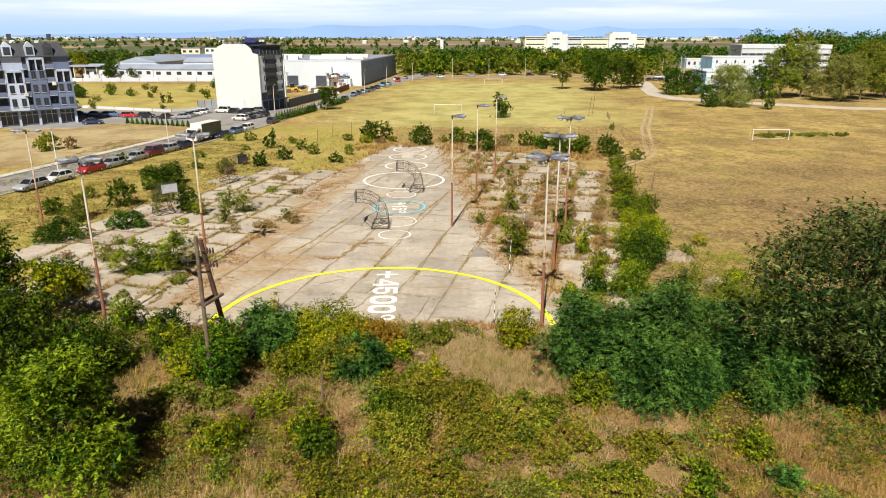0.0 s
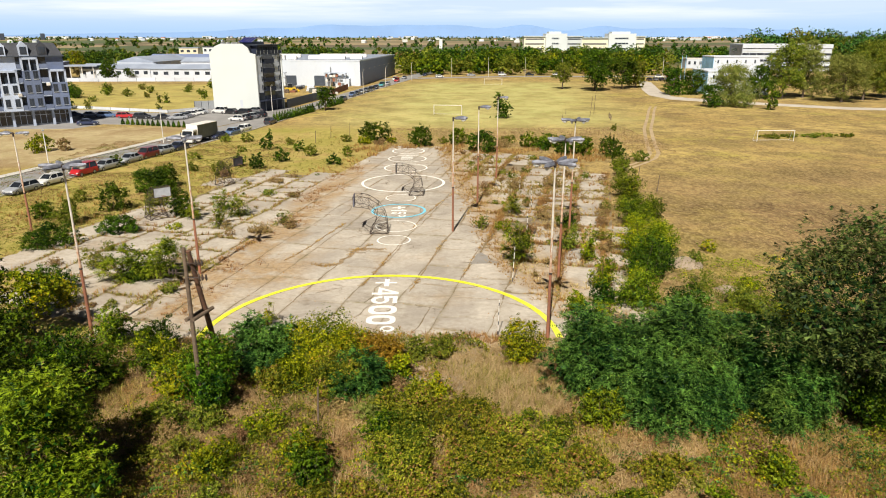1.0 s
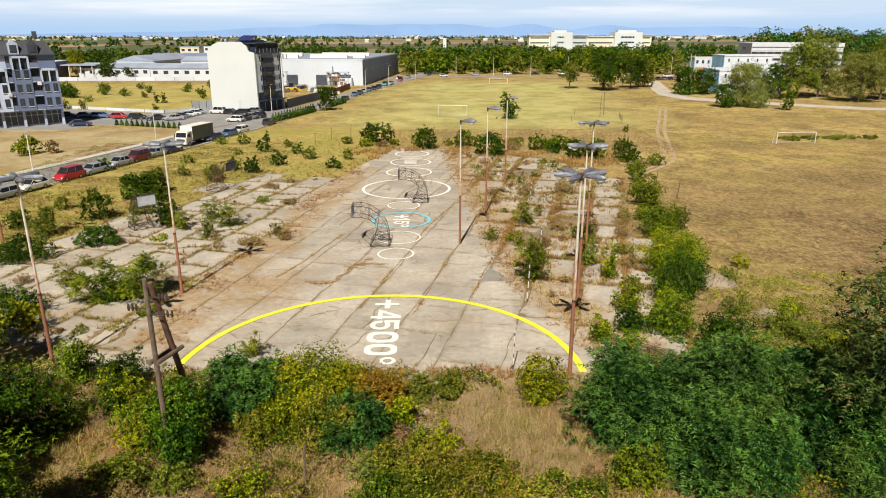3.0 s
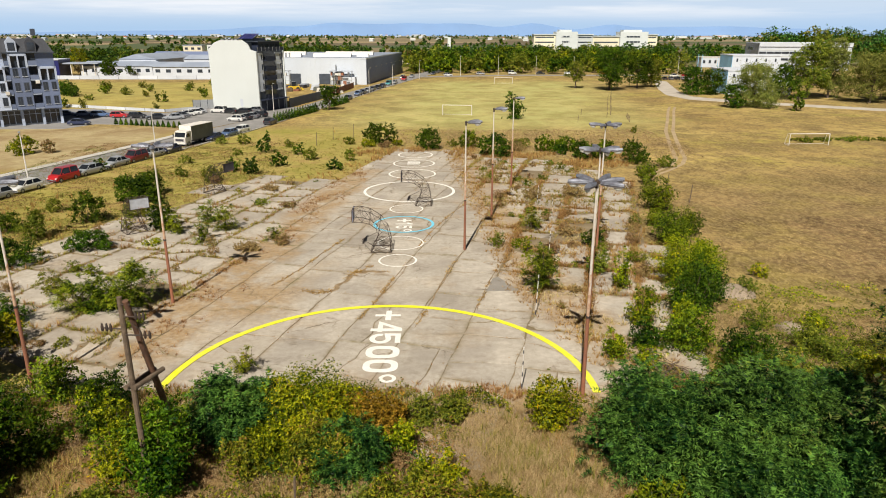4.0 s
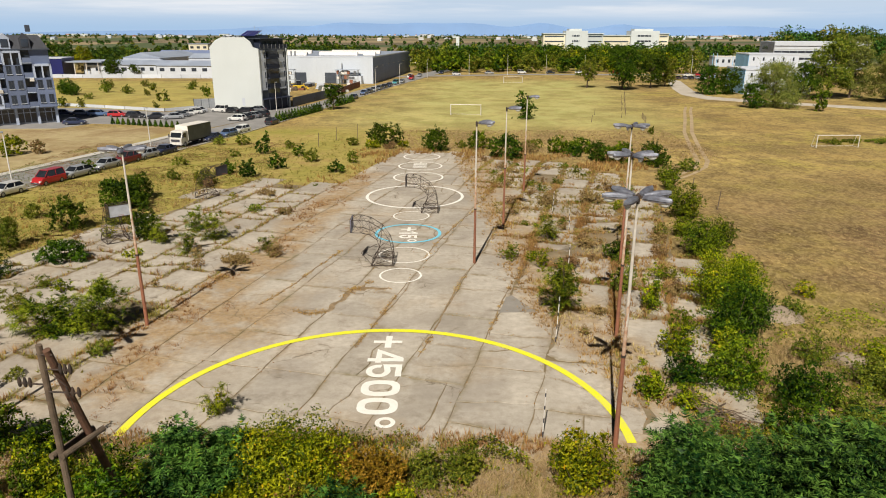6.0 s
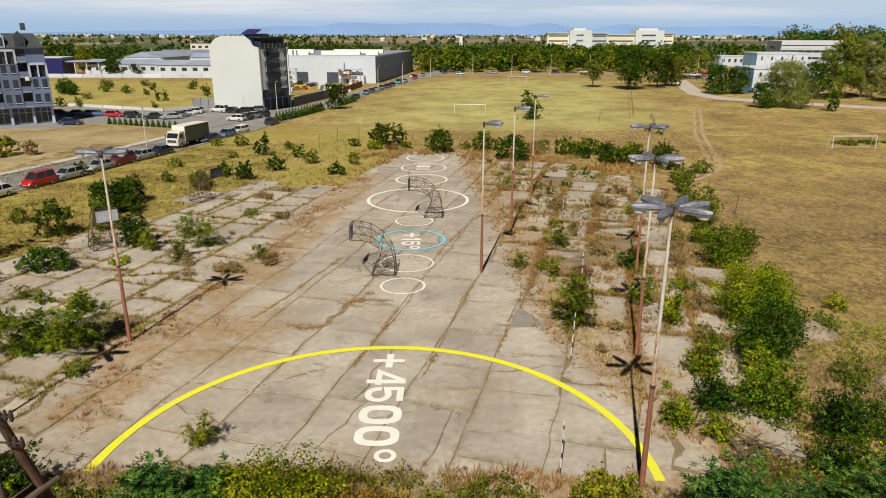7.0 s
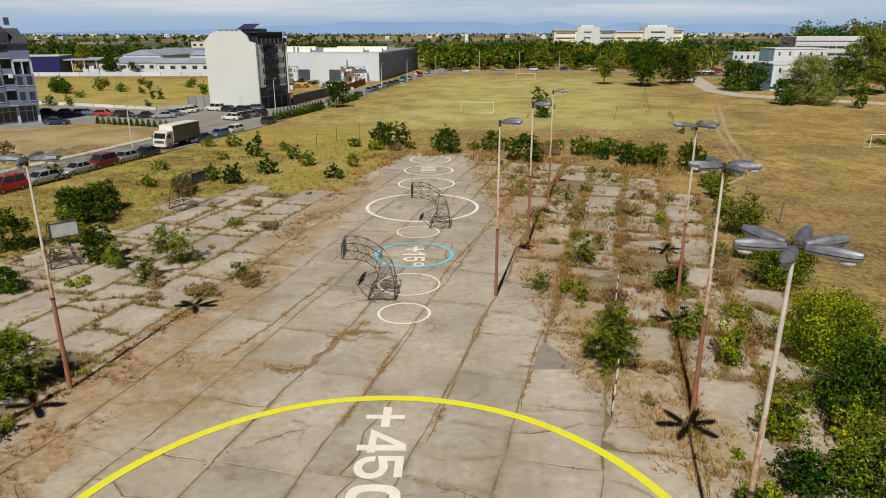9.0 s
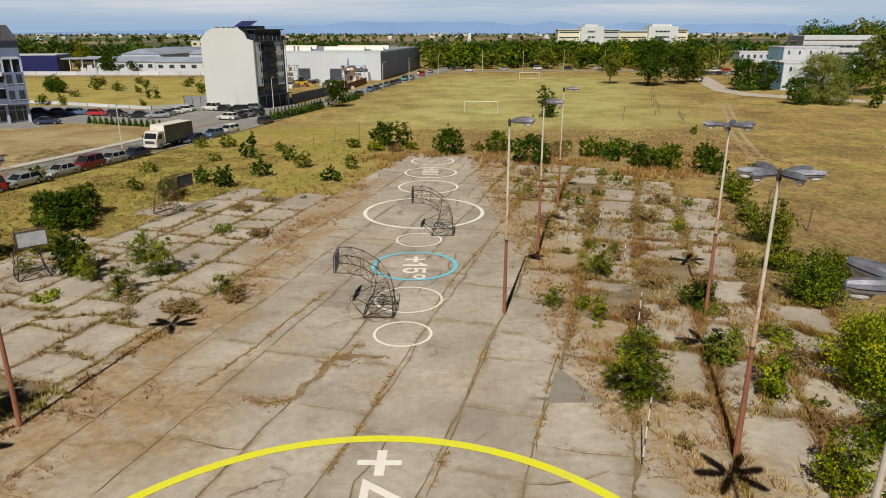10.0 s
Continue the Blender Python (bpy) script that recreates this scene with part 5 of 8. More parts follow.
# thicket in front of the yard
plants([("A", -20.6, 40.3, 1.5, 2.9), ("F", -22.6, 37.4, 2.0, 2.6), ("Y", -17.6, 38.6, 1.1, 2.2, 0.8), ("A", -13.0, 36.3, 1.9, 2.7), ("A", -14.6, 34.6, 1.5, 2.0), ("D", -10.0, 36.6, 1.9, 3.9, 1.1), ("Y", -5.7, 37.0, 2.9, 3.5, 1.1),
        ("Y", -7.4, 35.2, 2.0, 2.3), ("O", -2.7, 36.9, 1.9, 2.4), ("D", -3.5, 34.0, 1.8, 2.5, 1.1), ("B", -0.4, 38.0, 1.0, 1.7), ("B", 1.0, 38.2, 1.1, 1.65), ("R", -4.9, 34.2, 2.4, 2.6), ("R", -8.6, 34.0, 1.6, 1.9), ("F", -11.9, 32.4, 1.8, 4.0, 1.2), ("F", -19.0, 35.4, 1.7, 2.3), ("F", -21.0, 33.6, 1.9, 2.7), ("F", -16.9, 37.2, 1.2, 1.9), ("D", 20.6, 37.4, 2.3, 3.6), ("B", 21.6, 43.6, 1.5, 1.4, 0.7), ("B", 24.2, 46.6, 1.6, 1.6, 0.8), ("B", 24.0, 41.6, 1.7, 1.5, 0.7), ("Y", 26.6, 49.2, 1.2, 1.3, 0.7), ("B", 28.6, 46.0, 1.5, 1.3, 0.7), ("Y", 26.6, 43.4, 1.3, 1.2, 0.7), ("D", 19.6, 30.2, 2.0, 3.4), ("Y", -14.2, 33.2, 1.2, 2.3, 0.8), ("B", -13.6, 30.6, 1.2, 1.5, 0.7), ("Y", -15.9, 36.6, 1.3, 2.2, 0.8), ("Y", -1.6, 35.4, 1.2, 1.8), ("F", -17.6, 39.4, 1.5, 2.4), ("D", -8.7, 37.6, 1.6, 3.0), ("R", -1.2, 30.8, 2.2, 2.0), ("F", -5.2, 25.6, 1.2, 2.4), ("Y", 6.2, 37.6, 1.45, 3.2, 1.2),
        ("Y", -5.9, 26.9, 1.2, 2.1), ("A", -2.2, 29.2, 1.1, 1.6), ("D", 10.4, 34.4, 3.2, 5.3, 1.2), ("D", 14.6, 33.6, 3.7, 6.1, 1.2), ("D", 12.6, 30.6, 2.7, 4.4, 1.1), ("A", 9.6, 30.4, 1.4, 2.3),
        ("D", 15.4, 30.4, 1.8, 3.2), ("D", 20.0, 31.6, 3.2, 5.2, 1.1), ("D", 17.6, 35.0, 2.8, 4.8), ("A", 16.7, 24.9, 1.1, 1.8), ("F", 24.4, 29.4, 2.3, 4.0), ("Y", -27.7, 47.4, 1.2, 2.6), ("F", -30.0, 50.4, 2.0, 2.2), ("B", -11.5, 30.5, 1.2, 1.2, 0.8), ("Y", 0.4, 33.0, 1.6, 1.3),
        ("R", 2.2, 29.8, 2.6, 1.5, 1.1), ("R", -0.8, 27.2, 2.5, 1.7, 1.1), ("R", 5.4, 28.6, 2.4, 1.4, 1.1), ("R", 3.4, 26.4, 2.6, 1.5), ("R", 7.2, 25.8, 2.3, 1.2), ("R", -4.0, 23.6, 2.3, 1.1), ("B", -9.4, 24.0, 1.0, 1.1, 0.6),
        ("R", 0.4, 23.4, 2.5, 1.1), ("W", 4.6, 22.2, 1.8, 0.8, 0.7), ("R", 8.8, 22.6, 2.2, 1.0), ("Y", -10.2, 26.4, 1.7, 1.5), ("Y", -8.4, 29.8, 1.4, 1.3, 0.8), ("R", 11.4, 25.6, 1.8, 1.1), ("A", 13.2, 22.6, 1.3, 1.2),
        ("D", 17.0, 22.8, 0.7, 1.3, 0.7), ("B", -12.6, 27.8, 1.6, 1.0, 0.7), ("R", -2.5, 19.6, 2.8, 1.1), ("R", 3.0, 19.0, 2.8, 1.0), ("A", 8.0, 18.8, 2.2, 1.2), ("Y", -8.2, 19.2, 2.4, 1.5), ("R", 13.0, 18.6, 2.2, 1.0),
        ("F", -24.4, 33.6, 2.6, 3.6), ("B", 20.8, 41.0, 1.6, 1.8, 0.8), ("B", 25.2, 44.5, 1.7, 1.6, 0.7), ("F", 17.4, 41.2, 1.5, 2.0), ("A", 27.5, 39.0, 2.0, 2.2)], "thicket in front of the yard")
tree("A", -16.6, 23.6, 3.6, 6.0, 0.16, leaf=0.17, label="broad green walnut-leaved tree at the thicket's edge", bottom=0.5, fronds=0.5)
tree("F", -21.0, 28.2, 3.3, 7.4, 0.15, leaf=0.20, label="deep green tree in the thicket", bottom=0.5)
tree("Y", -26.6, 41.4, 2.4, 5.4, 0.14, leaf=0.2, label="yellow-green tree among the dark ones", bottom=0.6)
tree("F", -30.4, 40.6, 4.0, 8.2, 0.17, leaf=0.24, label="tall deep green tree beside the yard", bottom=0.6)
tree("F", -27.4, 35.0, 3.4, 6.2, 0.17, leaf=0.24, label="deep green spreading tree beside the yard", bottom=0.5)
tree("E", 23.8, 31.2, 5.6, 11.7, 0.28, leaf=0.2, label="large browning tree at the field's corner", bottom=1.2, fronds=0.6)
tree("E", 27.8, 28.8, 4.0, 8.0, 0.24, leaf=0.22, label="dark tree below the large browning one", bottom=0.5, fronds=0.7)

# seedlings and dead bushes between the slabs
rng_p = random.Random(31)
count = 0
while count < 95:
    x, y = rng_p.uniform(-38, 27), rng_p.uniform(46, 118)
    if not inside(x, y, YARD_EDGE) or weedy(x, y) < 0.8 or (x < 0 and rng_p.random() < 0.6):
        continue
    kind = rng_p.choice("CCCCCCCBBBY")
    r = rng_p.uniform(0.35, 0.95)
    far = max(1.0, math.hypot(x, y - 15) / 62)
    shrub(kind, x, y, r, r * rng_p.uniform(0.7, 1.5), 0.55, "weed_bush", f"{SEEN_AS[kind]} weed bush growing between slabs", leaf=LEAF[kind][0] * far * 0.85, group="weed bushes among the slabs")
    count += 1

# dead brush and low weeds on the floor of the thicket
count = 0
while count < 60:
    x, y = rng_p.uniform(-16, 22), rng_p.uniform(20.5, 36)
    if x > 8 and y > 27.5 or math.hypot((x - 5.2) / 3.4, (y - 34.4) / 3.6) < 1:
        continue
    kind = rng_p.choice("CCCCBBBRWY")
    r = rng_p.uniform(0.4, 1.1)
    shrub(kind, x, y, r, r * rng_p.uniform(0.6, 1.2), 0.6, "weed_bush", f"{SEEN_AS[kind]} weed bush in the thicket", leaf=LEAF[kind][0] * 0.8, group="weed bushes of the thicket")
    count += 1

# ---- grass ----
rng_g = np.random.default_rng(9)


def scatter(n, x0, x1, y0, y1, test=None):
    p = np.stack([rng_g.uniform(x0, x1, n), rng_g.uniform(y0, y1, n), np.full(n, GROUND_Z)], 1)
    if test is not None:
        p = p[np.array([test(x, y) for x, y, _ in p])]
    return p


def patchy(x, y, s, cut):
    return noise.noise(Vector((x * s, y * s, 3.7))) > cut


def off_yard(x, y):
    return not inside(x, y, YARD_EDGE) and y > 16.0 + 3.5 * noise.noise(Vector((x * 0.25, 1.0, 2.0)))


def carpet(name, label, seed, cut, tall, per_m2, kind, leaf, x0=-30, x1=34, y0=14, y1=42):
    """Low tangled growth over the ground before the yard: leaves on a rolling mat, with bare places between."""
    rng = np.random.default_rng(seed)
    n = int((x1 - x0) * (y1 - y0) * per_m2)
    x, y = rng.uniform(x0, x1, n), rng.uniform(y0, y1, n)
    v = np.array([noise.noise(Vector((a * 0.21, b * 0.21, seed))) + 0.45 * noise.noise(Vector((a * 0.7, b * 0.7, seed + 3))) for a, b in zip(x, y)])
    keep = (v > cut) & np.array([off_yard(a, b) for a, b in zip(x, y)])
    # a clearing of dry grass before the court
    keep &= ((x - 5.2) / 4.0) ** 2 + ((y - 34.0) / 4.2) ** 2 > 1.0 + 0.9 * v
    x, y, v = x[keep], y[keep], v[keep]
    top = tall * np.clip((v - cut) / 0.45, 0.15, 1.0)
    bump = np.array([noise.noise(Vector((a * 1.3, b * 1.3, seed + 7))) for a, b in zip(x, y)])
    z = GROUND_Z + top * (0.75 + 0.55 * bump) * (1 - np.abs(rng.normal(0, 0.22, len(x))))
    p = np.stack([x, y, np.maximum(z, 0.02)], 1)
    f = unit(rng.normal(0, 0.8, p.shape) + (0, 0, 0.8))
    ob = new(name, leaf_mesh(name, rng, p, f, leaf, MAT["leaf_" + kind], LEAF[kind][1]))
    return tagged(ob, label, "undergrowth", kind="stuff")


carpet("brambles", "tangled bramble thicket with browning leaves", 3, -0.02, 1.5, 110, "R", 0.125)
carpet("undergrowth", "yellow-green creeping undergrowth", 11, 0.16, 0.9, 70, "Y", 0.12)
carpet("undergrowth", "dark green undergrowth in the thicket", 17, 0.18, 1.2, 80, "D", 0.14)
carpet("undergrowth", "dead brown undergrowth in the thicket", 23, -0.12, 0.5, 75, "C", 0.11)
carpet("undergrowth", "yellow-green weeds at the field's edge", 31, -0.08, 0.7, 46, "Y", 0.14, 16, 38, 38, 58)
carpet("undergrowth", "olive weeds at the field's edge", 37, -0.06, 0.8, 42, "B", 0.14, 16, 38, 36, 56)

P = scatter(15000, -30, 42, 14, 52, lambda x, y: off_yard(x, y) and (y < 41.5 or x > 18) and (patchy(x, y, 0.16, -0.12) or rng_g.random() < 0.3))
tufts("dry_grass", "tall dry straw-coloured grass in the thicket", "grass", rng_g, P, rng_g.uniform(0.15, 0.55, len(P)), rng_g.uniform(0.4, 1.0, len(P)), 15, MAT["dry_grass"], 0.012)
P = scatter(7000, -30, 34, 14, 41.5, lambda x, y: off_yard(x, y) and patchy(x, y, 0.18, 0.05))
tufts("brown_weeds", "tangled brown dead weeds in the thicket", "weeds", rng_g, P, rng_g.uniform(0.15, 0.6, len(P)), rng_g.uniform(0.5, 1.1, len(P)), 16, MAT["brown_weed"], 0.012)
P = scatter(9000, -30, 34, 14, 41.5, lambda x, y: off_yard(x, y) and patchy(x + 50, y, 0.15, 0.0))
tufts("green_weeds", "green and olive weeds in the thicket", "weeds", rng_g, P, rng_g.uniform(0.25, 0.7, len(P)), rng_g.uniform(0.2, 0.5, len(P)), 10, MAT["green_grass"], 0.018)


def thin_out(x, y):
    return off_yard(x, y) and rng_g.random() < min(1.0, max(0.0, (150 - y) / 60)) * (1.0 if patchy(x, y, 0.12, -0.05) else 0.4)


P = scatter(9000, 18, 70, 40, 78, thin_out)
tufts("field_grass", "short dry grass over the open field", "grass", rng_g, P, rng_g.uniform(0.04, 0.13, len(P)), rng_g.uniform(0.3, 0.8, len(P)), 7, MAT["field_grass"], 0.03)
P = scatter(21000, -75, -10, 60, 150, lambda x, y: thin_out(x, y) and x > -66 + 0.26 * (y - 60))
tufts("meadow_grass", "mixed green and dry meadow grass", "grass", rng_g, P, rng_g.uniform(0.05, 0.24, len(P)), rng_g.uniform(0.15, 0.5, len(P)), 6, MAT["green_grass"], 0.04)
P = scatter(3000, -75, -10, 60, 150, lambda x, y: thin_out(x, y) and x > -66 + 0.26 * (y - 60) and patchy(x, y, 0.09, 0.1))
tufts("meadow_weeds", "tall brown weeds in the meadow", "weeds", rng_g, P, rng_g.uniform(0.2, 0.7, len(P)), rng_g.uniform(0.2, 0.6, len(P)), 9, MAT["brown_weed"], 0.04)
P = scatter(8000, -10, 45, 117, 150, off_yard)
tufts("meadow_grass", "dry meadow grass behind the yard", "grass", rng_g, P, rng_g.uniform(0.05, 0.25, len(P)), rng_g.uniform(0.2, 0.6, len(P)), 6, MAT["dry_grass"], 0.05)


# weeds rooted in the joints of the slabs
JOINTS = []
for outline, _ in SLAB_PLAN:
    for (x0, y0), (x1, y1) in zip(outline, outline[1:] + outline[:1]):
        for k in range(max(1, int(math.hypot(x1 - x0, y1 - y0) / 0.3))):
            f = rng_g.random()
            JOINTS.append(drift_off(x0 + (x1 - x0) * f, y0 + (y1 - y0) * f))


def joint_places(n, keep, loose=0.12):
    out = []
    while len(out) < n:
        x, y = JOINTS[int(rng_g.integers(0, len(JOINTS)))]
        if rng_g.random() < keep(x, y):
            out.append((x + rng_g.normal(0, loose), y + rng_g.normal(0, loose), -0.04))
    return np.array(out)


def rough_of(p):
    return np.array([0.22 + 0.78 * weedy(x, y) for x, y, _ in p])


P = joint_places(7600, lambda x, y: 0.045 + 0.95 * weedy(x, y) * (1.0 if patchy(x, y, 0.2, 0.05) else 0.12) * (1.0 if x > 0 else 0.09) * (1.0 if y < 85 else 0.55), 0.22)
tufts("joint_weeds", "dry brown weeds growing from the slab joints", "weeds", rng_g, P, rng_g.uniform(0.1, 0.55, len(P)) * rough_of(P), rng_g.uniform(0.15, 0.6, len(P)) * rough_of(P), 9, MAT["brown_weed"], 0.02)
P = joint_places(3900, lambda x, y: 0.006 + 0.99 * weedy(x, y) * (1.0 if patchy(x + 30, y, 0.16, 0.0) else 0.2) * (1.0 if x > 0 else 0.45), 0.14)
tufts("joint_grass", "yellow-green grass growing from the slab joints", "grass", rng_g, P, rng_g.uniform(0.08, 0.35, len(P)) * rough_of(P), rng_g.uniform(0.12, 0.4, len(P)) * rough_of(P), 9, MAT["green_grass"], 0.025)
P = scatter(13000, -26, -6, 43, 104, lambda x, y: abs(x - (-24.8 + 0.13 * y)) < 2.4 * rng_g.random() + 0.4 and patchy(x, y, 0.35, -0.1))
P[:, 2] = -0.01
tufts("drift_weeds", "low dead weeds on the drift of earth beside the court", "weeds", rng_g, P, rng_g.uniform(0.02, 0.40, len(P)) ** 1.25, rng_g.uniform(0.15, 0.45, len(P)), 9, MAT["brown_weed"], 0.013)
P = scatter(7000, 1, 13, 44, 118, lambda x, y: abs(x - court_edge(y) - 0.7) < 1.5 * rng_g.random() + 0.2)
P[:, 2] = -0.01
tufts("drift_weeds", "dry brown straw and weeds along the edge of the court", "weeds", rng_g, P, rng_g.uniform(0.08, 0.35, len(P)), rng_g.uniform(0.15, 0.45, len(P)), 9, MAT["brown_weed"], 0.020)
P = scatter(1700, -21, 12, 40.0, 42.4, lambda x, y: abs(y - 41.0) < 1.0 * rng_g.random() + 0.1 and patchy(x, y, 0.35, -0.05))
P[:, 2] = -0.03
tufts("edge_weeds", "brown dead weeds along the near edge of the slabs", "weeds", rng_g, P, rng_g.uniform(0.1, 0.5, len(P)), rng_g.uniform(0.15, 0.4, len(P)), 9, MAT["brown_weed"], 0.022)

# a raised joint runs from the near posts along the left of the court, with weeds
P = np.array([(*yard(u, -32.9 + rng_g.normal(0, 0.3)), -0.03) for u in rng_g.uniform(33, 58, 650) if patchy(u, 3.0, 0.5, 0.06)])
tufts("ledge_weeds", "brown weeds along the raised joint beside the court", "weeds", rng_g, P, rng_g.uniform(0.05, 0.28, len(P)), rng_g.uniform(0.15, 0.4, len(P)), 9, MAT["brown_weed"], 0.026)
P = np.array([(*yard(u, -33.3 + rng_g.normal(0, 0.5)), -0.03) for u in rng_g.uniform(33, 52, 500) if patchy(u, 9.0, 0.4, 0.0)])
tufts("ledge_grass", "green weeds along the raised joint beside the court", "weeds", rng_g, P, rng_g.uniform(0.1, 0.4, len(P)), rng_g.uniform(0.15, 0.4, len(P)), 9, MAT["green_grass"], 0.03)

P = scatter(14000, 4, 28, 42, 118, lambda x, y: inside(x, y, YARD_EDGE) and weedy(x, y) > 0.5 and patchy(x, y, 0.24, 0.08) and rng_g.random() < (0.7 if y < 80 else 0.35))
P[:, 2] = -0.02
tufts("yard_straw", "pale straw and dead weeds spread over the slabs", "weeds", rng_g, P, rng_g.uniform(0.08, 0.4, len(P)), rng_g.uniform(0.15, 0.5, len(P)), 10, MAT["dry_grass"], 0.024)
P = scatter(6500, 4, 28, 42, 118, lambda x, y: inside(x, y, YARD_EDGE) and weedy(x, y) > 0.5 and patchy(x + 70, y, 0.3, 0.12) and rng_g.random() < (1.0 if y < 80 else 0.5))
P[:, 2] = -0.02
tufts("yard_weeds", "reddish brown weeds spread over the slabs", "weeds", rng_g, P, rng_g.uniform(0.12, 0.6, len(P)), rng_g.uniform(0.2, 0.55, len(P)), 11, MAT["brown_weed"], 0.022)

# weeds along the widest cracks of the court
CRACKS = [[(-8.9, 56.4), (-7.9, 57.0), (-7.2, 59.2), (-6.6, 61.1), (-5.4, 62.8)], [(-1.2, 49.9), (-0.35, 53.3), (0.64, 57.9), (1.6, 62.9), (2.7, 66.5)], [(-5.2, 51.2), (-4.6, 53.6), (-3.2, 59.9), (-2.5, 62.7)],
          [(3.3, 53.0), (4.4, 58.0), (5.6, 62.0)], [(-6.7, 61.0), (-5.2, 61.6), (-4.0, 61.2)], [(-13.0, 58.0), (-11.6, 61.5), (-10.2, 66.5), (-8.8, 71.0)], [(-1.5, 67.7), (-0.3, 73.3), (1.95, 80.5), (4.1, 86.3)], [(-10.4, 57.2), (-9.0, 56.5)]]
P = []
for n, line in enumerate(CRACKS):
    for (x0, y0), (x1, y1) in zip(line, line[1:]):
        for k in range(int(math.hypot(x1 - x0, y1 - y0) * (60 if n in (0, 4, 7) else 16))):
            f, w = rng_g.random(), 0.22 if n in (0, 4, 7) else 0.10
            if patchy(x0 + (x1 - x0) * f, y0 + (y1 - y0) * f, 0.7, -0.1):
                P.append((x0 + (x1 - x0) * f + rng_g.normal(0, w), y0 + (y1 - y0) * f + rng_g.normal(0, w), -0.01))
P = np.array(P)
tufts("crack_weeds", "low dead weeds along the cracks of the court", "weeds", rng_g, P, rng_g.uniform(0.02, 0.12, len(P)), rng_g.uniform(0.06, 0.24, len(P)), 8, MAT["brown_weed"], 0.018)


def soil_seam(line, wide):
    """A low ragged ridge of earth lying along a crack."""
    rng = np.random.default_rng(int(abs(line[0][0] * 50 + line[0][1] * 9)))
    pts = []
    for (x0, y0), (x1, y1) in zip(line, line[1:]):
        k = max(2, int(math.hypot(x1 - x0, y1 - y0) / 0.22))
        pts += [(x0 + (x1 - x0) * i / k, y0 + (y1 - y0) * i / k) for i in range(k)]
    pts.append(line[-1])
    bm, rows = bmesh.new(), []
    for i, (x, y) in enumerate(pts):
        a, b = pts[max(i - 1, 0)], pts[min(i + 1, len(pts) - 1)]
        d = Vector((b[0] - a[0], b[1] - a[1])).normalized()
        n = Vector((-d.y, d.x))
        w = wide * (0.25 + 0.75 * math.sin(math.pi * min(0.97, max(0.03, i / len(pts)))) ** 0.6) * (0.75 + 0.8 * noise.noise(Vector((x * 1.1, y * 1.1, 5.0))))
        c = Vector((x, y)) + n * 0.5 * wide * noise.noise(Vector((x * 0.9, y * 0.9, 1.0)))
        rows.append([bm.verts.new((*(c + n * w * f * rng.uniform(0.75, 1.2)), z)) for f, z in ((-0.5, -0.03), (-0.22, 0.010), (0.05, 0.017), (0.28, 0.009), (0.5, -0.03))])
    for p, q in zip(rows, rows[1:]):
        for k in range(4):
            bm.faces.new((p[k], p[k + 1], q[k + 1], q[k]))
    return tagged(part("soil_seam", bm, MAT["seam_soil"], None), "brown earth and straw lying along a crack of the slabs", "soil", kind="structure")


for n, line in enumerate(CRACKS):
    soil_seam(line, (0.80, 0.22, 0.16, 0.18, 0.65, 0.30, 0.20, 0.55)[n])
for x, y in ((70, 134), (74, 135), (78, 134.5), (82, 135.5), (86, 135)):
    shrub("B", x, y, 2.2, 0.7, 0.8, "weed_patch", "low green weed patch behind the goal", leaf=0.3, group="weeds behind the goal")


carpet("undergrowth", "olive weeds over the verge", 41, 0.05, 0.32, 26, "B", 0.13, -62, -24, 60, 128)
carpet("undergrowth", "orange-brown dead weeds over the verge", 47, -0.02, 0.4, 34, "C", 0.15, -62, -24, 60, 132)

# ---- a heap of cut branches and bare mounds of earth ----
def brush_pile(x, y, r):
    rng = np.random.default_rng(77)
    ob = thing("brush_pile", "heap of grey cut branches on weedy slabs", "brush", pose(x, y, 0))
    for k in range(34):
        a, b = rng.uniform(0, 6.283), rng.uniform(-0.5, 0.5)
        c = Vector((rng.normal(0, 0.3 * r), rng.normal(0, 0.3 * r), rng.uniform(0.05, 0.45)))
        d = Vector((math.cos(a), math.sin(a), b * 0.7)) * rng.uniform(0.4, 0.9) * r
        p0, p1 = c - d, c + d
        p0.z, p1.z = max(p0.z, 0.0), max(p1.z, 0.02)
        part("branch", tube(bmesh.new(), (p0, c + Vector((0, 0, 0.08)), p1), (0.035, 0.025, 0.008), 5), MAT["twig"], ob)
    return ob


def earth_mound(x, y, r, h):
    rng = np.random.default_rng(int(abs(x) * 10))
    bm = bmesh.new()
    n = 18
    rings = [[bm.verts.new((r * q * math.cos(6.283 * k / n) * rng.uniform(0.85, 1.1), r * q * math.sin(6.283 * k / n) * rng.uniform(0.85, 1.1), z * h + (rng.uniform(-0.08, 0.08) * h if z > 0 else 0) - 0.08)) for k in range(n)]
             for q, z in ((1.0, 0.0), (0.75, 0.45), (0.45, 0.85), (0.15, 1.0))]
    for a, b in zip(rings, rings[1:]):
        for k in range(n):
            bm.faces.new((a[k], a[(k + 1) % n], b[(k + 1) % n], b[k]))
    bm.faces.new(rings[-1])
    ob = part("earth_mound", bm, MAT["mound"], None)
    ob.matrix_basis = pose(x, y, 0)
    return tagged(ob, "low pale mound of dumped earth on dry ground", "mound")


brush_pile(14.4, 43.0, 1.6)
earth_mound(23.9, 56.5, 1.7, 0.6)
earth_mound(24.9, 49.6, 1.2, 0.45)


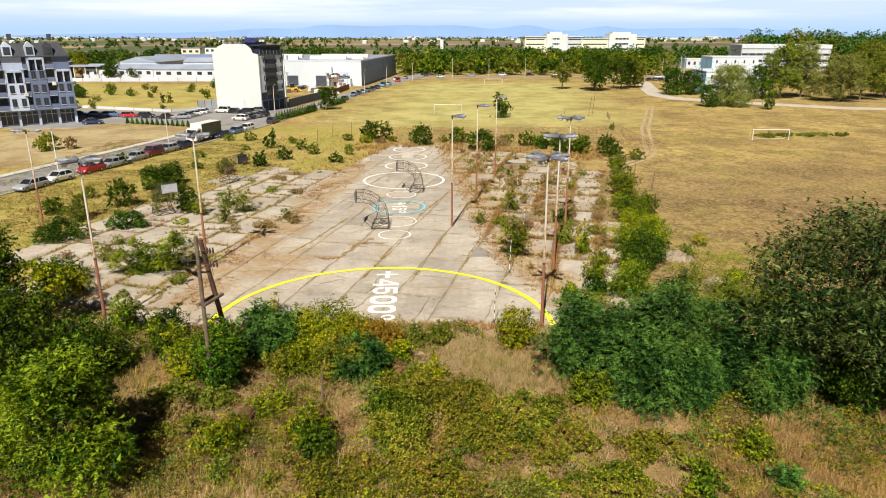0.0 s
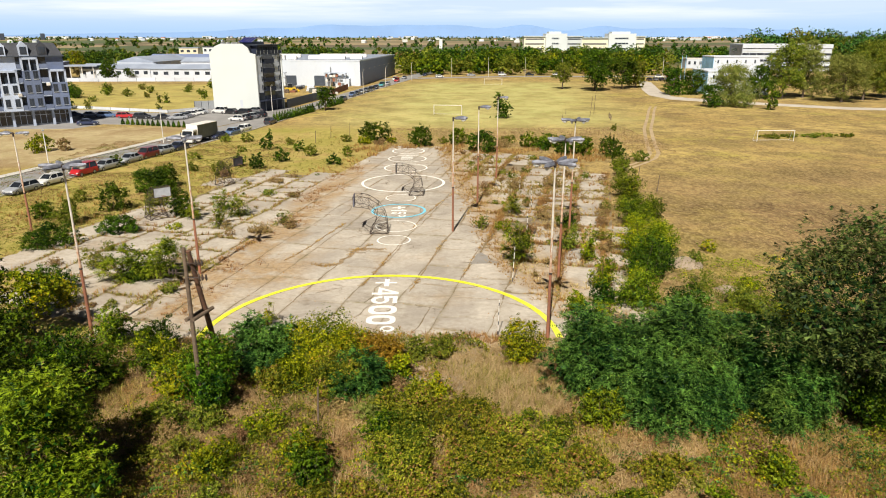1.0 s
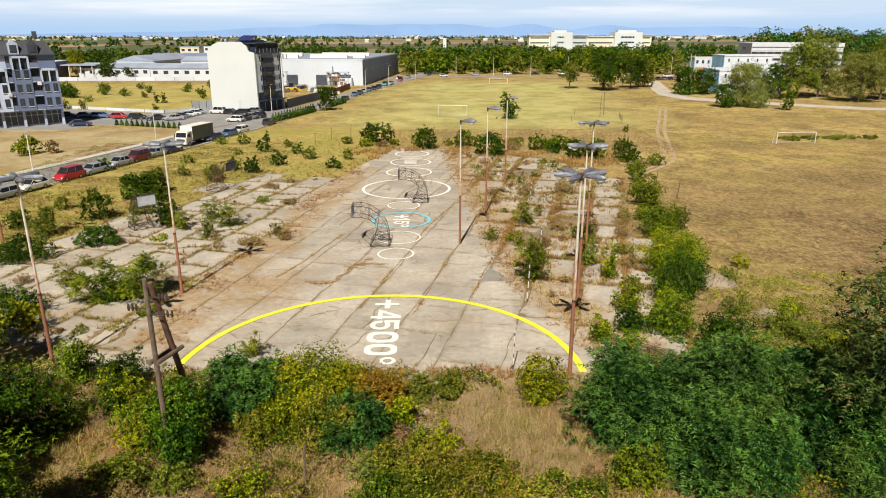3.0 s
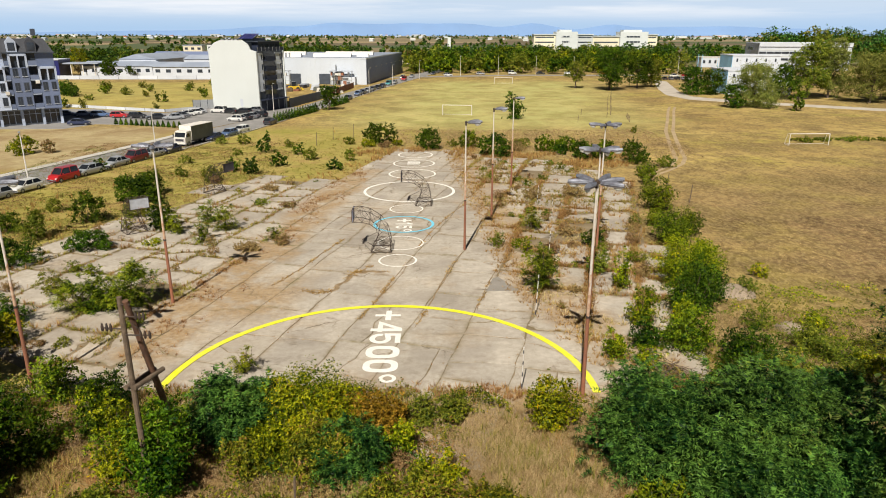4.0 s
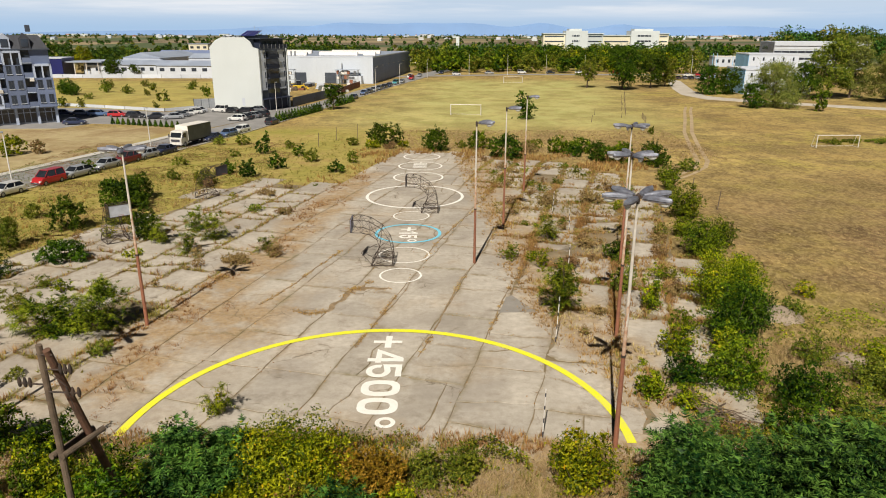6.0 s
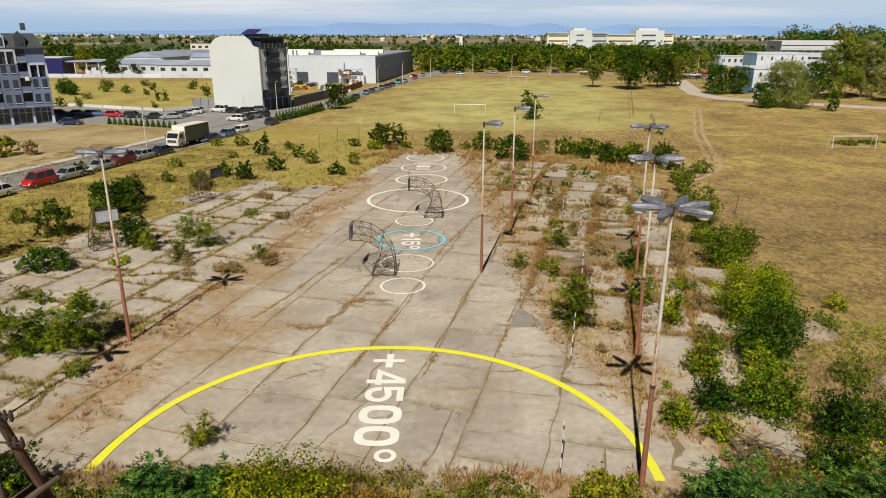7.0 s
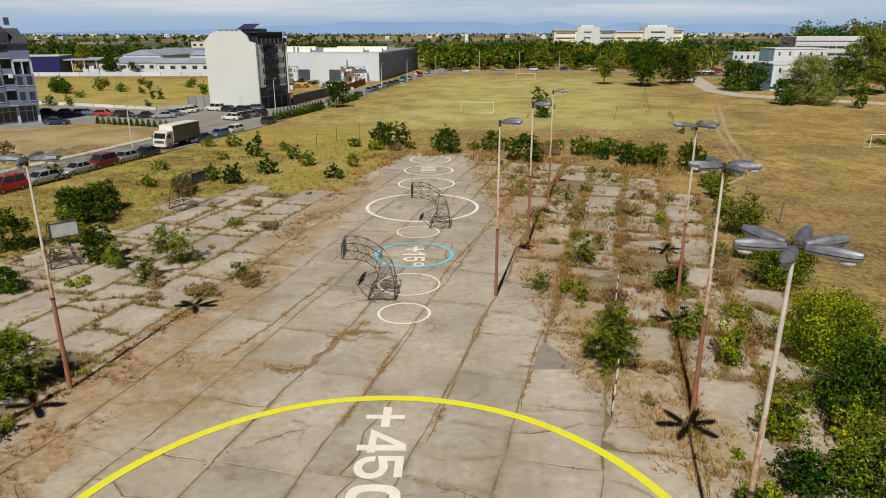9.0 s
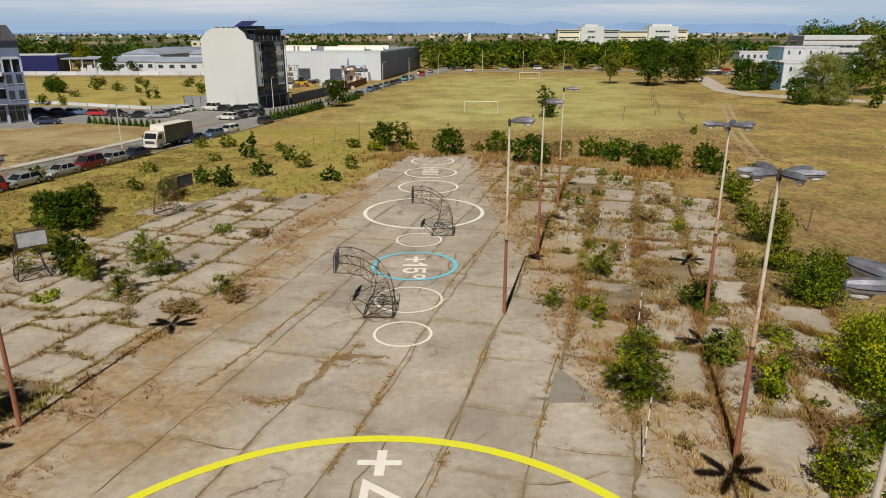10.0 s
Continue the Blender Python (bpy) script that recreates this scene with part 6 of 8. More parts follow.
# ---- flagpoles beyond the path ----
for x, y, h in ((118.0, 318.0, 10.5), (120.2, 319.0, 10.5), (128.5, 322.0, 9.0), (130.5, 323.0, 9.0)):
    ob = thing("flagpole", "tall blue-green metal flagpole beyond the path", "flagpole", pose(x, y, -0.05), "flagpoles")
    part("pole", tube(bmesh.new(), ((0, 0, 0), (0, 0, h)), (0.16, 0.09), 8), MAT["tile_blue"], ob)
    part("finial", tube(bmesh.new(), ((0, 0, h), (0, 0, h + 0.12), (0, 0, h + 0.24)), (0.09, 0.14, 0.03), 8), MAT["grey_metal"], ob)

# dry grass of the clearing
P = scatter(2600, 0.5, 10, 29, 40.6, lambda x, y: ((x - 5.2) / 4.4) ** 2 + ((y - 34.4) / 5.4) ** 2 < 1.0)
tufts("dry_grass", "pale dry grass in a clearing before the court", "grass", rng_g, P, rng_g.uniform(0.1, 0.4, len(P)), rng_g.uniform(0.5, 1.1, len(P)), 16, MAT["dry_grass"], 0.012)

P = scatter(2600, 14, 31, 20, 28, lambda x, y: patchy(x, y, 0.3, -0.15))
tufts("dry_grass", "orange-brown dry grass before the dark trees", "grass", rng_g, P, rng_g.uniform(0.15, 0.55, len(P)), rng_g.uniform(0.4, 1.0, len(P)), 16, MAT["brown_weed"], 0.012)

# dry weeds between the hedge and the slabs
P = scatter(2600, -14, 34, 108, 126, lambda x, y: off_yard(x, y) and patchy(x, y, 0.2, -0.1))
tufts("hedge_weeds", "orange-brown dead weeds below the hedge", "weeds", rng_g, P, rng_g.uniform(0.2, 0.9, len(P)), rng_g.uniform(0.2, 0.6, len(P)), 9, MAT["brown_weed"], 0.05)
P = scatter(2200, 6, 30, 84, 120, lambda x, y: inside(x, y, YARD_EDGE) and weedy(x, y) > 0.6 and patchy(x + 20, y, 0.15, 0.02))
P[:, 2] = -0.02
tufts("yard_grass", "olive and straw grass over the far slabs", "grass", rng_g, P, rng_g.uniform(0.1, 0.45, len(P)), rng_g.uniform(0.2, 0.6, len(P)), 10, MAT["green_grass"], 0.035)

# ---- street and car park ----
def strip(name, left, right, z0, z1, material, label, category="road"):
    """A raised strip between two lines of plan places."""
    bm = bmesh.new()
    rows = [[bm.verts.new((x, y, z)) for (x, y), z in ((a, z0), (a, z1), (b, z1), (b, z0))] for a, b in zip(left, right)]
    for p, q in zip(rows, rows[1:]):
        for k in range(3):
            bm.faces.new((p[k], p[k + 1], q[k + 1], q[k]))
    bm.faces.new(rows[0][::-1])
    bm.faces.new(rows[-1])
    return tagged(part(name, bm, material, None), label, category, kind="structure")


ROAD_R = [(-84, -20), (-68.5, 38), (-52.0, 96), (-44.6, 122), (-38.6, 146), (-34.6, 168), (-30.4, 192), (-25.6, 222), (-18.6, 264), (-6.5, 326), (9.5, 400)]
ROAD_L = [(-93, -18), (-77.5, 40), (-61.2, 98.5), (-54.0, 124.5), (-48.6, 148), (-42.5, 169), (-37.6, 193.5), (-33.0, 223.5), (-26.0, 265), (-14.5, 327), (1.0, 402)]
strip("road", ROAD_L, ROAD_R, -0.2, -0.02, MAT["asphalt"], "pale worn asphalt street")
shift = lambda pts, d: [(x + d, y) for x, y in pts]  # noqa: E731
strip("kerb", shift(ROAD_R, 0.0), shift(ROAD_R, 0.25), -0.2, 0.10, MAT["kerb"], "pale concrete kerb along the street", "kerb")
strip("kerb", shift(ROAD_L, -0.25)[:5], ROAD_L[:5], -0.2, 0.10, MAT["kerb"], "pale concrete kerb along the bare lot", "kerb")
strip("pavement_walk", shift(ROAD_L, -1.9)[1:5], shift(ROAD_L, -0.25)[1:5], -0.2, 0.07, MAT["kerb"], "pale concrete footway beside the bare lot", "pavement")
lot = part("car_park", prism([(-100, 150), (-78.6, 151), (-75.5, 158.6), (-55.5, 155.4), (-49.2, 149.5), (-42.0, 170), (-37.0, 195), (-60, 197), (-64, 186), (-69, 180.5), (-92, 190), (-112, 190)], -0.2, -0.03), MAT["asphalt"], None)
tagged(lot, "grey asphalt car park between the blocks", "car park", kind="structure")
strip("cross_road", [(-30, 326), (40, 346), (180, 346)], [(-30, 318), (40, 338), (180, 338)], -0.2, -0.015, MAT["asphalt"], "grey asphalt cross road beyond the pitch")
strip("path", [(88, 320), (92.6, 299), (81.2, 256), (76.5, 233), (78.5, 217.5), (92, 205), (118, 186), (170, 176)], [(95, 320), (98.2, 299), (86.0, 249), (83.0, 229), (86.5, 222.5), (97, 211), (122, 192), (172, 182)],
      -0.2, -0.02, MAT["gravel"], "pale gravel path along the field", "path")
for off in (-0.75, 0.75):
    mid = [(66, 196), (62.6, 187), (56.2, 168), (49.2, 148), (45.2, 134), (42.6, 124.5), (40.4, 116), (38.2, 111), (35.0, 106.6), (30.5, 101.5)]
    strip("wheel_track", shift(mid, off - 0.36), shift(mid, off + 0.36), -0.1, -0.045, MAT["sand"], "worn wheel track of bare earth in the field", "track")


# ---- vehicles ----
def loft(sections, bm=None):
    """A closed skin over cross sections of equal corner count."""
    bm = bm or bmesh.new()
    rows = [[bm.verts.new(p) for p in s] for s in sections]
    n = len(rows[0])
    for a, b in zip(rows, rows[1:]):
        for k in range(n):
            bm.faces.new((a[k], a[(k + 1) % n], b[(k + 1) % n], b[k]))
    bm.faces.new(rows[0][::-1])
    bm.faces.new(rows[-1])
    return bm


CAR_SHAPES = {  # length, width, bonnet end, belt, roof start, roof end, tail, roof height
    "saloon": (4.5, 1.76, 1.25, 0.92, 2.0, 3.3, 3.95, 1.44),
    "hatchback": (4.1, 1.74, 1.05, 0.95, 1.8, 3.55, 4.0, 1.48),
    "estate": (4.6, 1.76, 1.2, 0.95, 1.95, 4.1, 4.5, 1.48),
    "van": (4.2, 1.76, 0.85, 1.08, 1.55, 3.95, 4.15, 1.85),
    "offroad_car": (4.4, 1.84, 1.15, 1.08, 1.8, 4.05, 4.3, 1.78),
}
CAR_PROTO = {}


def build_car(style, colour):
    ln, wd, bon, belt, r0, r1, tail, top = CAR_SHAPES[style]
    w = wd / 2
    word = style.replace("_", " ")
    ob = thing("car", f"{colour} {word} parked on asphalt" if style.endswith("car") else f"{colour} {word} car parked on asphalt", "car")
    ob.matrix_basis = pose(0, 0, -500)
    paint = MAT["car_" + colour]

    def sec(x, z, ww):
        return [(x, -ww * 0.96, 0.26), (x, -ww, 0.5), (x, -ww * 0.97, z * 0.88), (x, -ww * 0.86, z), (x, ww * 0.86, z), (x, ww * 0.97, z * 0.88), (x, ww, 0.5), (x, ww * 0.96, 0.26)]

    body = loft([sec(0.0, 0.60, w * 0.80), sec(0.12, 0.70, w * 0.93), sec(bon * 0.5, belt - 0.10, w), sec(bon, belt - 0.02, w), sec(ln * 0.5, belt, w), sec(tail, belt + 0.02, w), sec(ln - 0.1, belt - 0.04 if style != "saloon" else belt, w * 0.95), sec(ln, belt - 0.2, w * 0.84)])
    part("body", body, paint, ob)

    tw = w * 0.74
    low = [(bon - 0.02, belt - 0.03), (r0, top - 0.04), (r1, top - 0.04), (tail, belt - 0.01)]
    v = [[(x, -(w * 0.90 if z < belt + 0.1 else tw), z), (x, w * 0.90 if z < belt + 0.1 else tw, z)] for x, z in low]
    for name, quad in (("windscreen", (v[0][0], v[0][1], v[1][1], v[1][0])), ("rear_window", (v[2][0], v[2][1], v[3][1], v[3][0])),
                       ("side_window", (v[0][0], v[1][0], v[2][0], v[3][0])), ("side_window", (v[3][1], v[2][1], v[1][1], v[0][1]))):
        mid = sum((Vector(q) for q in quad), Vector()) / 4
        inner = [tuple(Vector(q) + (Vector((ln / 2, 0, 0.9)) - mid).normalized() * 0.03) for q in quad]
        part(name, loft([quad, inner]), MAT["car_glass"], ob)
    part("roof", boxes((r0 - 0.06, r1 + 0.06, -tw - 0.02, tw + 0.02, top - 0.06, top), bevel=0.025), paint, ob)
    for s in (-1, 1):
        for a, b in (((bon, s * w * 0.9, belt - 0.02), (r0, s * (tw + 0.01), top - 0.03)), ((r0 + (r1 - r0) * 0.45, s * w * 0.905, belt), (r0 + (r1 - r0) * 0.5, s * (tw + 0.012), top - 0.03)),
                     ((tail, s * w * 0.9, belt), (r1, s * (tw + 0.01), top - 0.03))):
            part("pillar", rod((a, b), r=0.035), paint, ob)
        part("headlight", boxes((0.02, 0.2, s * w * 0.78 - 0.16, s * w * 0.78 + 0.12, 0.56, 0.70), bevel=0.02), MAT["headlight"], ob)
        part("taillight", boxes((ln - 0.16, ln - 0.01, s * w * 0.76 - 0.1, s * w * 0.76 + 0.1, 0.62, 0.86), bevel=0.02), MAT["taillight"], ob)
        part("mirror", boxes((bon + 0.28, bon + 0.42, s * (w + 0.08) - 0.08, s * (w + 0.08) + 0.08, belt, belt + 0.13), bevel=0.02), paint, ob)
        for x in (0.78, ln - 0.85):
            wheel = bmesh.new()
            tube(wheel, ((x, s * w * 0.80, 0.31), (x, s * (w + 0.005), 0.31)), (0.315, 0.315), 16)
            tyre = part("wheel", wheel, MAT["tyre"], ob)
            part("rim", tube(bmesh.new(), ((x, s * (w + 0.006), 0.31), (x, s * (w + 0.014), 0.31)), (0.2, 0.17), 12), MAT["rim"], tyre)
    part("number_plate", boxes((-0.012, 0.02, -0.26, 0.26, 0.38, 0.49)), MAT["plate"], ob)
    part("front_bumper", boxes((-0.03, 0.12, -w * 0.84, w * 0.84, 0.28, 0.46), bevel=0.03), MAT["board_dark"], ob)
    part("rear_bumper", boxes((ln - 0.1, ln + 0.03, -w * 0.84, w * 0.84, 0.30, 0.5), bevel=0.03), MAT["board_dark"], ob)
    return ob, ln


def park(style, colour, x, y, heading, group):
    """heading: degrees from +x that the car's nose points."""
    key = (style, colour)
    m = lambda ln: pose(x, y, -0.02, 0, 0, heading + 180) @ Matrix.Translation((-ln / 2, 0, 0))  # noqa: E731
    if key not in CAR_PROTO:
        ob, ln = build_car(style, colour)
        CAR_PROTO[key] = (ob, ln)
        ob.matrix_basis = m(ln)
    else:
        src, ln = CAR_PROTO[key]
        ob = copy_thing(src, m(ln))
    ob["group"] = group
    return ob


G1 = "cars along the street"
park("estate", "silver", -53.6, 87.2, -106, G1)
park("hatchback", "white", -52.6, 92.4, -106, G1)
park("van", "red", -51.1, 98.8, -106, G1)
park("estate", "silver", -49.8, 103.2, -106, G1)
park("saloon", "silver", -48.6, 109.2, -106, G1)
park("offroad_car", "maroon", -47.5, 113.4, -106, G1)
park("hatchback", "silver", -46.3, 117.4, -106, G1)
park("saloon", "navy", -45.1, 121.6, -106, G1)
park("saloon", "navy", -41.9, 135.4, -105, G1)
park("hatchback", "blue", -40.6, 140.7, -105, G1)
park("estate", "white", -39.6, 145.6, -105, G1)
park("hatchback", "black", -36.6, 158.4, 80, G1)
for st, c, x, y in (("estate", "silver", -31.9, 185.0), ("saloon", "navy", -26.6, 216.5), ("hatchback", "blue", -25.2, 231.5), ("saloon", "black", -24.3, 237.6), ("estate", "silver", -23.3, 243.5), ("hatchback", "grey", -22.2, 250.2), ("saloon", "black", -20.9, 257.0),
                    ("hatchback", "navy", -19.8, 264.0), ("van", "teal", -18.2, 276.0), ("saloon", "silver", -16.4, 284.0), ("van", "red", -13.4, 303.0), ("van", "white", -14.5, 312.0), ("saloon", "silver", -10.8, 324.0), ("hatchback", "navy", -1.0, 346.0)):
    park(st, c, x, y, -100, G1)
G2 = "cars in the car park"
for st, c, x, y, a in (("saloon", "navy", -89.8, 173.9, 24), ("saloon", "navy", -85.2, 173.0, 20), ("estate", "blue", -80.8, 172.4, 10), ("hatchback", "red", -75.6, 170.8, 2), ("hatchback", "black", -70.8, 169.6, -6), ("saloon", "black", -65.6, 167.5, -160),
                       ("saloon", "silver", -61.3, 167.2, -150), ("saloon", "grey", -61.2, 170.6, -150), ("hatchback", "white", -60.8, 173.6, -150), ("estate", "white", -60.3, 176.6, -150), ("saloon", "silver", -60.0, 179.6, -150), ("saloon", "navy", -78.4, 157.2, 14),
                       ("offroad_car", "white", -55.0, 181.0, 160), ("saloon", "black", -51.8, 179.9, 158), ("estate", "black", -48.4, 179.3, 158), ("saloon", "grey", -46.2, 182.4, 158),
                       ("hatchback", "white", -45.8, 164.0, 164), ("saloon", "black", -45.0, 166.9, 164), ("saloon", "grey", -44.0, 169.6, 164), ("hatchback", "black", -42.6, 172.2, 164)):
    park(st, c, x, y, a, G2)


G3 = "cars beyond the pitch"
for st, c, x, y, a in (("hatchback", "white", 6.0, 334.5, 16), ("saloon", "silver", 22.0, 345.0, 16), ("van", "white", 38.0, 348.5, 5), ("saloon", "black", 52.0, 349.0, 0), ("estate", "white", 66.0, 349.0, 0), ("hatchback", "red", 84.0, 349.0, 0),
                       ("saloon", "black", 100.5, 309.0, 88), ("hatchback", "grey", 103.2, 309.0, 90), ("estate", "black", 105.9, 309.2, 92), ("saloon", "silver", 108.6, 309.0, 90), ("van", "white", 111.4, 309.4, 90), ("saloon", "white", 112.0, 330.0, 0), ("hatchback", "red", 118.0, 331.0, 0)):
    park(st, c, x, y, a, G3)


def truck():
    ob = thing("truck", "white box truck with a grey-green tarpaulin body, parked", "truck", pose(-44.3, 131.6, -0.02, 0, 0, -106))
    part("cab", loft([[(x, -w, 0.45), (x, -w, z), (x, -w * 0.93, z + 0.12), (x, w * 0.93, z + 0.12), (x, w, z), (x, w, 0.45)] for x, w, z in ((4.3, 1.15, 1.45), (4.15, 1.2, 1.6), (3.75, 1.2, 2.55), (2.55, 1.2, 2.65))]), MAT["white_metal"], ob)
    part("windscreen", loft([[(4.19, -1.05, 1.62), (4.19, 1.05, 1.62), (3.82, 1.02, 2.45), (3.82, -1.02, 2.45)], [(4.22, -1.05, 1.63), (4.22, 1.05, 1.63), (3.86, 1.02, 2.46), (3.86, -1.02, 2.46)]]), MAT["car_glass"], ob)
    for s in (-1, 1):
        part("side_window", boxes((2.95, 3.65, s * 1.205 - 0.01, s * 1.205 + 0.01, 1.65, 2.35)), MAT["car_glass"], ob)
        part("headlight", boxes((4.22, 4.32, s * 0.9 - 0.16, s * 0.9 + 0.16, 0.72, 0.9)), MAT["headlight"], ob)
        part("mirror", boxes((4.0, 4.08, s * 1.38 - 0.1, s * 1.38 + 0.1, 1.7, 2.2)), MAT["board_dark"], ob)
        for x in (3.4, -1.9, -2.95):
            t = part("wheel", tube(bmesh.new(), ((x, s * 0.9, 0.48), (x, s * 1.2, 0.48)), (0.49, 0.49), 16), MAT["tyre"], ob)
            part("rim", tube(bmesh.new(), ((x, s * 1.2, 0.48), (x, s * 1.22, 0.48)), (0.27, 0.22), 12), MAT["rim"], t)
    part("grille", boxes((4.28, 4.33, -0.85, 0.85, 0.95, 1.35), bevel=0.01), MAT["board_dark"], ob)
    part("bumper", boxes((4.2, 4.42, -1.15, 1.15, 0.42, 0.68), bevel=0.04), MAT["white_metal"], ob)
    part("chassis", boxes((-4.2, 4.0, -0.45, 0.45, 0.55, 0.85)), MAT["board_dark"], ob)
    part("box_body", boxes((-4.3, 2.35, -1.25, 1.25, 0.95, 3.42), bevel=0.03), MAT["tarp"], ob, "grey-green tarpaulin box")
    part("box_roof", boxes((-4.32, 2.37, -1.27, 1.27, 3.42, 3.5), bevel=0.02), MAT["white_metal"], ob)
    part("box_strip", boxes((-4.3, 2.35, -1.262, -1.252, 2.9, 3.4)), MAT["white_metal"], ob)
    part("box_front", boxes((2.35, 2.4, -1.25, 1.25, 0.95, 3.42)), MAT["white_metal"], ob)
    return ob


truck()


# ---- buildings ----
def windows(parent, rows, y, depth=0.12, sill=True, mat="window"):
    """Windows on a wall that faces -y at the given y: rows of x0, x1, z0, z1."""
    for x0, x1, z0, z1 in rows:
        fr = part("window", boxes((x0, x1, y - 0.05, y + 0.02, z1 - 0.07, z1), (x0, x1, y - 0.05, y + 0.02, z0, z0 + 0.07), (x0, x0 + 0.07, y - 0.05, y + 0.02, z0, z1), (x1 - 0.07, x1, y - 0.05, y + 0.02, z0, z1),
                                  ((x0 + x1) / 2 - 0.03, (x0 + x1) / 2 + 0.03, y - 0.05, y + 0.02, z0, z1)), MAT["dark_panel"], parent)
        part("pane", boxes((x0 + 0.05, x1 - 0.05, y - 0.025, y - 0.005, z0 + 0.05, z1 - 0.05)), MAT[mat], fr)
        if sill:
            part("sill", boxes((x0 - 0.08, x1 + 0.08, y - 0.16, y + 0.02, z0 - 0.07, z0)), MAT["pale_plaster"], fr)


def apartment_block():
    # its front runs from the corner beside the car park away to the left; local x along the front, -y to the street
    ob = thing("apartment_building", "grey and white apartment block with balconies and a dark mansard roof", "building", pose(-83.3, 160.3, 0, 0, 0, 36) @ Matrix.Diagonal((1, 1, 1.085, 1)))
    # right end is blue-grey, made darker to carry that front's shade in its colour
    part("wall", boxes((-44, -9.4, 0.4, 13, 3.2, 14.2)), MAT["cool_plaster"], ob, "pale plaster")
    part("wall", boxes((-9.4, 0, 0.4, 13, 3.2, 14.2)), MAT["grey_plaster"], ob, "blue-grey plaster with shade put into its colour")
    part("shop_floor", boxes((-44, -0.3, 1.3, 12.7, -0.1, 3.2)), MAT["grey_panel"], ob)
    for x in range(-44, 0, 4):
        part("column", boxes((x, x + 0.5, 0.4, 1.2, -0.1, 3.2)), MAT["cool_plaster"], ob)
        win = part("shop_window", boxes((x + 0.6, x + 3.9, 1.22, 1.3, 0.3, 2.85)), MAT["window"], ob)
        part("mullion", boxes((x + 1.6, x + 1.72, 1.17, 1.3, 0.3, 2.85), (x + 2.8, x + 2.92, 1.17, 1.3, 0.3, 2.85), (x + 0.6, x + 3.9, 1.18, 1.3, 2.1, 2.2)), MAT["cool_plaster"], win)
    part("column", boxes((-0.5, 0, 0.4, 1.2, -0.1, 3.2)), MAT["cool_plaster"], ob)
    # projecting bays
    for x0, x1, top, mt in ((-3.4, 0.0, 11.4, "grey_plaster"), (-8.6, -5.2, 13.9, "grey_plaster"), (-13.2, -9.6, 11.4, "cool_plaster"), (-22.5, -17.4, 13.9, "cool_plaster"), (-31.0, -26.5, 13.9, "cool_plaster"), (-40, -36, 13.9, "cool_plaster")):
        bay = part("bay", boxes((x0, x1, -0.9, 0.42, 3.25, top - 2.6)), MAT[mt], ob)
        part("loggia_frame", boxes((x0, x0 + 0.35, -0.95, 0.42, top - 2.6, top), (x1 - 0.35, x1, -0.95, 0.42, top - 2.6, top), (x0, x1, -0.95, 0.42, top - 0.4, top), ((x0 + x1) / 2 - 0.12, (x0 + x1) / 2 + 0.12, -0.92, 0.4, top - 2.6, top - 0.4)), MAT["cool_plaster"], bay, "pale framed loggia")
        part("loggia_glass", boxes((x0 + 0.35, x1 - 0.35, -0.3, -0.26, top - 2.6, top - 0.4)), MAT["window"], bay)
        n = 0
        while 4.1 + 2.75 * n + 1.5 < top - 2.7:
            z = 4.1 + 2.75 * n
            windows(ob, [(x0 + 0.4, x0 + 1.35, z, z + 1.6), (x1 - 1.35, x1 - 0.4, z, z + 1.6)], -0.9)
            n += 1
    # balconies
    for x0, x1 in ((-5.1, -3.5), (-9.5, -8.7), (-17.2, -13.4), (-26.3, -22.7), (-35.8, -31.2)):
        for n in range(4):
            z = 3.3 + 2.75 * n
            bal = part("balcony", boxes((x0, x1, -0.95, 0.42, z, z + 0.18)), MAT["cool_plaster"], ob)
            part("parapet", boxes((x0, x1, -0.98, -0.85, z + 0.18, z + 1.05)), MAT["grey_plaster"], bal)
            part("recess", boxes((x0 + 0.05, x1 - 0.05, 0.3, 0.39, z + 0.2, z + 2.5)), MAT["window"], bal)
            part("rail", boxes((x0, x1, -0.95, -0.9, z + 1.05, z + 1.12)), MAT["dark_panel"], bal)
    # mansard
    bm = loft([[(-44.2, 0.0, 14.2), (-44.2, 13.2, 14.2), (-44.2, 11.4, 16.7), (-44.2, 1.5, 16.7)], [(0.1, 0.0, 14.2), (0.1, 13.2, 14.2), (-1.2, 11.4, 16.7), (-1.2, 1.5, 16.7)]])
    roof = part("roof", bm, MAT["slate"], ob, "dark mansard roof")
    part("cornice", boxes((-44.3, 0.25, -0.35, 13.3, 14.0, 14.22)), MAT["dark_panel"], ob)
    for x in (-4.0, -7.6, -12.0, -15.8, -20, -25, -30, -36):
        bm = loft([[(x - 0.95, y, 14.2), (x + 0.95, y, 14.2), (x + 0.95, y, 16.2), (x, y, 17.1), (x - 0.95, y, 16.2)] for y in (-0.1, 3.0)])
        d = part("dormer", bm, MAT["cool_plaster" if x in (-7.6, -12.0, -15.8, -25) else "slate"], roof)
        part("dormer_window", boxes((x - 0.65, x + 0.65, -0.16, -0.09, 14.5, 16.0)), MAT["window"], roof)
    for x in (-3.0, -11.0, -18.0, -28.0):
        part("chimney", boxes((x, x + 0.9, 5.0, 5.8, 17.3, 18.6), bevel=0.04), MAT["dark_panel"], roof)
    for x, z in ((-4.3, 8.2), (-10.2, 6.2), (-18.0, 5.6), (-18.2, 8.4), (-23.0, 6.5)):
        part("air_conditioner", boxes((x, x + 0.8, -1.25, -0.9, z, z + 0.6), bevel=0.03), MAT["white_metal"], ob)
    return ob


apartment_block()


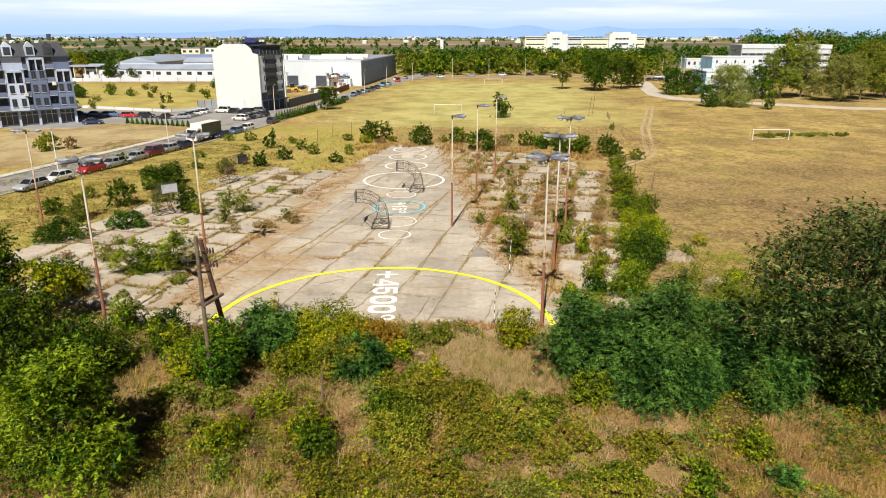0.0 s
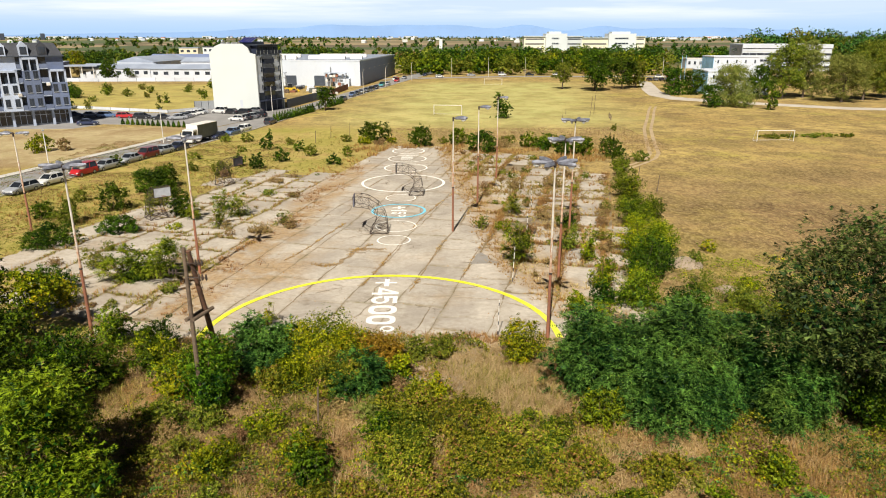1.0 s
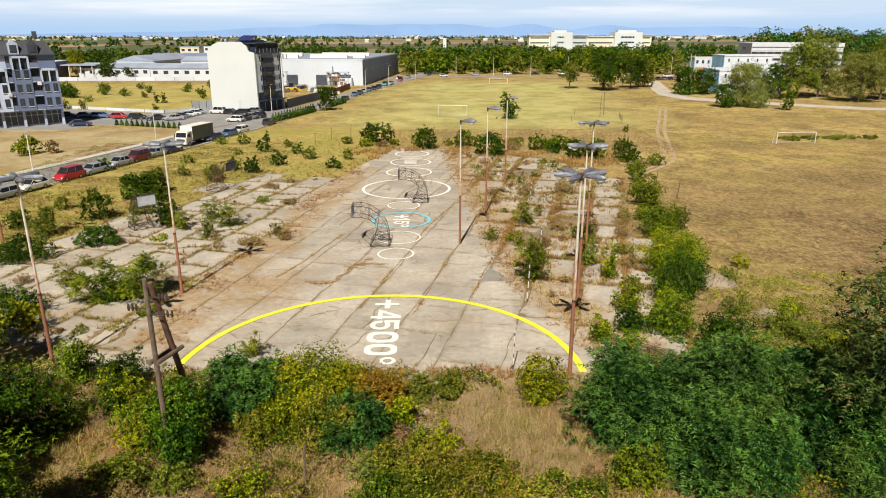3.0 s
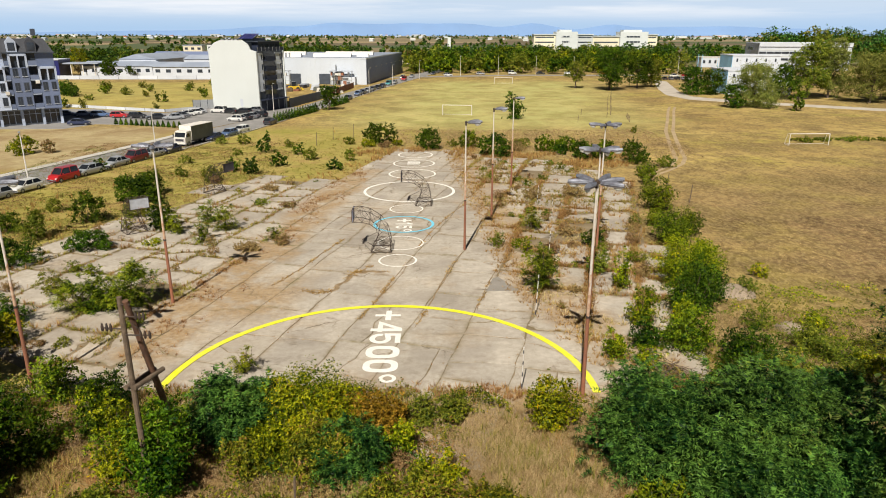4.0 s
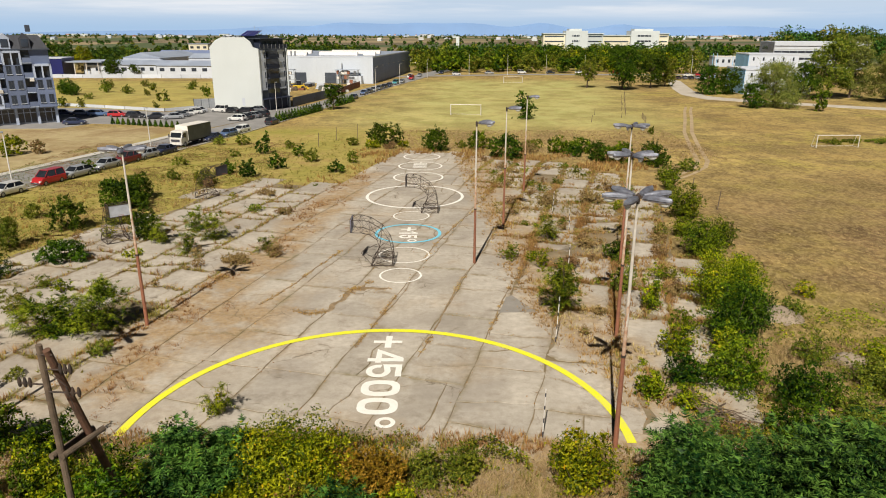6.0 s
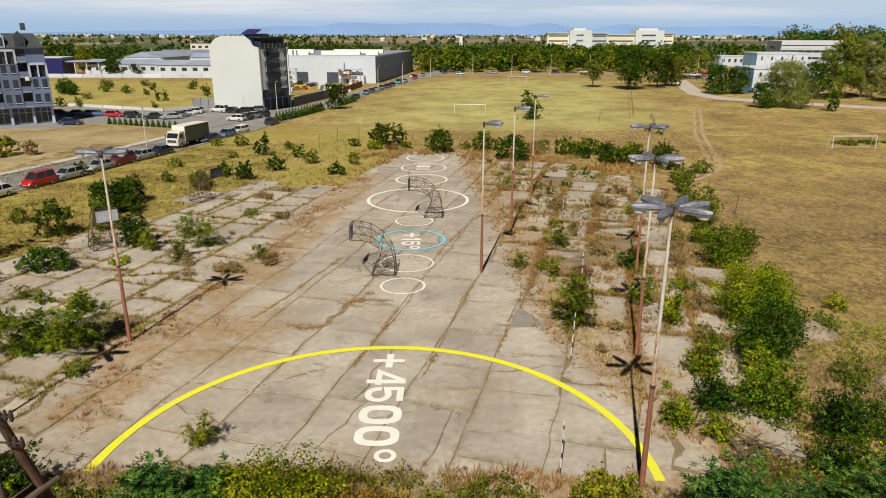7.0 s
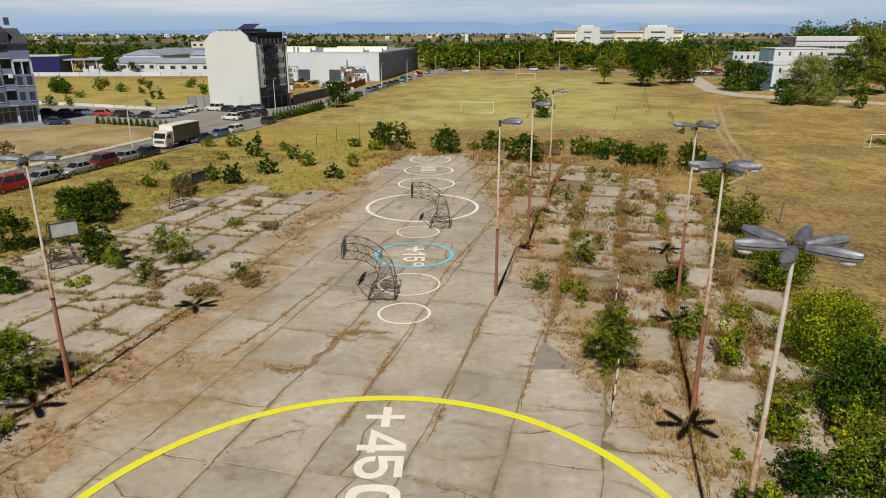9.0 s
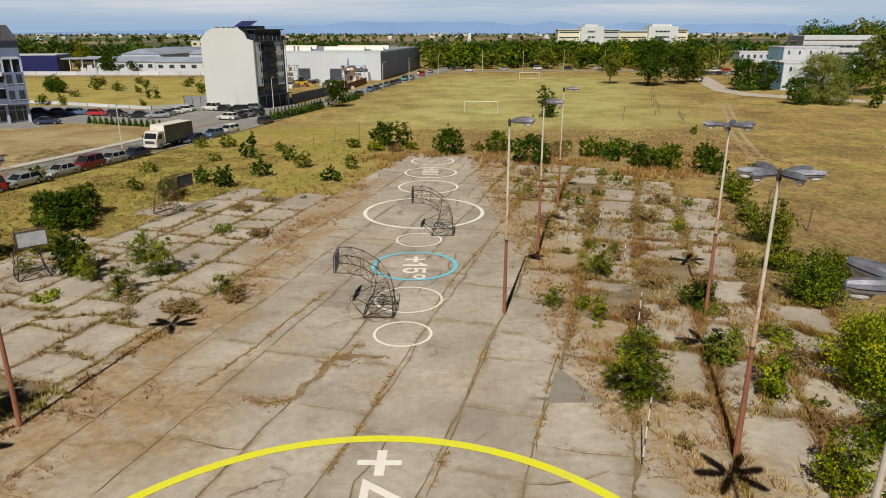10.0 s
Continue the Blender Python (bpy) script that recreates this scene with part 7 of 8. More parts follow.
def blank_block():
    # local x along the blank wall, y into the building; the glazed front is at x = 15.5
    ob = thing("apartment_building", "tall block with a blank white side wall and dark glazed front", "building", pose(-59.1, 189.9, 0, 0, 0, -25))
    outline = [(0, -0.1), (15.5, -0.1), (15.5, 14.9), (13.7, 15.3), (13.1, 16.5), (11.3, 17.6), (4.2, 17.6), (2.1, 16.9), (0, 15.2)]
    part("side_wall", loft([[(x, y, z) for x, z in outline] for y in (0.0, 0.35)]), MAT["white_plaster"], ob, "blank white plaster wall")
    part("core", boxes((0.3, 15.2, 0.35, 11.0, -0.1, 15.0), (1.8, 12.8, 0.35, 11.0, 15.0, 16.9)), MAT["dark_panel"], ob)
    part("far_wall", boxes((0.0, 15.5, 11.0, 11.3, -0.1, 15.1)), MAT["white_plaster"], ob)
    part("left_wall", boxes((0.0, 0.3, 0.35, 11.0, -0.1, 15.0)), MAT["pale_plaster"], ob)
    for z in (3.1, 5.5, 7.9, 10.3, 12.7):
        slab_ = part("balcony", boxes((15.2, 15.85, 3.2, 7.4, z - 0.2, z)), MAT["navy_panel"], ob)
        part("rail_panel", boxes((15.78, 15.83, 3.2, 7.4, z, z + 0.9)), MAT["navy_panel"], slab_)
        part("glazing", boxes((15.21, 15.27, 3.0, 7.5, z + 0.05, z + 2.1)), MAT["window"], slab_)
    for y0, y1 in ((0.4, 2.7), (7.7, 10.2)):
        for z in (5.5, 7.9, 10.3, 12.7):
            p_ = part("cladding", boxes((15.2, 15.36, y0, y1, z - 0.54, z + 1.84)), MAT["pale_plaster"], ob, "pale grey wall panel")
            part("slot_window", boxes((15.35, 15.38, y1 - 0.6, y1 - 0.2, z, z + 1.4)), MAT["navy_panel"], p_)
    part("entrance", boxes((15.2, 15.3, 0.5, 10.5, 0.0, 2.7)), MAT["navy_panel"], ob)
    for k in range(5):
        part("entrance_post", boxes((15.3, 15.42, 0.6 + 2.4 * k, 0.78 + 2.4 * k, 0.0, 2.7)), MAT["grey_panel"], ob)
    part("canopy", boxes((15.2, 16.8, 0.3, 11.0, 2.75, 2.95)), MAT["navy_panel"], ob)
    # set-back top floor, terrace rail and plant
    part("penthouse", boxes((12.6, 14.7, 2.0, 10.8, 14.9, 17.2)), MAT["navy_panel"], ob)
    for k in range(4):
        part("penthouse_window", boxes((14.7, 14.74, 2.6 + 2.1 * k, 4.1 + 2.1 * k, 15.3, 16.7)), MAT["window"], ob)
    part("roof_slab", boxes((11.5, 15.4, 1.2, 11.2, 17.2, 17.4)), MAT["dark_panel"], ob)
    part("terrace_rail", boxes((15.6, 15.65, 0.4, 11.2, 14.95, 15.9)), MAT["navy_panel"], ob)
    for k in range(8):
        part("rail_post", boxes((15.58, 15.7, 0.5 + 1.5 * k, 0.58 + 1.5 * k, 14.9, 15.95)), MAT["grey_metal"], ob)
    part("lift_housing", boxes((7.4, 11.6, 4.6, 9.0, 16.9, 18.1), bevel=0.05), MAT["dark_panel"], ob)
    solar = part("solar_panel", loft([[(x, 3.6, 17.9), (x, 6.4, 19.1), (x, 6.4, 19.2), (x, 3.6, 18.0)] for x in (7.2, 11.8)]), MAT["deep_blue"], ob, "tilted dark blue solar panel")
    for k in range(5):
        part("panel_rib", loft([[(7.2 + 1.11 * k, 3.56, 18.0), (7.2 + 1.11 * k, 6.42, 19.22), (7.32 + 1.11 * k, 6.42, 19.22), (7.32 + 1.11 * k, 3.56, 18.0)], [(7.2 + 1.11 * k, 3.56, 18.03), (7.2 + 1.11 * k, 6.42, 19.25), (7.32 + 1.11 * k, 6.42, 19.25), (7.32 + 1.11 * k, 3.56, 18.03)]]), MAT["grey_metal"], solar)
    for x in (1.8, 3.5, 5.2, 6.4):
        part("roof_vent", boxes((x, x + 0.8, 3.0, 3.8, 16.9, 17.9), bevel=0.05), MAT["grey_metal"], ob)
    part("antenna", rod(((9.5, 6.5, 18.9), (9.5, 6.5, 20.3)), ((11.0, 6.0, 18.9), (11.0, 6.0, 19.8)), r=0.04), MAT["grey_metal"], ob)
    part("wall_patch", boxes((9.2, 10.1, -0.02, -0.004, 1.0, 3.0)), MAT["pale_plaster"], ob)
    return ob


blank_block()


def ribbed(x0, x1, y, z0, z1, pitch=1.0, deep=0.05):
    bm = bmesh.new()
    n = int((x1 - x0) / pitch)
    for k in range(n):
        box(bm, x0 + k * pitch, x0 + k * pitch + pitch * 0.9, y - deep, y, z0, z1)
    return bm


def warehouse():
    ob = thing("warehouse", "large light metal warehouse with a slate-blue end wall", "building", pose(-27.0, 278.5, 0, 0, 0, -6.5))
    part("hall", boxes((-62, 0, 0, 88, -0.1, 9.8)), MAT["metal_wall"], ob)
    part("front_cladding", ribbed(-62, -0.05, 0, 0.2, 9.6, 2.0), MAT["metal_wall"], ob, "pale ribbed metal sheets")
    end = bmesh.new()
    for k in range(29):
        box(end, 0.0, 0.06, 0.1 + 3.03 * k, 0.1 + 3.03 * k + 2.95, 0.2, 9.7)
    part("end_cladding", end, MAT["blue_wall"], ob, "slate-blue metal sheets")
    part("parapet", boxes((-62.1, 0.15, -0.1, 0.25, 9.6, 10.1), (-0.1, 0.15, 0.25, 88, 9.6, 10.1)), MAT["metal_wall"], ob)
    part("roof_sheet", boxes((-62, -0.1, 0.25, 88, 9.8, 9.9)), MAT["roof_grey"], ob)
    for x0, x1, y in ((-58, -48, 12), (-44, -30, 14), (-26, -10, 18), (-8, -3, 20), (-56, -36, 40), (-28, -6, 44)):
        bm = loft([[(x, y - 1.2, 9.9), (x, y + 1.2, 9.9), (x, y + 0.8, 11.0), (x, y, 11.4), (x, y - 0.8, 11.0)] for x in (x0, x1)])
        part("skylight", bm, MAT["white_metal"], ob)
    for x in (-34, -32.5):
        part("flue", rod(((x, 6, 9.8), (x, 6, 11.8)), r=0.35, sides=8), MAT["grey_metal"], ob)
    for x in (-31, -19):
        part("gate", boxes((x, x + 4.6, -0.12, -0.06, 0, 4.0)), MAT["dark_panel"], ob)
    part("duct", rod(((-12, -0.5, 3), (-12, -0.5, 7.5)), ((-12, -0.5, 5.0), (-9.5, -0.5, 5.0)), ((-12.8, -0.5, 4.4), (-10.2, -0.5, 4.4)), r=0.22), MAT["grey_metal"], ob)
    part("lean_to", boxes((-9, -4, -3, -0.1, -0.1, 3.0)), MAT["metal_wall"], ob)
    part("awning", boxes((-58, -36, -10, -0.2, 4.6, 4.9)), MAT["roof_grey"], ob)
    for x in range(-58, -35, 5):
        part("awning_post", rod(((x, -9.8, -0.1), (x, -9.8, 4.7)), r=0.12), MAT["grey_metal"], ob)
    for k in range(7):
        part("wall_lamp", boxes((0.06, 0.4, 6 + 12 * k, 6.5 + 12 * k, 6.0, 6.3)), MAT["white_metal"], ob)
    return ob


warehouse()

# the works yard in front of the warehouse
rng_y = random.Random(5)
for k in range(26):
    x, y = rng_y.uniform(-64, -32), rng_y.uniform(240, 268)
    w, d, h = rng_y.uniform(1.2, 3.4), rng_y.uniform(1, 2.6), rng_y.uniform(0.6, 2.0)
    mt = rng_y.choice(("rust_paint", "grey_metal", "white_metal", "white_metal", "tarp", "board_dark", "old_wood", "grey_panel", "pale_plaster", "car_blue"))
    ob = thing("material_stack", "stack of building material in the works yard", "stack", pose(x, y, -0.05, 0, 0, rng_y.uniform(0, 90)), "stacks of the works yard")
    for n in range(3):
        part("layer", boxes((-w / 2 + 0.1 * n, w / 2 - 0.06 * n, -d / 2, d / 2 - 0.12 * n, h * n / 3, h * (n + 1) / 3 - 0.04), bevel=0.04), MAT[mt], ob)


def storage_rack(x, y, turn, ln, high):
    """Open steel racking against the warehouse, its shelves half full of goods."""
    rng = random.Random(int(ln * 7))
    ob = thing("storage_rack", "open steel rack with mixed goods beside the warehouse", "rack", pose(x, y, -0.05, 0, 0, turn), "racks of the works yard")
    bays = max(2, int(ln / 3))
    for k in range(bays + 1):
        for d in (0, 1.4):
            part("upright", boxes((k * ln / bays - 0.07, k * ln / bays + 0.07, d - 0.07, d + 0.07, 0, high)), MAT["grey_metal"], ob)
    part("roof_sheet", boxes((-0.3, ln + 0.3, -0.5, 1.9, high, high + 0.14)), MAT["roof_grey"], ob)
    for f in range(3):
        z = 0.15 + f * high / 3
        shelf = part("shelf", boxes((0, ln, 0, 1.4, z - 0.08, z)), MAT["grey_metal"], ob)
        q = 0.2
        while q < ln - 1.4:
            w = rng.uniform(0.6, 1.5)
            if rng.random() < 0.8:
                part("crate", boxes((q, q + w * 0.9, 0.05, 1.2, z, z + rng.uniform(0.4, 0.85) * high / 3), bevel=0.03), MAT[rng.choice(("white_metal", "white_metal", "pale_plaster", "old_wood", "rust_paint", "car_grey", "car_grey"))], shelf)
            q += w
    return ob


storage_rack(-73.5, 272.5, -6.5, 18.0, 5.6)
storage_rack(-41.0, 277.0, -6.5, 8.5, 5.2)
for x, y in ((-55, 249), (-50, 251)):
    ob = thing("yellow_loader", "yellow loader standing in the works yard", "machine", pose(x, y, -0.05, 0, 0, 20))
    part("chassis", boxes((-2, 2, -0.9, 0.9, 0.5, 1.5), bevel=0.1), MAT["yellow_paint"], ob)
    part("cabin", boxes((-0.8, 0.7, -0.8, 0.8, 1.5, 3.0), bevel=0.1), MAT["car_glass"], ob)
    part("bucket", loft([[(2.6, y_, 0.1), (3.4, y_, 0.2), (2.7, y_, 1.1)] for y_ in (-1.2, 1.2)]), MAT["yellow_paint"], ob)
    part("boom", rod(((1.2, -0.5, 1.4), (2.7, -0.5, 0.6)), ((1.2, 0.5, 1.4), (2.7, 0.5, 0.6)), r=0.12), MAT["yellow_paint"], ob)
    for sx in (-1.2, 1.2):
        for sy in (-1, 1):
            part("wheel", tube(bmesh.new(), ((sx, sy * 0.75, 0.6), (sx, sy * 1.15, 0.6)), (0.62, 0.62), 14), MAT["tyre"], ob)


def panel_fence(name, a, b, high, material, label, step=2.5):
    a, b = Vector((*a, 0)), Vector((*b, 0))
    d = b - a
    n = max(1, int(d.length / step))
    ob = thing(name, label, "fence", Matrix.Translation(a) @ pose(0, 0, 0, 0, 0, math.degrees(math.atan2(d.y, d.x))), kind="structure")
    s = d.length / n
    for k in range(n):
        part("panel", boxes((k * s + 0.06, (k + 1) * s - 0.06, -0.03, 0.03, 0, high)), MAT[material], ob)
    for k in range(n + 1):
        part("post", boxes((k * s - 0.06, k * s + 0.06, -0.06, 0.06, -0.1, high + 0.08)), MAT["dark_panel"], ob)
    return ob


panel_fence("fence", (-39.6, 193.5), (-33.4, 226), 2.4, "dark_panel", "dark metal panel fence beside the street")
panel_fence("fence", (-64.6, 190.0), (-59.4, 192.0), 2.3, "grey_metal", "grey metal gate beside the block", 1.6)
panel_fence("wall_low", (-112, 199), (-69.1, 182.0), 0.75, "pale_plaster", "low pale wall behind the car park", 6.0)
panel_fence("wall_low", (-69.1, 182.0), (-63.4, 189.0), 0.75, "pale_plaster", "low pale wall behind the car park", 6.0)
panel_fence("wall_low", (-205, 308), (-70, 308), 1.6, "pale_plaster", "pale boundary wall of the works", 8.0)
panel_fence("fence", (-33.4, 226), (-30.2, 262), 2.0, "rust_paint", "rusty works fence beside the street", 3.0)


def gable_hall(name, label, x, y, turn, ln, dp, eave, ridge, wall_mat, roof_mat, bays, along_x=True):
    ob = thing(name, label, "building", pose(x, y, 0, 0, 0, turn))
    part("wall", boxes((0, ln, 0, dp, -0.1, eave)), MAT[wall_mat], ob)
    if along_x:
        bm = loft([[(q, -0.4, eave - 0.1), (q, dp + 0.4, eave - 0.1), (q, dp / 2, ridge)] for q in (-0.3, ln + 0.3)])
    else:
        bm = loft([[(-0.4, q, eave - 0.1), (ln + 0.4, q, eave - 0.1), (ln / 2, q, ridge)] for q in (-0.3, dp + 0.3)])
    part("roof", bm, MAT[roof_mat], ob)
    for k in range(bays):
        x0 = ln * (k + 0.25) / bays
        windows(ob, [(x0, x0 + ln * 0.45 / bays, eave * 0.42, eave * 0.75)], 0.0, sill=False)
    return ob


gable_hall("works_hall", "long white works hall with a grey sheet roof", -164, 329, 0, 33, 16, 4.6, 6.6, "pale_plaster", "roof_grey", 8)
gable_hall("works_hall", "tall white works hall with a grey gable roof", -153, 345, -8, 19, 40, 7.2, 9.6, "pale_plaster", "roof_grey", 3, False)
gable_hall("works_hall", "long low white works hall with a grey roof", -130, 327, -2, 49, 14, 4.4, 6.4, "pale_plaster", "roof_grey", 10)
gable_hall("works_hall", "white works hall with a pale grey roof", -124, 351, -2, 38, 18, 7.0, 8.8, "pale_plaster", "roof_grey", 8)
gable_hall("works_hall", "dark-roofed hall behind the works", -155, 389, 0, 42, 16, 7.0, 9.4, "grey_panel", "blue_wall", 8)
gable_hall("works_hall", "white hall behind the car park", -80, 331, -4, 29, 14, 6.0, 7.6, "pale_plaster", "roof_grey", 6)


def flat_block(name, label, x, y, turn, ln, dp, h, floors, bays, wall_mat, roof_mat="roof_grey", band=None, win=(0.25, 0.5), sill=False):
    ob = thing(name, label, "building", pose(x, y, 0, 0, 0, turn))
    part("wall", boxes((0, ln, 0, dp, -0.1, h)), MAT[wall_mat], ob)
    part("roof", boxes((-0.2, ln + 0.2, -0.2, dp + 0.2, h, h + 0.35)), MAT[roof_mat], ob)
    fh = h / floors
    for f in range(floors):
        for b in range(bays):
            x0 = ln * (b + win[0]) / bays
            windows(ob, [(x0, x0 + ln * win[1] / bays, f * fh + fh * 0.40, f * fh + fh * 0.74)], 0.0, sill=sill)
    if band:
        for f in range(1, floors):
            part("floor_band", boxes((0, ln, -0.12, 0, f * fh - 0.15, f * fh + 0.25)), MAT[band], ob)
    return ob


# the one wide window is a dark stand-in for an open bay's shade
ob = flat_block("office_block", "deep blue hall with an overhanging white roof", -198, 318, 10, 28, 16, 7.4, 1, 1, "deep_blue", "pale_plaster", None, (0.04, 0.26))
part("canopy", boxes((28.2, 44, 2, 14, 5.6, 6.1)), MAT["roof_grey"], ob)
for x in (32, 37, 42):
    part("canopy_post", boxes((x, x + 0.3, 2.4, 2.7, -0.1, 5.6)), MAT["white_metal"], ob)
ob = flat_block("house", "white stepped house among trees", -150, 424, 6, 11, 9, 12.0, 3, 3, "cream_plaster")
flat_block("house", "white stepped house with a red roof", -137, 428, 6, 15, 10, 12.5, 3, 5, "white_plaster", "slate")
gable_hall("house", "low house with a red tiled roof among trees", -22, 470, 5, 16, 10, 5, 8.5, "cream_plaster", "roof_red", 4)
def annex(x, y, ln, dp, h, floors, bays, label):
    """A white flat-roofed wing whose end wall is clad in light blue panels."""
    ob = flat_block("school_building", label, x, y, -5, ln, dp, h, floors, bays, "pale_plaster", "pale_plaster", None, (0.40, 0.16))
    n = max(3, int(dp / 2.3))
    for k in range(n):
        part("panel", boxes((-0.14, -0.004, k * dp / n + 0.04, (k + 1) * dp / n - 0.04, -0.1, h)), MAT["tile_blue"], ob, "light blue wall panel")
    return ob


annex(97.4, 236, 21, 18.4, 7.6, 2, 5, "white school annex with a light blue panelled end")
annex(115.0, 275, 18, 15, 11.2, 3, 5, "taller white school wing with a light blue end")
flat_block("office_block", "low white building with a row of windows beyond the trees", 160, 424, -4, 27, 10, 5.6, 1, 8, "pale_plaster", "white_metal", None, (0.3, 0.4))
ob = flat_block("school_building", "long white school block with strip windows", 182, 398, -10.6, 48, 30, 14.2, 4, 12, "pale_plaster", "pale_plaster", "white_plaster", (0.03, 0.94))
# grey sheet on the pale block's end puts that side's shade into colour
part("end_wall", boxes((-0.3, -0.004, 0, 30, 0, 14.2)), MAT["grey_panel"], ob)
part("end_window", boxes((-0.36, -0.28, 12, 24, 10.2, 12.2)), MAT["window"], ob)
part("parapet_band", boxes((-0.2, 48.2, -0.5, -0.2, 12.4, 14.5)), MAT["pale_plaster"], ob)

# hospital-like white blocks far beyond the trees
def far_block():
    ob = thing("hospital_building", "large white hospital block with cream wings beyond the trees", "building", pose(0, 610, 0))
    for x0, x1, z in ((103.6, 122.2, 20.6), (159.0, 183.0, 20.6)):
        t = part("tower", boxes((x0, x1, 0, 16, -0.1, z), (x0 + 3, x1 - 5, 2, 14, z, z + 1.6)), MAT["white_plaster"], ob)
        for f in range(4):
            z0 = 3 + 4.3 * f
            w_ = part("window_strip", boxes((x0 + 5.5, x1 - 7.0, -0.14, -0.02, z0, z0 + 1.3)), MAT["window"], t)
            for q in range(5):
                part("mullion", boxes((x0 + 4.5 + q * (x1 - x0 - 10) / 4 - 0.2, x0 + 4.5 + q * (x1 - x0 - 10) / 4 + 0.2, -0.2, -0.02, z0, z0 + 1.7)), MAT["white_plaster"], w_)
    for x0, x1, z, mt in ((85, 103.6, 18.0, "cream_plaster"), (122.2, 136, 18.0, "white_plaster"), (136, 159, 16.6, "cream_plaster"), (183.0, 192, 18.0, "cream_plaster")):
        wing = part("wing", boxes((x0, x1, 3, 15, -0.1, z)), MAT[mt], ob)
        part("wing_roof", boxes((x0 - 0.5, x1 + 0.5, 2, 16, z, z + 0.6)), MAT["white_plaster"], wing)
        for f in range(4):
            z0 = 2.6 + 4.1 * f
            if z0 + 2 < z:
                part("loggia_strip", boxes((x0 + 1.2, x1 - 1.2, 2.85, 2.98, z0 + 0.6, z0 + 1.6)), MAT["dark_panel" if mt != "white_plaster" else "window"], wing)
    return ob


far_block()

# ---- small street things ----
def street_lamp(x, y, h, heading):
    ob = thing("street_lamp", "slim grey steel street lamp", "street lamp", pose(x, y, 0, 0, 0, heading), "street lamps")
    part("pole", tube(bmesh.new(), ((0, 0, -0.1), (0, 0, h * 0.6), (0, 0, h - 0.5), (0.25, 0, h - 0.1), (0.9, 0, h)), (0.09, 0.07, 0.055, 0.05, 0.04), 8), MAT["white_metal"], ob)
    part("lamp_head", boxes((0.8, 1.6, -0.16, 0.16, h - 0.06, h + 0.08), bevel=0.03), MAT["grey_metal"], ob)
    return ob


for x, y, h in ((-56.6, 99.8, 6.6), (-50.5, 129.0, 6.6), (-42.0, 185, 7.0), (-30.0, 214, 7.4), (-22.5, 242, 7.8), (-16.5, 274.5, 7.8), (-7, 312, 8.0)):
    street_lamp(x, y, h, -60)
for x in (12, 30, 48, 66, 84, 100, 116, 134):
    street_lamp(x, 337, 9.0, 90)
def conifer(x, y, r, h):
    rng = np.random.default_rng(int(abs(x * 31 + y * 57)))
    n = 420
    z, a = 1.0 - np.sqrt(rng.uniform(0, 1, n)), rng.uniform(0, 6.283, n)
    w = r * (1.0 - z) ** 0.8 * rng.uniform(0.75, 1.08, n) * np.minimum(1.0, 0.6 + 5 * z)
    p = np.stack([w * np.cos(a), w * np.sin(a), 0.05 + z * h], 1)
    f = unit(np.stack([np.cos(a), np.sin(a), 0 * a + 0.7], 1) + rng.normal(0, 0.3, (n, 3)))
    ob = thing("conifer", "small pointed conifer in a clipped row", "conifer", pose(x, y, -0.05), "row of conifers")
    part("foliage", leaf_mesh("foliage", rng, p, f, 0.26, MAT["leaf_F"], 0.6), None, ob)
    part("trunk", tube(bmesh.new(), ((0, 0, -0.05), (0, 0, h * 0.8)), (0.05, 0.015), 6), MAT["bark"], ob)
    return ob


for (x0, y0), (x1, y1), n in (((-71, 158.6), (-54.7, 152.6), 13), ((-36.4, 161.6), (-31.0, 184.4), 16), ((-28.4, 196), (-25.8, 208), 7)):
    for k in range(n):
        f = k / (n - 1)
        conifer(x0 + (x1 - x0) * f, y0 + (y1 - y0) * f, 0.46 if n == 13 else 0.68, 1.4 if n == 13 else 2.3)
for x, y, h in ((-5.6, 30.6, 2.3), (-21.4, 129.1, 2.4), (-19.4, 136, 2.4), (-15.8, 138, 2.8), (36.5, 176.5, 1.6), (33, 163, 1.6), (30.5, 93, 2.2), (31.0, 86, 2.2), *((42.2 + 1.22 * k + (0.5 if k % 3 else -0.4), 171.6 + 4.9 * k, 1.3 + 0.25 * (k % 4)) for k in range(12)), *((44.8 + 0.35 * k, 162.5 + 1.8 * k, 1.2) for k in range(6))):
    ob = thing("fence_post", "single weathered fence post in the grass", "post", pose(x, y, -0.05, 2, 3, 0), "old fence posts")
    part("post", tube(bmesh.new(), ((0, 0, 0), (0, 0, h)), (0.06, 0.05), 6), MAT["old_wood"], ob)

# ---- trees farther off ----
tree("F", 62.4, 253, 7.6, 14.2, 0.45, leaf=0.46, label="broad dark green tree standing alone on the field", bottom=1.5)
tree("B", 52, 262, 4.5, 10.0, 0.3, leaf=0.46, label="olive-green tree beside the broad dark one", bottom=0.8)
tree("F", 75, 262, 6.0, 11.5, 0.35, leaf=0.46, label="dark green tree beside the path", bottom=0.8)
tree("B", 82, 268, 5.0, 10.0, 0.3, leaf=0.46, label="olive-green tree beside the path", bottom=0.2, dense=1.3)
shrub("F", 19.1, 168.9, 2.6, 6.2, 1.0, "tree", "small dark bushy tree on the mown pitch", 12, leaf=0.4)
tree("W", 88.5, 196, 7.6, 11.2, 0.35, leaf=0.40, label="grey-green willow with a wide crown", bottom=-1.0, dense=1.3)
tree("F", 81.5, 194, 3.4, 6.5, 0.2, leaf=0.40, label="deep green bushy tree below the willow", bottom=-1.0, dense=1.3)
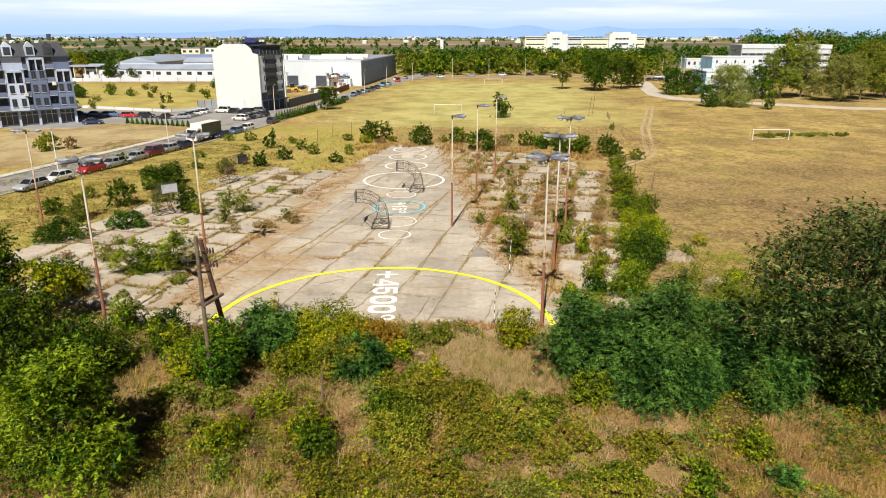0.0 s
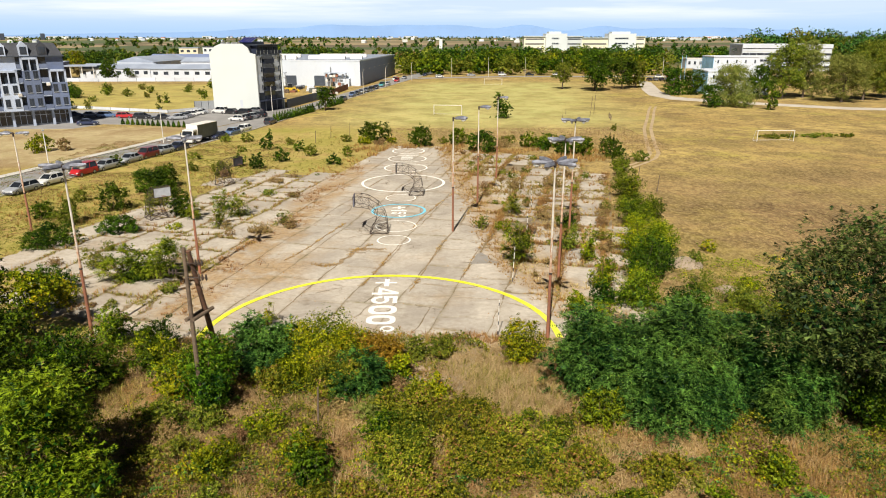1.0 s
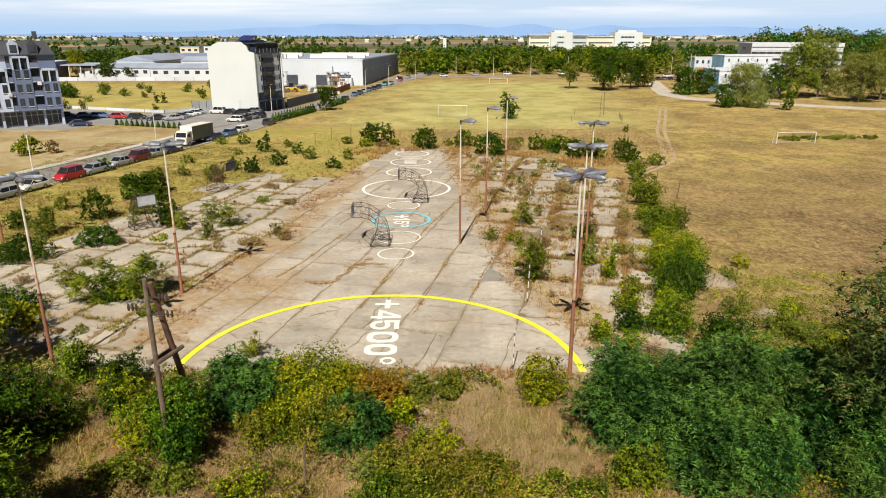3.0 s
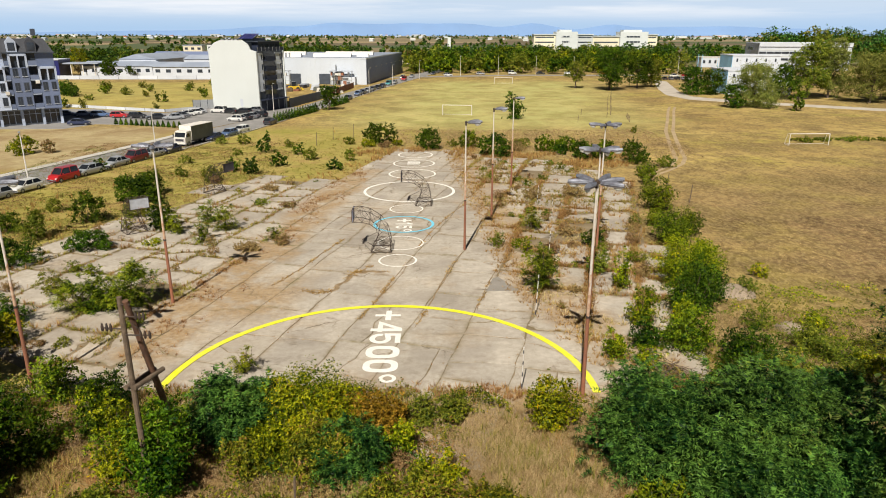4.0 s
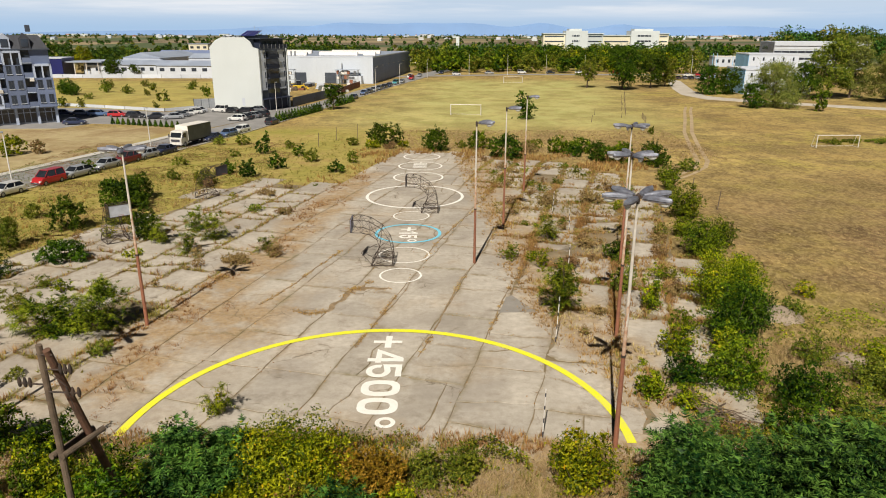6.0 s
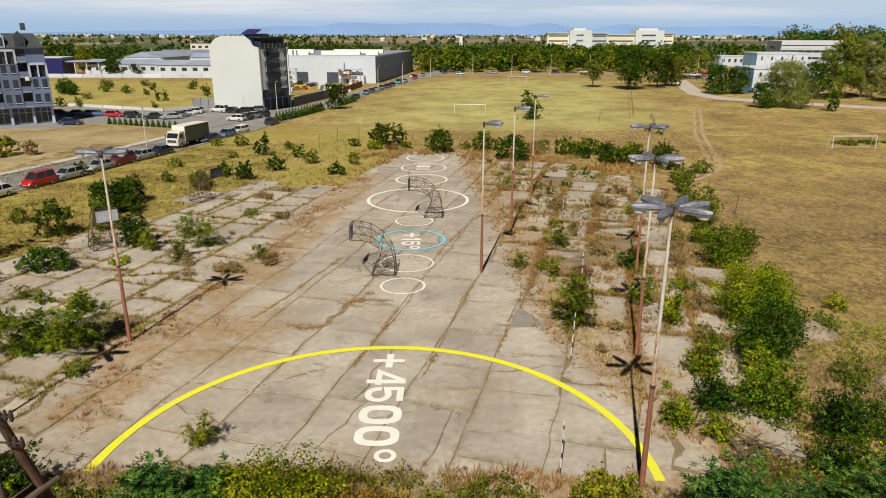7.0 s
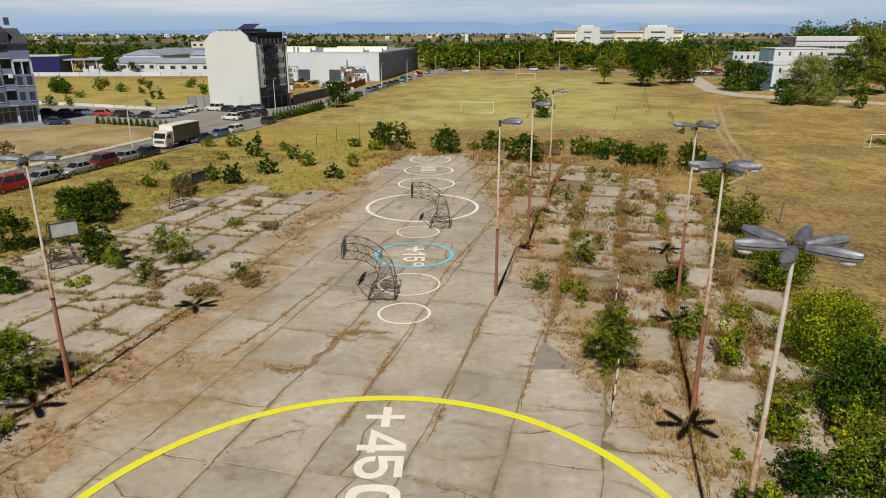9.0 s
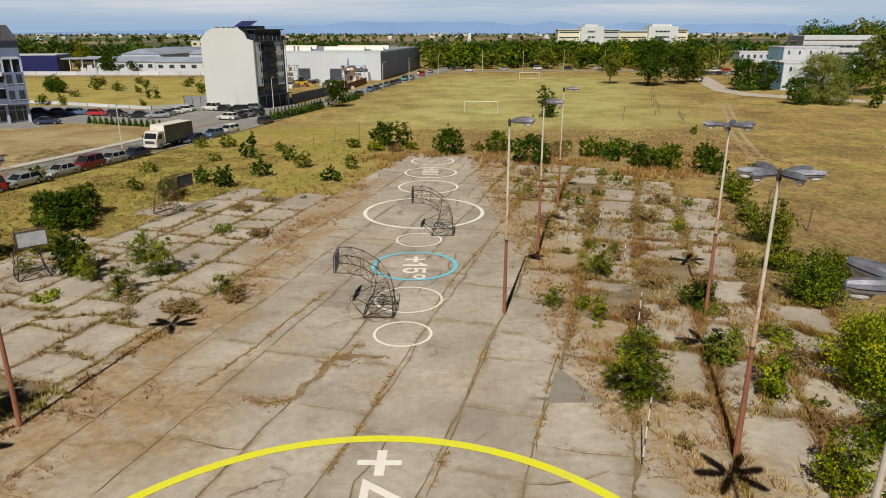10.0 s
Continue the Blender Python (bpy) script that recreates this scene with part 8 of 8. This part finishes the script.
tree("F", 85.5, 235, 4.9, 9.0, 0.25, leaf=0.42, label="dark round tree beside the path", bottom=-1.0, dense=1.3)
tree("F", 92.0, 236, 4.6, 8.4, 0.25, leaf=0.42, label="dark round tree beside the annex", bottom=-1.0, dense=1.3)
tree("B", 116, 220, 7.0, 18.8, 0.4, leaf=0.50, label="tall olive-gold poplar before the school", bottom=0.2, dense=1.3)
tree("W", 125, 224, 7.0, 18.0, 0.4, leaf=0.50, label="tall olive poplar before the school", bottom=0.2, dense=1.3)
tree("F", 107, 218, 5.0, 11.0, 0.3, leaf=0.44, label="deep green tree before the school", bottom=0.2, dense=1.3)
tree("W", 128.5, 208, 8.2, 14.0, 0.4, leaf=0.42, label="grey-green tree with a spreading crown", bottom=0.2, dense=1.3)
tree("B", 139, 214, 7.0, 18.0, 0.4, leaf=0.50, label="tall olive tree at the field's edge", bottom=0.2, dense=1.3)
tree("B", 152, 222, 7.5, 17.0, 0.4, leaf=0.44, label="olive tree at the field's edge", bottom=0.2, dense=1.3)
tree("A", 95.6, 186, 2.6, 5.3, 0.15, leaf=0.40, label="green bush tree on the dry field", bottom=-1.0, dense=1.3)
tree("F", -28.0, 187.5, 3.5, 6.3, 0.18, leaf=0.40, label="dark bushy tree beside the street", bottom=0.3)
tree("F", -143.7, 313, 4.6, 7.8, 0.3, dense=1.5, leaf=0.46, label="dark round tree before the works", bottom=0.8)
tree("F", -140, 326, 2.6, 5.0, 0.16, leaf=0.42, label="green tree before the works", bottom=0.6)
tree("Y", -200, 400, 6.0, 11.0, 0.3, leaf=0.55, label="yellow-green tree behind the works", bottom=1.5)
tree("C", -171, 342, 3.4, 6.0, 0.25, leaf=0.46, label="browning tree beside the works", bottom=1.0)
plants([("F", -118.0, 229.5, 3.4, 4.8), ("F", -115.0, 226.5, 2.2, 3.4), ("A", -110.4, 237.5, 2.0, 3.7), ("B", -101.3, 233, 2.0, 2.6), ("A", -98.6, 246, 1.6, 3.0), ("A", -81.5, 209.3, 1.1, 2.8), ("A", -79.6, 209.5, 1.2, 3.1), ("A", -100.5, 192.5, 1.6, 2.4),
        ("B", -95.1, 192.3, 1.3, 2.7), ("B", -74.3, 189.5, 1.0, 1.9), ("A", -125.5, 240, 2.2, 3.6), ("B", -118, 256, 1.8, 3.0), ("B", -108, 262, 1.6, 2.8), ("B", -90, 262, 1.5, 2.5), ("A", -84, 268, 1.6, 4.0), ("A", -74, 262, 1.6, 4.2), ("B", -70, 240, 1.5, 2.6),
        ("B", -92, 226, 1.3, 2.0), ("B", -104, 214, 1.4, 2.0), ("A", -72, 222, 1.3, 3.4), ("B", -79, 240, 1.6, 2.0), ("B", -87, 250, 1.8, 2.4), ("A", -121, 232, 2.0, 4.0), ("B", -64, 236, 1.4, 3.0), ("B", -66, 252, 1.8, 3.6)], "shrubs of the far meadow")

rng_f = np.random.default_rng(21)


def woods(name, label, spots, leaf, per, material):
    """A far wood: for each tree a crown of coarse leaf sprays, all in one mesh of stuff. spots: x, y, radius, height."""
    ps, fs = [], []
    for x, y, r, h in spots:
        k = int(rng_f.integers(5, 9))
        blobs = []
        for i in range(k):
            a, q = rng_f.uniform(0, 6.283), r * rng_f.uniform(0.1, 0.6)
            s = r * rng_f.uniform(0.45, 0.7)
            z = h * rng_f.uniform(0.35, 0.95) - s * 0.6
            blobs.append((q * math.cos(a), q * math.sin(a), max(z, s * 0.7), s, s * 0.85))
        p, f = crown_points(rng_f, blobs, per, 0.3, False, 5)
        ps.append(p + (x, y, GROUND_Z))
        fs.append(unit(f + rng_f.normal(0, 0.5, p.shape) + (0, 0, 0.3)))
    ob = new(name, leaf_mesh(name, rng_f, np.concatenate(ps), np.concatenate(fs), leaf * 1.15, MAT[material], 0.95))
    return tagged(ob, label, "trees", kind="stuff")


def belt(n, x0, x1, y0, y1, h0, h1, keep=None):
    out = []
    while len(out) < n:
        x, y = rng_f.uniform(x0, x1), rng_f.uniform(y0, y1)
        if keep is None or keep(x, y):
            h = rng_f.uniform(h0, h1)
            out.append((x, y, h * rng_f.uniform(0.36, 0.55), h))
    return out


for mt, n, tag in (("leaf_A", 55, "mixed green"), ("leaf_F", 70, "dark green"), ("leaf_Y", 14, "yellow-green"), ("leaf_B", 40, "olive")):
    woods("tree_belt", f"{tag} trees of the belt beyond the pitch", belt(n, -14, 190, 352, 440, 7, 12, lambda x, y: x < 124 or y > 436), 0.68, 560, mt)
# dark green leaf_D stands in for distance haze in the far woods' colour
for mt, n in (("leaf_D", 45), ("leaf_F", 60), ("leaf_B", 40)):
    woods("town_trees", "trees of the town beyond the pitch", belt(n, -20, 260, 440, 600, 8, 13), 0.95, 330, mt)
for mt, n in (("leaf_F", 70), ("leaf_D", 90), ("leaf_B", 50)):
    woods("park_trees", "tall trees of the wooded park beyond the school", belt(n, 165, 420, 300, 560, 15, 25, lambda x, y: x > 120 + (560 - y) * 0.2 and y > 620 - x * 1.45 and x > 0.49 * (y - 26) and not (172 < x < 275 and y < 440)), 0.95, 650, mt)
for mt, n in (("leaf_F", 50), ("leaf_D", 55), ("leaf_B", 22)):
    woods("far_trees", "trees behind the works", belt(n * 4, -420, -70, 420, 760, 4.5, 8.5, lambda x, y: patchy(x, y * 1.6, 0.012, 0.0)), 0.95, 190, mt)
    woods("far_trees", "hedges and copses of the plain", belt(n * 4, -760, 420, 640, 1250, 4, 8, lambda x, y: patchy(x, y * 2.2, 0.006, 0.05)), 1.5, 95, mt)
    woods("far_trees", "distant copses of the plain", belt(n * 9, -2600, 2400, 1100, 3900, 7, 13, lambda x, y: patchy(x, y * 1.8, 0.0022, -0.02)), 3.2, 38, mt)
woods("roadside_trees", "trees beside the street beyond the warehouse", belt(24, -16, 30, 352, 420, 6, 9), 1.1, 240, "leaf_A")

# pale sheds and houses strewn over the plain
rng_t = random.Random(77)
for k in range(80):
    y = rng_t.uniform(1500, 4200)
    x = rng_t.uniform(-0.62, 0.5) * y
    big = rng_t.random() < 0.25
    w, d, h = (rng_t.uniform(40, 120), 30, rng_t.uniform(6, 10)) if big and y > 2300 else (rng_t.uniform(9, 18), 10, rng_t.uniform(4, 7))
    ob = thing("far_house", "small pale building far out on the plain", "building", pose(x, y, 0, 0, 0, rng_t.uniform(-20, 20)), "buildings of the plain")
    part("wall", boxes((-w / 2, w / 2, 0, d, -0.1, h)), MAT[rng_t.choice(("white_plaster", "white_plaster", "pale_plaster"))], ob)
    part("roof", loft([[(q, -0.5, h), (q, d + 0.5, h), (q, d / 2, h + (1.0 if big else 2.5))] for q in (-w / 2, w / 2)]), MAT[rng_t.choice(("roof_red", "roof_grey", "white_metal", "white_metal", "roof_grey"))], ob)
ob = thing("water_tower", "slim white tower among the trees", "tower", pose(13.4, 700, 0))
part("shaft", boxes((-1.6, 1.6, -1.6, 1.6, -0.1, 15.3), bevel=0.2), MAT["white_plaster"], ob)

# ---- mountains on the horizon ----
def mountains(y, base, crest, seed, colour, name):
    bm = bmesh.new()
    cols = 140
    rows = []
    for k in range(cols + 1):
        x = -4200 + 8400 * k / cols
        h = base + crest * max(0.0, 0.55 + 0.9 * noise.noise(Vector((x * 0.0007, seed, 0))) + 0.22 * noise.noise(Vector((x * 0.004, seed, 5)))) * math.exp(-((x - 350) / 1900) ** 2)
        rows.append([bm.verts.new((x, y, -1)), bm.verts.new((x, y + 60, h)), bm.verts.new((x, y + 260, -1))])
    for p, q in zip(rows, rows[1:]):
        for j in range(2):
            bm.faces.new((p[j], q[j], q[j + 1], p[j + 1]))
    # the blue of the distance haze is put into the base colour
    m, nt, p = graph(name)
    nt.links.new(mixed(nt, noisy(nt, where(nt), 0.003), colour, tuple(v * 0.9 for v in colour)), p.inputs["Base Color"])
    p.inputs["Roughness"].default_value = 1.0
    return tagged(part("backdrop_mountains", bm, m, None), "mountain range on the horizon, coloured in haze blue", "mountains", kind="structure")


mountains(4420, 8, 125, 2.0, (0.175, 0.29, 0.51), "far_mountain_haze_blue")

# ---- slabs of the yard, one piece each ----
pavement = thing("pavement", "old cast concrete slabs, cracked and weed-grown", "pavement", kind="structure")
rng_s = random.Random(43)


def slab(outline, top):
    """One slab with broken, uneven edges; outline in metres of the plan, counter-clockwise."""
    pts = []
    n = len(outline)
    mx, my = sum(p[0] for p in outline) / n, sum(p[1] for p in outline) / n
    worn = weedy(mx, my)
    gap = rng_s.uniform(0.010, 0.045) + worn * rng_s.uniform(0.03, 0.42 if mx > 0 else 0.13)
    for i in range(n):
        (x0, y0), (x1, y1) = outline[i], outline[(i + 1) % n]
        ln = math.hypot(x1 - x0, y1 - y0)
        steps = max(2, int(ln / (0.8 if worn < 0.3 else 0.6)))
        for k in range(steps):
            f = k / steps
            x, y = x0 + (x1 - x0) * f, y0 + (y1 - y0) * f
            nx, ny = (y1 - y0) / ln, -(x1 - x0) / ln
            bite = gap + (0.012 + (0.2 if mx > 0 else 0.10) * worn) * rng_s.uniform(-0.6, 1.0) + (worn * rng_s.uniform(0.15, 0.8 if mx > 0 else 0.25) if k == 0 else 0)
            if rng_s.random() < 0.06:
                bite += rng_s.uniform(0.05, 0.25) * (0.4 + worn)
            x, y = drift_off(x, y)
            pts.append((x - nx * bite, y - ny * bite))
    tx, ty = rng_s.uniform(-0.0018, 0.0018), rng_s.uniform(-0.0018, 0.0018)
    z = lambda x, y: top + (x - mx) * tx + (y - my) * ty  # noqa: E731
    n = len(pts)
    verts = [(x, y, -0.16) for x, y in pts] + [(x, y, z(x, y) - 0.010) for x, y in pts]
    verts += [(x + (mx - x) * 0.005, y + (my - y) * 0.005, z(x, y)) for x, y in pts]
    for x, y in pts:
        f = min(0.45, rng_s.uniform(0.35, 0.75) / max(0.3, math.hypot(mx - x, my - y)))
        verts.append((x + (mx - x) * f, y + (my - y) * f, z(x, y)))
    faces = [(i, (i + 1) % n, n + (i + 1) % n, n + i) for i in range(n)] + [(n + i, n + (i + 1) % n, 2 * n + (i + 1) % n, 2 * n + i) for i in range(n)]
    faces += [(2 * n + i, 2 * n + (i + 1) % n, 3 * n + (i + 1) % n, 3 * n + i) for i in range(n)]
    faces.append(tuple(range(3 * n, 4 * n)))
    me = mesh_of("slab", verts, faces, MAT["slab"])
    me.attributes.new("rim", "FLOAT", "POINT").data.foreach_set("value", [1.0] * (3 * n) + [0.0] * n)
    part("slab", me, None, pavement)


for outline, top in SLAB_PLAN:
    slab(outline, top)
